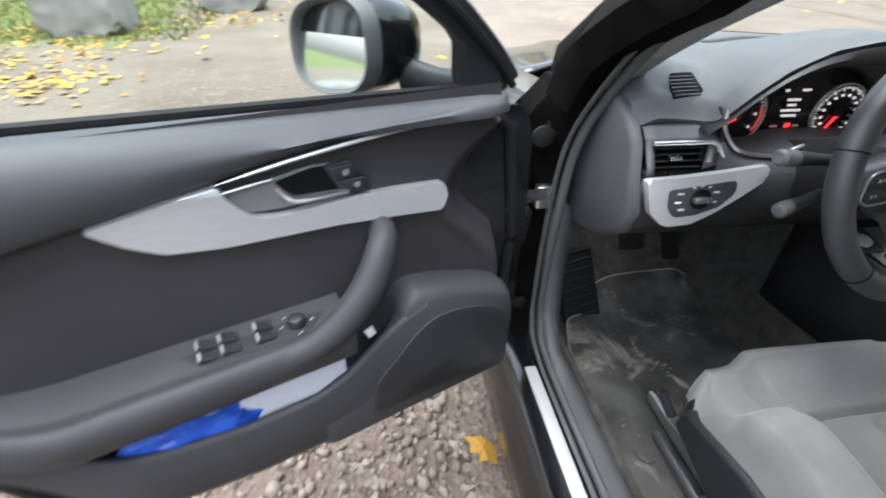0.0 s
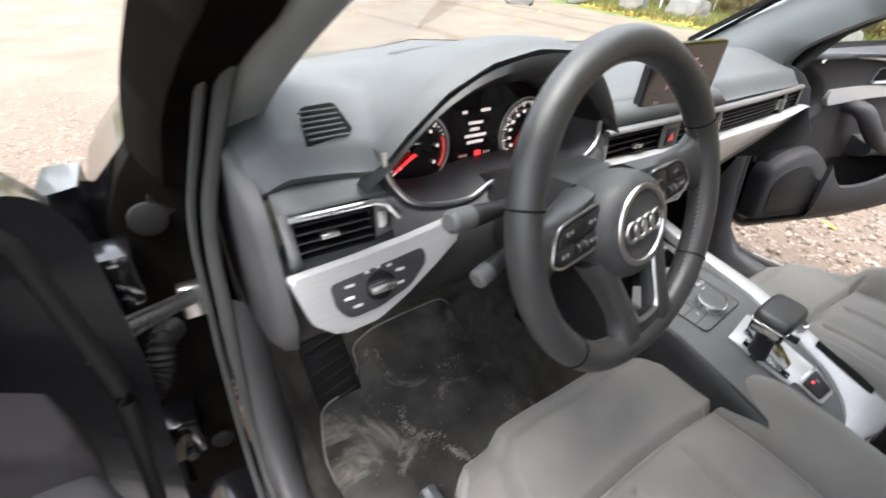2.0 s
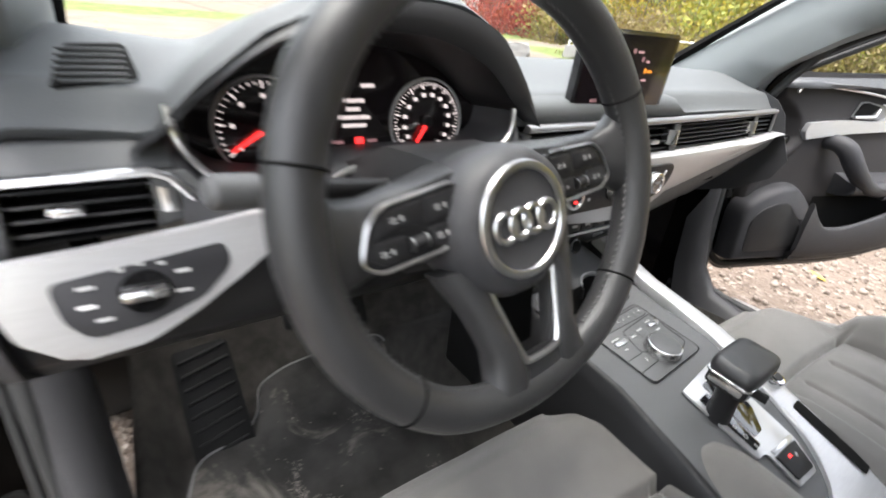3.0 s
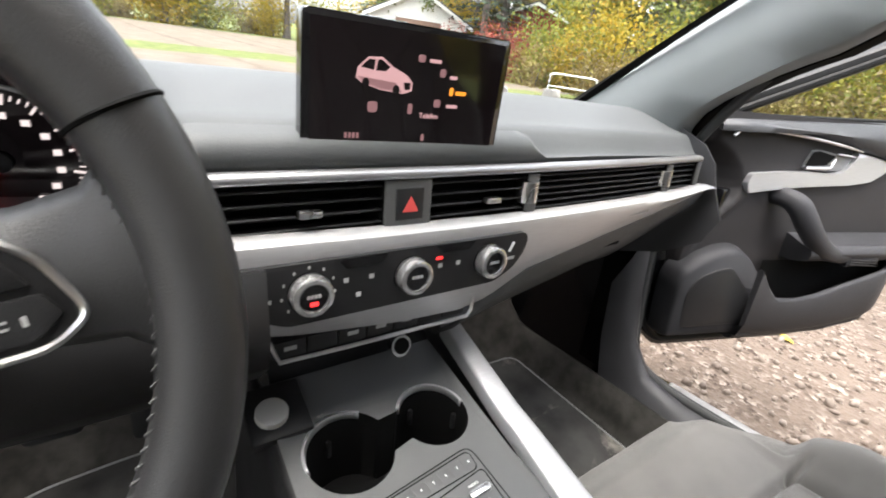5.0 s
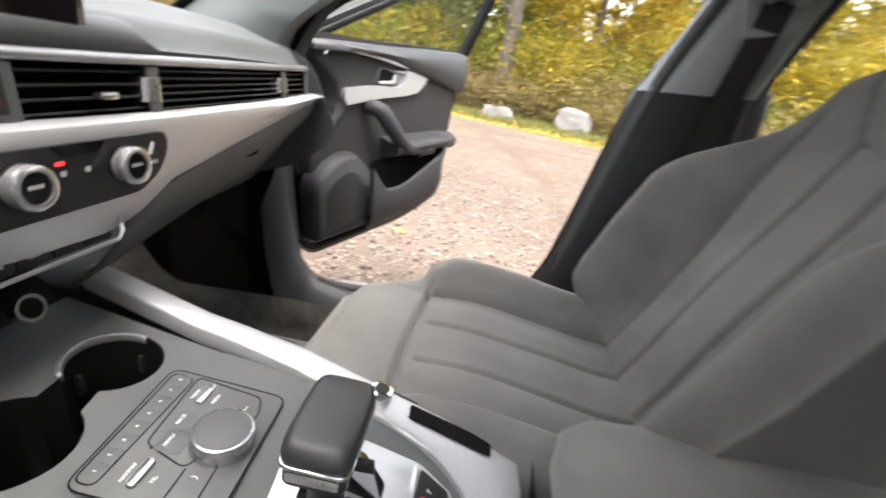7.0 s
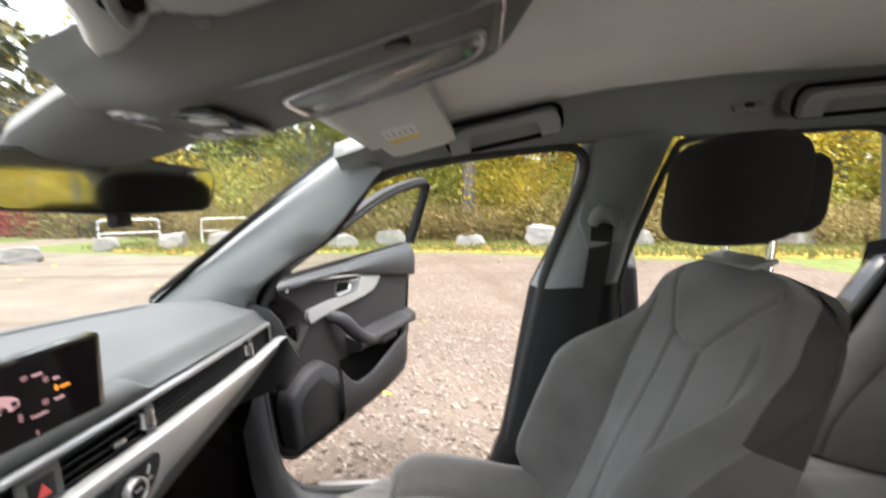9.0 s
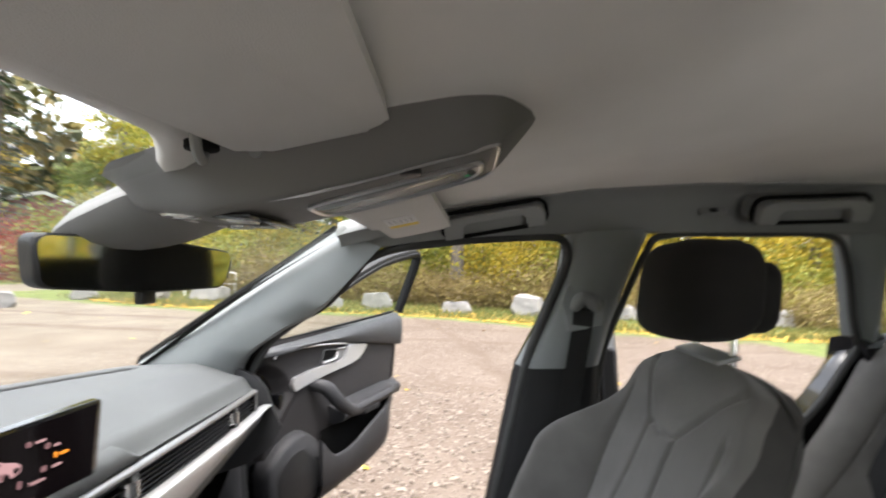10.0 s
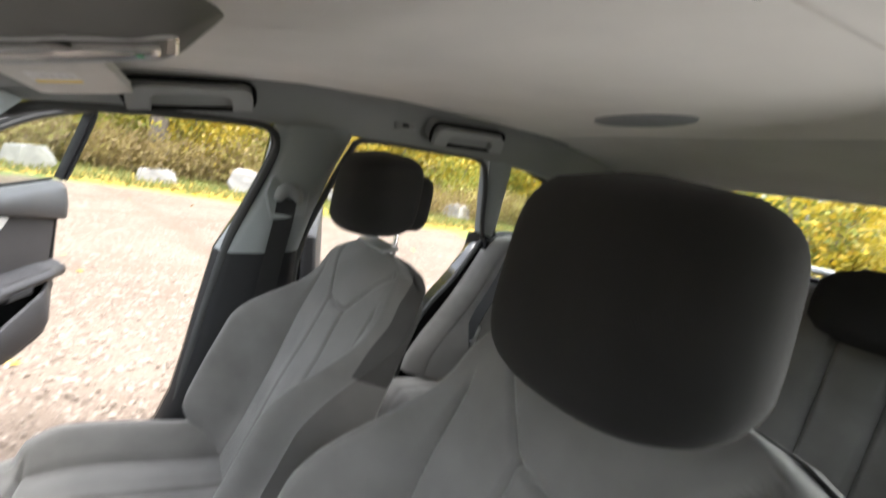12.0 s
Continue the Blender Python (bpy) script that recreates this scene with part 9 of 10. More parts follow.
def leaf_material(name, stops, through=0.35):
    """Leaves whose colour differs from leaf to leaf; some light passes through them."""
    m = bpy.data.materials.new(name)
    m.use_nodes = True
    n, l = m.node_tree.nodes, m.node_tree.links
    b = n["Principled BSDF"]
    geo = n.new("ShaderNodeNewGeometry")
    info = n.new("ShaderNodeObjectInfo")
    add = n.new("ShaderNodeMath")
    add.operation = "MULTIPLY_ADD"
    l.new(info.outputs["Random"], add.inputs[0])
    add.inputs[1].default_value = 0.35
    l.new(geo.outputs["Random Per Island"], add.inputs[2])
    half = n.new("ShaderNodeMath")
    half.operation, half.inputs[1].default_value = "MULTIPLY", 0.74
    l.new(add.outputs[0], half.inputs[0])
    r = n.new("ShaderNodeValToRGB")
    while len(r.color_ramp.elements) < len(stops):
        r.color_ramp.elements.new(0.5)
    for e, (p, c) in zip(r.color_ramp.elements, stops):
        e.position, e.color = p, (*c, 1)
    l.new(half.outputs[0], r.inputs["Fac"])
    l.new(r.outputs[0], b.inputs["Base Color"])
    b.inputs["Roughness"].default_value = 0.7
    tr, mx = n.new("ShaderNodeBsdfTranslucent"), n.new("ShaderNodeMixShader")
    l.new(r.outputs[0], tr.inputs["Color"])
    mx.inputs[0].default_value = through
    l.new(b.outputs[0], mx.inputs[1]), l.new(tr.outputs[0], mx.inputs[2])
    l.new(mx.outputs[0], n["Material Output"].inputs["Surface"])
    return m


YELLOW = leaf_material("autumn_yellow_leaves", [(0.0, (0.21, 0.20, 0.030)), (0.4, (0.318, 0.252, 0.0211)), (0.75, (0.454, 0.33, 0.0281)), (1.0, (0.416, 0.205, 0.0211))])
GREEN = leaf_material("green_leaves", [(0.0, (0.065, 0.105, 0.028)), (0.5, (0.12, 0.165, 0.040)), (1.0, (0.234, 0.234, 0.0468))])
LIME = leaf_material("yellow_green_leaves", [(0.0, (0.135, 0.165, 0.034)), (0.5, (0.195, 0.212, 0.0281)), (1.0, (0.374, 0.303, 0.0351))])
NEEDLES = leaf_material("spruce_needles", [(0.0, (0.02, 0.04, 0.02)), (1.0, (0.06, 0.09, 0.04))], 0.1)
RUST = leaf_material("red_brown_leaves", [(0.0, (0.16, 0.03, 0.02)), (0.5, (0.28, 0.05, 0.04)), (1.0, (0.34, 0.10, 0.05))])
GRASSY = leaf_material("grass_blades", [(0.0, (0.070, 0.095, 0.022)), (0.5, (0.135, 0.152, 0.038)), (1.0, (0.235, 0.19, 0.062))])
STRAW = leaf_material("dry_undergrowth", [(0.0, (0.133, 0.1, 0.0421)), (0.5, (0.237, 0.171, 0.0702)), (1.0, (0.267, 0.254, 0.0562))])
LITTER = leaf_material("fallen_leaves", [(0.0, (0.234, 0.109, 0.0234)), (0.4, (0.429, 0.25, 0.0312)), (0.8, (0.515, 0.359, 0.0468)), (1.0, (0.265, 0.156, 0.0624))], 0.1)
BARK = material("rough_bark", (0.13, 0.11, 0.095), 0.95, vary=0.4, scale=5, grain=1.0, grain_scale=30, stretch=(3, 3, 0.6))
STONE = material("grey_granite", (0.156, 0.151, 0.147), 0.9, vary=0.35, scale=3.5, grain=0.9, grain_scale=25, color2=(0.251, 0.239, 0.224))


def quads(name, items, mat):
    """One mesh of many small leaves: (centre, half-length vector, half-width vector)."""
    vs, fs = [], []
    for c, a, b in items:
        k = len(vs)
        vs += [c - a, c + b * 0.9 - a * 0.1, c + a, c - b * 0.9 + a * 0.15]
        fs.append((k, k + 1, k + 2, k + 3))
    me = bpy.data.meshes.new(name)
    me.from_pydata(vs, [], fs)
    me.materials.append(mat)
    return me


def rand_dir(r):
    z = r.uniform(-1, 1)
    q = r.uniform(0, 2 * math.pi)
    w = math.sqrt(1 - z * z)
    return Vector((w * math.cos(q), w * math.sin(q), z))


def build_tree(name, label, seed, height, spread, leaf_mat, count, leaf, clear=0.25, at=(0, 0)):
    """A broadleaf tree: tapered trunk, forking limbs and a loose crown of leaf clumps along them."""
    r = random.Random(seed)
    t = new(name)
    t.matrix_basis = Matrix.Translation((at[0], at[1], 0))
    t["base"] = (0.0, 0.0, 0.0)
    tagged(t, label, "tree", "trees at the forest edge")
    bm = bm_new()
    lean = Vector((r.uniform(-0.05, 0.05), r.uniform(-0.05, 0.05), 0))
    trunk = [Vector((0, 0, -0.1)) + lean * height * f * f + Vector((0, 0, height * 0.92 * f)) for f in [i / 9 for i in range(10)]]
    add_tube(bm, trunk, [0.022 * height * (1 - 0.86 * i / 9) * (1.35 if i == 0 else 1) for i in range(10)], n=9)
    tips = []
    for k in range(15):
        f = clear + (0.97 - clear) * (k + r.random()) / 15
        p = trunk[0].lerp(trunk[-1], f)
        q = r.uniform(0, 2 * math.pi) + k * 2.4
        ln = spread * (1.05 - 0.75 * abs(f - 0.5)) * r.uniform(0.6, 1.1) * (1 - 0.5 * f)
        d = Vector((math.cos(q), math.sin(q), r.uniform(0.25, 0.9))).normalized()
        pts = [p + d * ln * g + Vector((0, 0, 0.10 * ln * g * g)) for g in (0, 0.35, 0.7, 1.0)]
        add_tube(bm, pts, [0.007 * height * (1 - f) + 0.012, 0.02, 0.012, 0.005], n=5)
        tips += [(pts[1], ln * 0.22), (pts[2], ln * 0.34), (pts[3], ln * 0.36)]
        for _ in range(2):
            e = rand_dir(r)
            e.z = abs(e.z) * 0.5
            b = pts[2] + e * ln * 0.45
            add_tube(bm, [pts[1].lerp(pts[2], 0.6), b], [0.012, 0.004], n=4)
            tips.append((b, ln * 0.30))
    tips.append((trunk[-1] + Vector((0, 0, 0.2)), spread * 0.25))
    part("trunk", bm, BARK, t)
    items = []
    for _ in range(count):
        c, w = r.choice(tips)
        o = rand_dir(r) * w * r.random() ** 0.45
        o.z *= 0.75
        a, e = rand_dir(r), rand_dir(r)
        s = leaf * r.uniform(0.6, 1.3)
        items.append((c + o, a * s, a.cross(e).normalized() * s * 0.62))
    me = quads("crown", items, leaf_mat)
    cr = new("crown", me)
    cr.parent = t
    return t


def build_spruce(name, seed, height, at):
    r = random.Random(seed)
    t = new(name)
    t.matrix_basis = Matrix.Translation((at[0], at[1], 0))
    t["base"] = (0.0, 0.0, 0.0)
    tagged(t, "tall dark green spruce with drooping branches", "tree", "trees at the forest edge")
    bm = bm_new()
    add_tube(bm, [Vector((0, 0, height * f)) for f in (-0.01, 0.3, 0.7, 1.0)], [0.016 * height, 0.012 * height, 0.006 * height, 0.01], n=8)
    items = []
    for k in range(95):
        f = 0.10 + 0.88 * k / 94
        ln = height * 0.20 * (1 - f) ** 0.8 * r.uniform(0.7, 1.15) + 0.15
        q = k * 2.399 + r.uniform(-0.3, 0.3)
        d = Vector((math.cos(q), math.sin(q), 0))
        base = Vector((0, 0, height * f))
        pts = [base + d * ln * g + Vector((0, 0, -0.28 * ln * g * g + 0.06 * ln * g)) for g in (0, 0.4, 0.75, 1.0)]
        add_tube(bm, pts, [0.025, 0.018, 0.01, 0.004], n=4)
        side = Vector((-d.y, d.x, 0))
        for _ in range(int(26 + 40 * (1 - f))):
            g = r.random() ** 0.7
            p = pts[0].lerp(pts[3], g) + Vector((0, 0, -0.05 * ln)) + side * r.uniform(-1, 1) * 0.28 * ln * (1.05 - g * 0.6)
            a = (d * 0.7 + side * r.uniform(-1, 1) + Vector((0, 0, r.uniform(-0.7, 0.1)))).normalized()
            s = 0.16 * r.uniform(0.6, 1.3)
            items.append((p, a * s, a.cross(Vector((0, 0, 1))).normalized() * s * 0.35))
    part("trunk", bm, BARK, t)
    cr = new("crown", quads("crown", items, NEEDLES))
    cr.parent = t
    return t


def build_bush(name, label, seed, h, w, mat, count, leaf, at, cat="bush", long=1.0):
    r = random.Random(seed)
    t = new(name)
    t.matrix_basis = Matrix.Translation((at[0], at[1], 0))
    t["base"] = (0.0, 0.0, 0.0)
    tagged(t, label, cat, "bushes at the forest edge")
    bm = bm_new()
    items, tips = [], []
    for k in range(12):
        d = Vector((r.uniform(-1, 1) * long, r.uniform(-1, 1), 1.0))
        p = Vector((d.x * w * 0.5, d.y * w * 0.5, h * r.uniform(0.5, 0.95)))
        base = Vector((p.x * 0.35, p.y * 0.35, -0.05))
        add_tube(bm, [base, base.lerp(p, 0.5) + Vector((0, 0, 0.08 * h)), p], [0.025, 0.016, 0.006], n=5)
        tips += [(p, 0.32), (base.lerp(p, 0.55), 0.34), (base.lerp(p, 0.25), 0.3)]
    tagged(part("branchwork", bm, BARK, t), kind="stuff")
    for _ in range(count):
        c, q = r.choice(tips)
        o = rand_dir(r) * w * q * r.random() ** 0.5
        a, e = rand_dir(r), rand_dir(r)
        s = leaf * r.uniform(0.6, 1.3)
        p = c + o
        p.z = max(0.02, p.z)
        items.append((p, a * s, a.cross(e).normalized() * s * 0.6))
    cr = new("leaves", quads("leaves", items, mat))
    cr.parent = t
    return t


R = random.Random(11)
proto = [
    build_tree("birch_tree", "tall birch with thin yellow autumn leaves", 1, 11.0, 4.2, YELLOW, 8000, 0.105, 0.22, (19.0, -3.0)),
    build_tree("maple_tree", "broad maple with golden yellow leaves", 2, 8.5, 4.6, YELLOW, 8000, 0.11, 0.15, (18.5, -9.5)),
    build_tree("alder_tree", "green alder with a loose crown", 3, 9.5, 4.0, GREEN, 8000, 0.105, 0.2, (18.0, 4.0)),
    build_tree("aspen_tree", "yellow-green aspen at the forest edge", 4, 10.0, 3.8, LIME, 8000, 0.10, 0.18, (20.5, 0.5)),
]
spots = [(1, 22, -6), (0, 17.8, -14), (3, 21, -12), (1, 24, -17), (2, 23, 3.0), (3, 19.5, 8.0), (1, 25, 1), (0, 25, -9), (2, 22, 11), (3, 18, 15), (0, 22, 18), (2, 14, 24), (3, 27, 6), (1, 28, 14), (0, 10, 33), (2, 5, 36), (1, 16, 31), (3, 0, 38), (2, -7, 36), (0, 22, -22), (1, 14, -26), (3, 6, -30), (2, -4, -32), (0, -14, -28), (1, -16, 14), (2, -18, 5), (3, -15, 22), (2, -19, -6), (0, -17, -15), (1, 30, -3), (2, 31, 9), (3, 29, -14), (2, 26, 22), (1, 19, 25)]
for k, x, y in spots:
    copy_thing(proto[k], pose(x + R.uniform(-0.7, 0.7), y + R.uniform(-0.7, 0.7), 0, 0, 0, R.uniform(0, 360)) @ Matrix.Scale(R.uniform(0.8, 1.2), 4))
sp = build_spruce("spruce_tree", 5, 13.0, (16.0, 20.5))
for x, y, size in ((14.9, 0.1, 1.15), (15.2, -5.0, 0.7)):
    copy_thing(proto[0], pose(x, y, 0, 0, 0, R.uniform(0, 360)) @ Matrix.Scale(size, 4))
for x, y, s in ((19.0, 22.5, 1.15), (13.0, 27.0, 1.0), (24.0, 12.5, 1.1), (25.5, 16.0, 0.9), (-3.0, 40.0, 1.1), (30.0, -8.0, 1.0), (27.5, 4.0, 1.2), (-20, 18, 1.0)):
    copy_thing(sp, pose(x, y, 0, 0, 0, R.uniform(0, 360)) @ Matrix.Scale(s, 4))
b1 = build_bush("leafy_bush", "yellow autumn bush in the undergrowth", 21, 2.6, 2.6, YELLOW, 4200, 0.075, (15.6, -1.2))
b2 = build_bush("green_bush", "green leafy bush in the undergrowth", 22, 2.2, 2.8, LIME, 4200, 0.075, (15.4, 2.4))
b3 = build_bush("dry_bush", "dry brown weeds below the trees", 23, 1.1, 2.4, STRAW, 3600, 0.06, (14.6, -3.4))
for k in range(46):
    src = (b1, b2, b3, b2, b3, b1)[k % 6]
    y = -20 + 36 * (k + R.random()) / 46
    x = R.uniform(14.0, 15.2) if src is b3 else R.uniform(15.0, 18.0)
    copy_thing(src, pose(x + 0.02 * max(0, y) ** 1.5 * 0.3, y, 0, 0, 0, R.uniform(0, 360)) @ Matrix.Scale(R.uniform(0.75, 1.3), 4))
for k in range(16):
    src = (b2, b3, b1)[k % 3]
    copy_thing(src, pose(-16 + 2.3 * k + R.uniform(-1, 1), 33.0 + R.uniform(-1, 2), 0, 0, 0, R.uniform(0, 360)) @ Matrix.Scale(R.uniform(1.0, 1.6), 4))
# low brown weeds between the grass and the bushes
for k in range(34):
    copy_thing(b3, pose(R.uniform(13.6, 14.6), -17 + 27 * (k + R.random()) / 34, 0, 0, 0, R.uniform(0, 360)) @ Matrix.Scale(R.uniform(0.55, 0.85), 4))
hedge = build_bush("red_hedge", "dark red autumn hedge beside the garage", 31, 1.9, 2.6, RUST, 4200, 0.06, (15.2, 16.4), long=1.0)
copy_thing(hedge, pose(17.6, 17.0, 0, 0, 0, 60))
copy_thing(hedge, pose(13.9, 17.6, 0, 0, 0, 160))


# yellow-green scrub behind the car
for k in range(16):
    src = (b1, b2, b2, b1)[k % 4]
    copy_thing(src, pose(-9 + 1.5 * k + R.uniform(-0.6, 0.6), -15.5 + R.uniform(-2.0, 1.0), 0, 0, 0, R.uniform(0, 360)) @ Matrix.Scale(R.uniform(1.0, 1.5), 4))
# far woods: a wooded rise that closes the view behind the first rows of trees
WOODS = leaf_material("far_woods", [(0.0, (0.03, 0.04, 0.012)), (0.4, (0.07, 0.075, 0.02)), (0.75, (0.16, 0.12, 0.025)), (1.0, (0.22, 0.13, 0.02))], 0.1)
far = []
fr_ = random.Random(77)
for k in range(15000):
    q = radians(fr_.uniform(-115, 58))
    d = 38 + 8 * fr_.random()
    top = 9.0 + 2.5 * math.sin(q * 9) + 1.8 * math.sin(q * 23 + 1) - 4.0 * step(radians(40), radians(75), q)
    h = top * fr_.random() ** 0.8
    e = rand_dir(fr_)
    w = rand_dir(fr_)
    sz = fr_.uniform(0.35, 0.85)
    far.append((Vector((d * math.cos(q), d * math.sin(q), h)), e * sz, e.cross(w).normalized() * sz * 0.7))
tagged(new("far_woods", quads("far_woods", far, WOODS)), "autumn woods far behind the yard", "woods", kind="stuff")

# boulders along the edge of the yard
def boulder(name, seed, sx, sy, sz, at, turn, label):
    r = random.Random(seed)
    bm = bm_new()
    bmesh.ops.create_icosphere(bm, subdivisions=4, radius=1.0)
    cuts = [(Vector(d).normalized(), r.uniform(0.58, 0.72)) for d in ((1, 0.1, 0.1), (-1, 0.2, 0.05), (0.1, 1, 0.1), (-0.1, -1, 0.15), (0.15, 0.1, 1))] + [(rand_dir(r), r.uniform(0.72, 0.95)) for _ in range(8)]
    off = Vector((seed * 3.7, seed * 1.3, 0))
    for v in bm.verts:
        n = v.co.normalized()
        p = n.copy()
        for d, h in cuts:
            over = p.dot(d) - h
            if over > 0:
                p -= d * over * 0.97
        p *= 1 + 0.05 * noise.noise(n * 4 + off) + 0.03 * noise.noise(n * 11 + off)
        v.co = Vector((p.x * sx, p.y * sy, p.z * sz + sz * 0.72))
    ob = simple(name, bm, STONE, label, "boulder", group="boulders round the yard", angle=28)
    ob.matrix_basis = pose(at[0], at[1], -0.03, 0, 0, turn)
    return ob


for k, (x, y, sx, sy, sz) in enumerate(((11.5, 3.5, 0.5, 0.45, 0.26), (12.0, 2.3, 0.62, 0.45, 0.34), (12.2, 0.0, 0.42, 0.62, 0.24), (12.6, -2.1, 0.55, 0.62, 0.42), (13.0, -4.9, 0.5, 0.55, 0.33), (13.4, -9.5, 0.6, 0.6, 0.40), (7.9, 9.3, 0.55, 0.45, 0.24), (10.2, 9.4, 0.55, 0.4, 0.26), (10.8, 8.0, 0.5, 0.45, 0.30), (11.6, 7.0, 0.7, 0.5, 0.30), (-4.6, 6.0, 0.62, 0.5, 0.36), (-3.4, 7.6, 0.70, 0.5, 0.36), (-6.5, 3.6, 0.6, 0.5, 0.4), (-5.8, 0.6, 0.55, 0.45, 0.45))):
    boulder("boulder", 40 + k, sx * (0.98 if x > 0 else 1.25), sy * (0.98 if x > 0 else 1.25), sz * (1.0 if x > 0 else 1.25), (x, y), R.uniform(0, 180), "pale grey granite boulder on the grass edge" if x > 0 else "grey granite boulder beside fallen leaves")


# fallen leaves, grass, loose stones: nobody could count these
def scatter(name, n, place, size, mat, label, cat, flat=0.25, seed=0):
    r = random.Random(seed)
    items = []
    for _ in range(n):
        x, y = place(r)
        a = Vector((r.uniform(-1, 1), r.uniform(-1, 1), r.uniform(-flat, flat))).normalized()
        b = a.cross(Vector((r.uniform(-flat, flat), r.uniform(-flat, flat), 1))).normalized()
        s = size * r.uniform(0.6, 1.4)
        items.append((Vector((x, y, 0.012 + s * 0.3 * r.random())), a * s, b * s * 0.7))
    # each a lobed, slightly curled leaf with a stalk
    rim = ((-1.0, 0.03), (-0.55, 0.30), (-0.35, 0.72), (-0.05, 0.48), (0.20, 0.85), (0.42, 0.45), (0.70, 0.42), (1.0, 0.0), (0.70, -0.40), (0.42, -0.48), (0.15, -0.82), (-0.05, -0.45), (-0.38, -0.70), (-0.55, -0.28))
    vs, fs = [], []
    for c, a, b in items:
        k = len(vs)
        n = a.cross(b).normalized() * a.length
        curl = r.uniform(0.05, 0.45)
        vs.append(c)
        vs += [c + a * u + b * v * 1.2 + n * (curl * (0.55 * u * u + 0.5 * v * v)) for u, v in rim]
        fs += [(k, k + 1 + i, k + 1 + (i + 1) % len(rim)) for i in range(len(rim))]
    me = bpy.data.meshes.new(name)
    me.from_pydata(vs, [], fs)
    me.materials.append(mat)
    return tagged(new(name, me), label, cat, kind="stuff")


def edge_place(r):
    y = r.uniform(-16, 9)
    return gravel_edge(y) + 0.5 + abs(r.gauss(0, 1.3)), y


def left_place(r):
    k = r.choice(((-4.4, 5.3, 0.7), (-3.2, 6.6, 0.6), (-5.6, 5.4, 0.8), (-4.6, 4.4, 0.5), (-2.4, 9.5, 1.2), (-4.0, 3.7, 0.4)))
    return k[0] + r.gauss(0, k[2]), k[1] + r.gauss(0, k[2] * 0.6)


scatter("fallen_leaves", 5200, edge_place, 0.055, LITTER, "yellow fallen leaves along the grass edge", "fallen leaves", seed=1)
scatter("fallen_leaves", 620, left_place, 0.042, LITTER, "orange fallen leaves beside the boulders", "fallen leaves", seed=2)
scatter("fallen_leaves", 120, lambda r: (r.uniform(-8, 9), r.uniform(-8, 12)), 0.045, LITTER, "scattered leaves on the gravel", "fallen leaves", seed=3)


def blades(name, n, place, h, label, seed):
    r = random.Random(seed)
    items = []
    for _ in range(n):
        x, y = place(r)
        hh = h * r.uniform(0.5, 1.4)
        q = r.uniform(0, math.pi)
        a = Vector((r.uniform(-0.35, 0.35), r.uniform(-0.35, 0.35), 1)) * hh * 0.5
        items.append((Vector((x, y, hh * 0.45)), a, Vector((math.cos(q), math.sin(q), 0)) * 0.016))
    return tagged(new(name, quads(name, items, GRASSY)), label, "grass", kind="stuff")


blades("grass", 16000, lambda r: ((lambda y: (gravel_edge(y) + 0.7 + r.random() ** 1.3 * 5.5, y))(r.uniform(-16, 10))), 0.13, "green and yellow grass before the forest", 5)
blades("grass", 2500, lambda r: (-3.3 - 3.5 * r.random(), 5.2 + 3.5 * r.random()), 0.06, "short grass among the leaves", 6)


def pebbles(name, n, place, seed, label):
    r = random.Random(seed)
    base = bmesh.new()
    bmesh.ops.create_icosphere(base, subdivisions=1, radius=1.0)
    bv = [v.co.copy() for v in base.verts]
    bf = [[v.index for v in f.verts] for f in base.faces]
    base.free()
    vs, fs = [], []
    for _ in range(n):
        x, y = place(r)
        s = 0.0055 * r.random() ** 2.2 * 3.2 + 0.004
        m = Euler((r.uniform(0, 6), r.uniform(0, 6), r.uniform(0, 6))).to_matrix()
        k = len(vs)
        q = (s * r.uniform(0.7, 1.4), s * r.uniform(0.7, 1.3), s * r.uniform(0.5, 0.9))
        vs += [m @ Vector((v.x * q[0], v.y * q[1], v.z * q[2])) * r.uniform(0.85, 1.1) + Vector((x, y, s * 0.25)) for v in bv]
        fs += [[k + i for i in f] for f in bf]
    me = bpy.data.meshes.new(name)
    me.from_pydata(vs, [], fs)
    me.materials.append(PEBBLE)
    me.shade_smooth()
    return tagged(new(name, me), label, "gravel stones", kind="stuff")


PEBBLE = leaf_material("gravel_stones", [(0.0, (0.11, 0.084, 0.066)), (0.35, (0.155, 0.122, 0.097)), (0.7, (0.19, 0.156, 0.129)), (1.0, (0.26, 0.222, 0.188))], 0.0)
pebbles("loose_gravel", 5200, lambda r: (0.85 + 3.4 * r.random() ** 1.3, r.uniform(-2.2, 2.0)), 7, "loose pinkish gravel stones on the yard")
pebbles("loose_gravel", 3600, lambda r: (-0.9 - 1.2 * r.random(), r.uniform(-0.4, 1.6)), 8, "loose pinkish gravel stones on the yard")

# garage and red house behind the yard
RED_BOARD = material("falu_red_boards", (0.20, 0.035, 0.025), 0.85, vary=0.25, scale=3, grain=0.8, grain_scale=40, stretch=(6, 6, 0.5))
WHITE_BOARD = material("white_painted_boards", (0.72, 0.72, 0.70), 0.7, vary=0.06, scale=3)
ROOF_TILE = material("dark_roof_felt", (0.06, 0.06, 0.065), 0.9, vary=0.25, scale=4)


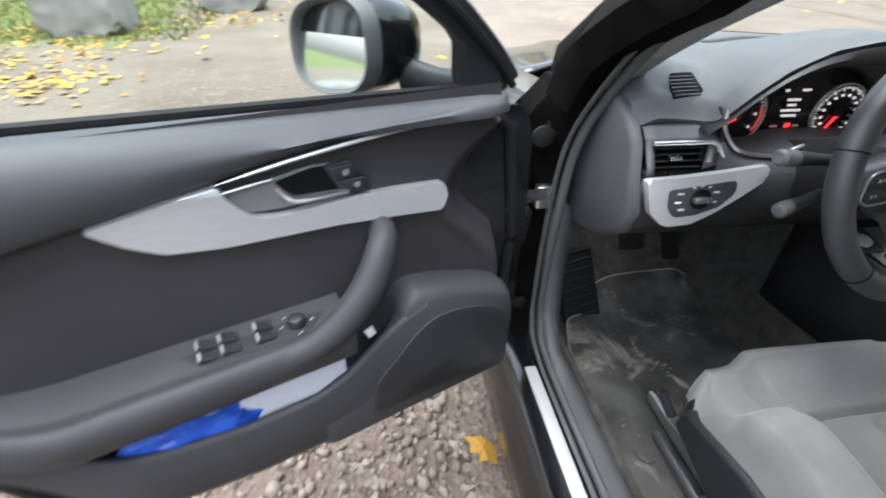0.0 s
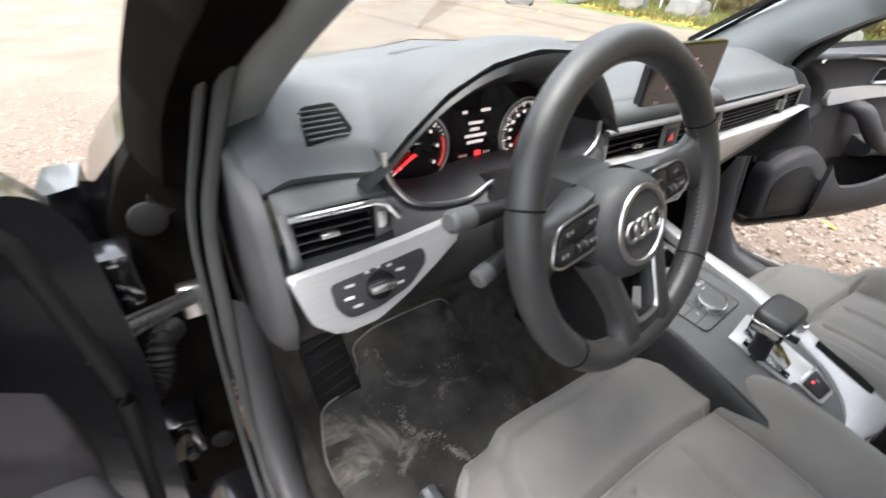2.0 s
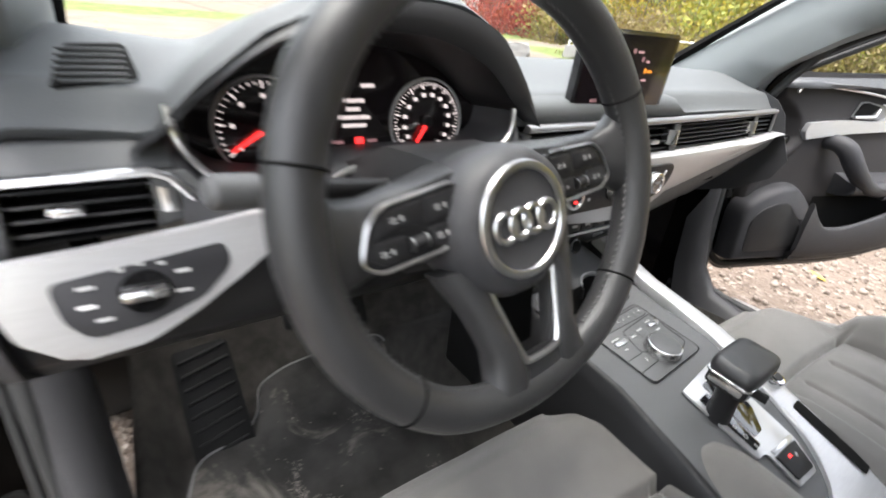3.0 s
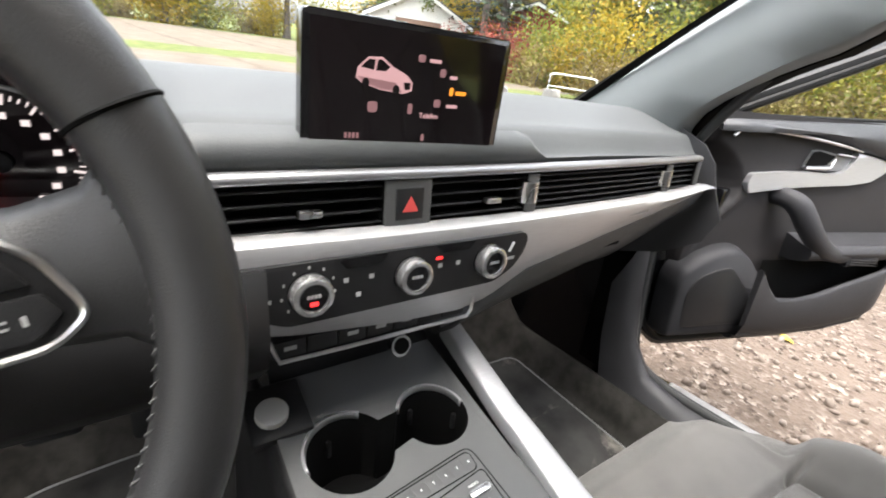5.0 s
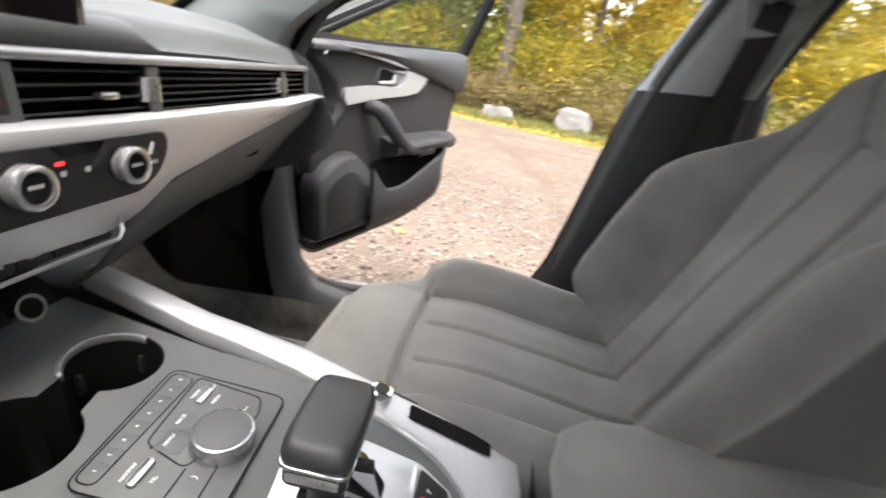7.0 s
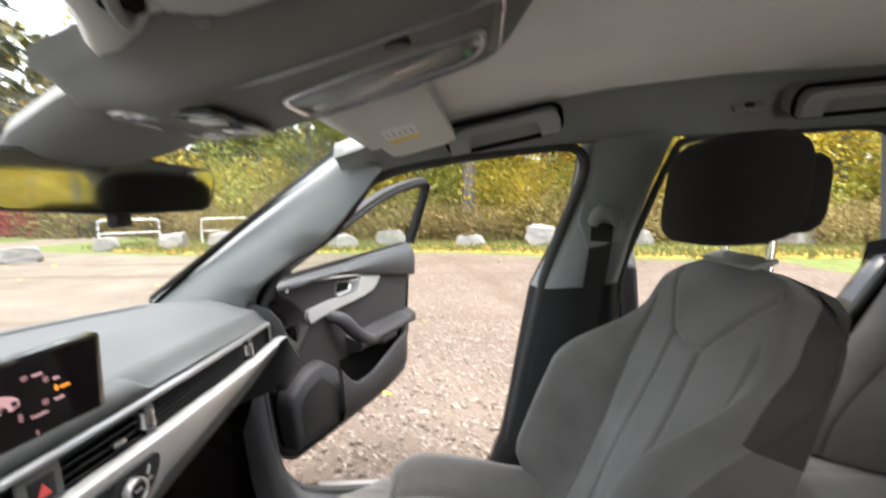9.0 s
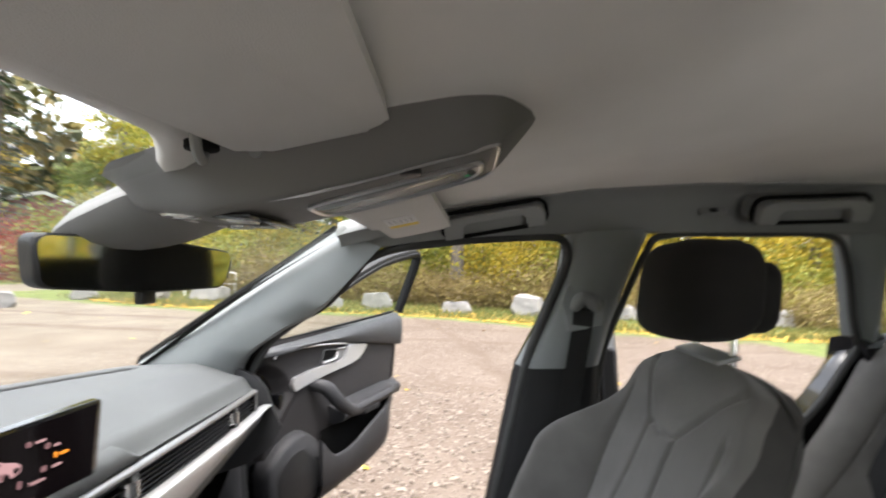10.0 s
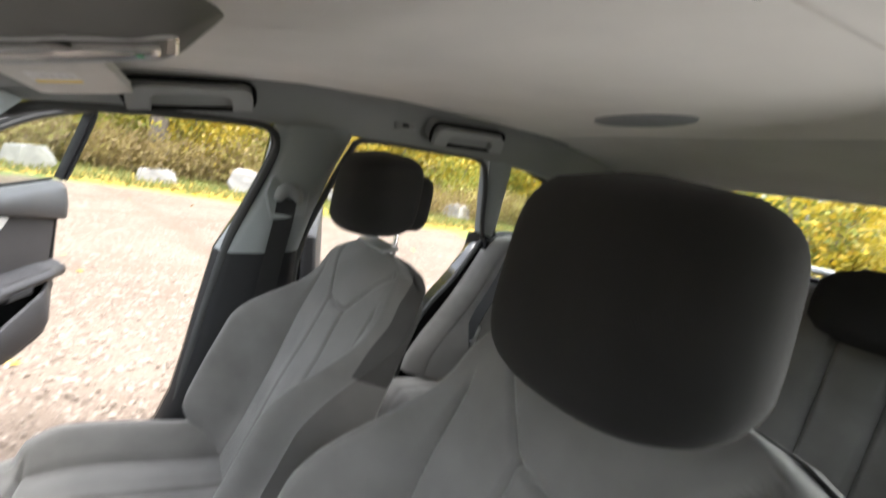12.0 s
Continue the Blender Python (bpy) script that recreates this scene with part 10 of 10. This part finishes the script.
def house(name, label, at, turn, w, d, h, rise, wall, door):
    t = new(name)
    t.matrix_basis = pose(at[0], at[1], 0, 0, 0, turn)
    t["base"] = (0.0, 0.0, 0.0)
    tagged(t, label, "house")
    bm = bm_new()
    prof = [(-w / 2, -0.1), (w / 2, -0.1), (w / 2, h), (0, h + rise), (-w / 2, h)]
    add_loft(bm, [[Vector((x, y, z)) for x, z in prof] for y in (-d / 2, d / 2)])
    wl = part("wall", bm, wall, t)
    bm = bm_new()
    n = int(w / 0.22)
    for i in range(n + 1):
        x = -w / 2 + w * i / n
        top = h + rise * (1 - abs(x) / (w / 2)) - 0.05
        add_box(bm, (x, -d / 2 - 0.012, top / 2), (0.045, 0.024, top))
    tagged(part("cover_boards", bm, wall, wl), kind="stuff")
    for s in (-1, 1):
        bm = bm_new()
        a, b = Vector((0, 0, h + rise + 0.06)), Vector((s * (w / 2 + 0.4), 0, h - 0.4 * rise / (w / 2) + 0.06))
        add_loft(bm, [[p + Vector((0, y, z)) for p, z in ((a, 0), (b, 0), (b, 0.1), (a, 0.1))] for y in (-d / 2 - 0.35, d / 2 + 0.35)])
        part("roof", bm, ROOF_TILE, t)
        bm = bm_new()
        add_loft(bm, [[p + Vector((0, y, z)) for p, z in ((a, -0.16), (b, -0.16), (b, 0.02), (a, 0.02))] for y in (-d / 2 - 0.38, -d / 2 - 0.352)])
        part("bargeboard", bm, WHITE_BOARD, t, "white bargeboard")
        bm = bm_new()
        add_box(bm, (s * w / 2, -d / 2, h / 2), (0.16, 0.16, h))
        part("corner_board", bm, WHITE_BOARD, t)
    if door:
        bm = bm_new()
        add_box(bm, (0, -d / 2 - 0.03, 1.05), (2.5, 0.06, 2.1), bevel=0.01)
        dr = part("garage_door", bm, material("brown_door", (0.16, 0.09, 0.06), 0.6, vary=0.2), t, "brown garage door")
        for k in range(4):
            bm = bm_new()
            add_box(bm, (0, -d / 2 - 0.063, 0.3 + 0.5 * k), (2.4, 0.012, 0.03))
            part("door_groove", bm, HARD, dr)
    else:
        for x in (-w * 0.28, w * 0.28):
            bm = bm_new()
            add_box(bm, (x, -d / 2 - 0.02, 1.5), (0.95, 0.05, 1.15), bevel=0.01)
            wd = part("window", bm, WHITE_BOARD, t, "white framed window")
            bm = bm_new()
            for sx in (-0.21, 0.21):
                for sz in (-0.26, 0.26):
                    add_box(bm, (x + sx, -d / 2 - 0.048, 1.5 + sz), (0.38, 0.01, 0.47))
            part("pane", bm, GLOSSB, wd)
    return t


house("garage", "white garage with brown door behind the yard", (14.9, 25.9), -26, 5.2, 6.0, 2.2, 1.3, WHITE_BOARD, True)
house("red_house", "red boarded house with white trim behind the trees", (24.0, 25.2), -42, 9.0, 6.0, 2.5, 1.7, RED_BOARD, False)

# road sign, lamp post, barriers, bin
STEEL = material("galvanised_steel", (0.42, 0.43, 0.44), 0.45, metal=0.8, vary=0.1)
sign = new("road_sign")
sign.matrix_basis = pose(17.6, 9.2, 0, 0, 0, -62)
sign["base"] = (0.0, 0.0, 0.0)
tagged(sign, "round blue road sign on a steel post", "road sign")
bm = bm_new()
add_cyl(bm, (0, 0, -0.05), (0, 0, 1), 0.03, 2.0, n=14)
part("post", bm, STEEL, sign)
bm = bm_new()
add_cyl(bm, (0, -0.03, 1.68), (0, -1, 0), 0.24, 0.012, n=36, bevel=0.003)
pl = part("plate", bm, material("blue_enamel", (0.02, 0.12, 0.50), 0.4, vary=0.05), sign, "blue enamel plate")
bm = bm_new()
add_box(bm, (0, -0.046, 1.68), (0.05, 0.006, 0.22))
part("white_mark", bm, WHITE_BOARD, pl)
lampp = new("lamp_post")
lampp.matrix_basis = pose(19.0, 9.6, 0)
lampp["base"] = (0.0, 0.0, 0.0)
tagged(lampp, "grey wooden lamp post behind the road sign", "lamp post")
bm = bm_new()
add_tube(bm, [Vector((0, 0, z)) for z in (-0.2, 3, 6.5)], [0.13, 0.11, 0.09], n=12)
part("pole", bm, BARK, lampp)
bm = bm_new()
add_tube(bm, [Vector((0, 0, 6.3)), Vector((-0.5, -0.5, 6.6)), Vector((-1.0, -1.0, 6.62))], 0.03, n=8)
add_box(bm, (-1.15, -1.15, 6.6), (0.5, 0.25, 0.12), rot=(0, 0, 45), bevel=0.04)
part("lamp_head", bm, STEEL, lampp)
for x, y, q in ((11.6, 9.9, -35), (13.2, 7.9, -40)):
    t = new("hoop_barrier")
    t.matrix_basis = pose(x, y, 0, 0, 0, q)
    t["base"] = (0.0, 0.0, 0.0)
    tagged(t, "white tubular hoop barrier by the path", "barrier", "hoop barriers")
    bm = bm_new()
    add_tube(bm, smooth_line([Vector((-0.75, 0, -0.05)), Vector((-0.75, 0, 0.55)), Vector((-0.68, 0, 0.72)), Vector((0, 0, 0.74)), Vector((0.68, 0, 0.72)), Vector((0.75, 0, 0.55)), Vector((0.75, 0, -0.05))], 30), 0.025, n=8)
    part("hoop", bm, WHITE_BOARD, t)
    bm = bm_new()
    add_tube(bm, [Vector((-0.75, 0, 0.36)), Vector((0.75, 0, 0.36))], 0.02, n=8)
    part("crossbar", bm, WHITE_BOARD, t)
bin_ = new("litter_bin")
bin_.matrix_basis = pose(14.6, 7.4, 0)
bin_["base"] = (0.0, 0.0, 0.0)
tagged(bin_, "small dark blue litter bin near the barriers", "litter bin")
bm = bm_new()
add_cyl(bm, (0, 0, 0.25), (0, 0, 1), 0.17, 0.5, n=20, r2=0.2, bevel=0.02)
part("drum", bm, material("dark_blue_plastic", (0.02, 0.03, 0.09), 0.5), bin_)
bm = bm_new()
add_cyl(bm, (0, 0, 0), (0, 0, 1), 0.03, 0.26, n=10)
part("foot", bm, STEEL, bin_)

# parked dark car ahead
pc = new("parked_car")
pc.matrix_basis = pose(5.75, 12.4, 0, 0, 0, -12)
pc["base"] = (0.0, 0.0, 0.0)
tagged(pc, "dark grey parked hatchback seen from behind", "car")
DGREY = material("dark_grey_car_paint", (0.03, 0.032, 0.036), 0.22, vary=0.2, coat=0.8)
bm = bm_new()
rings = []
for y, w, zt, zb in ((-1.98, 0.74, 0.62, 0.34), (-1.93, 0.84, 0.82, 0.26), (-1.6, 0.88, 0.93, 0.24), (-0.4, 0.89, 0.92, 0.24), (0.7, 0.88, 0.90, 0.24), (1.5, 0.84, 0.80, 0.24), (1.95, 0.72, 0.66, 0.28), (2.02, 0.5, 0.56, 0.34)):
    rings.append([Vector((w * dx, y, z)) for dx, z in ((-0.94, zb), (-1, zb + 0.12), (-1, (zt + zb) / 2), (-0.96, zt - 0.04), (-0.86, zt), (0.86, zt), (0.96, zt - 0.04), (1, (zt + zb) / 2), (1, zb + 0.12), (0.94, zb))])
add_loft(bm, rings)
body = part("body", bm, DGREY, pc, "dark grey car body", angle=50)
bm = bm_new()
rings = []
for y, w, z in ((-1.80, 0.74, 0.93), (-1.52, 0.66, 1.36), (-1.3, 0.62, 1.46), (0.0, 0.62, 1.48), (0.35, 0.64, 1.40), (0.95, 0.74, 0.92)):
    rings.append([Vector((-w - 0.08 * (z > 1.2), y, 0.90)), Vector((-w, y, z - 0.03)), Vector((-w + 0.06, y, z)), Vector((w - 0.06, y, z)), Vector((w, y, z - 0.03)), Vector((w + 0.08 * (z > 1.2), y, 0.90))])
add_loft(bm, rings)
part("cabin", bm, DGREY, pc, angle=40)
bm = bm_new()
add_loft(bm, [[Vector((-0.60, -1.765, 0.98)), Vector((0.60, -1.765, 0.98))], [Vector((-0.54, -1.56, 1.34)), Vector((0.54, -1.56, 1.34))]], closed=False, cap=False)
part("rear_window", bm, GLOSSB, pc, thick=0.01)
for s in (-1, 1):
    bm = bm_new()
    add_box(bm, (s * 0.70, -1.90, 0.80), (0.26, 0.10, 0.15), rot=(0, 0, s * 16), bevel=0.03)
    part("tail_lamp", bm, RED_PLASTIC, pc, "red tail lamp")
    for y in (-1.28, 1.32):
        bm = bm_new()
        add_cyl(bm, (s * 0.70, y, 0.31), (s, 0, 0), 0.31, 0.19, n=28, bevel=0.03)
        tw = part("wheel", bm, TYRE, pc)
        bm = bm_new()
        add_cyl(bm, (s * 0.885, y, 0.31), (s, 0, 0), 0.2, 0.012, n=24)
        part("rim", bm, ALLOY, tw)
bm = bm_new()
add_box(bm, (0, -1.985, 0.52), (1.30, 0.06, 0.22), bevel=0.03)
part("bumper", bm, HARD, pc)
bm = bm_new()
add_box(bm, (0.0, -2.02, 0.62), (0.50, 0.012, 0.11), bevel=0.004)
nb = part("number_plate", bm, WHITE_BOARD, pc, "white number plate")
for k in range(6):
    bm = bm_new()
    add_box(bm, (-0.17 + 0.068 * k, -2.028, 0.62), (0.042, 0.004, 0.06))
    part("bar", bm, HARD, nb)
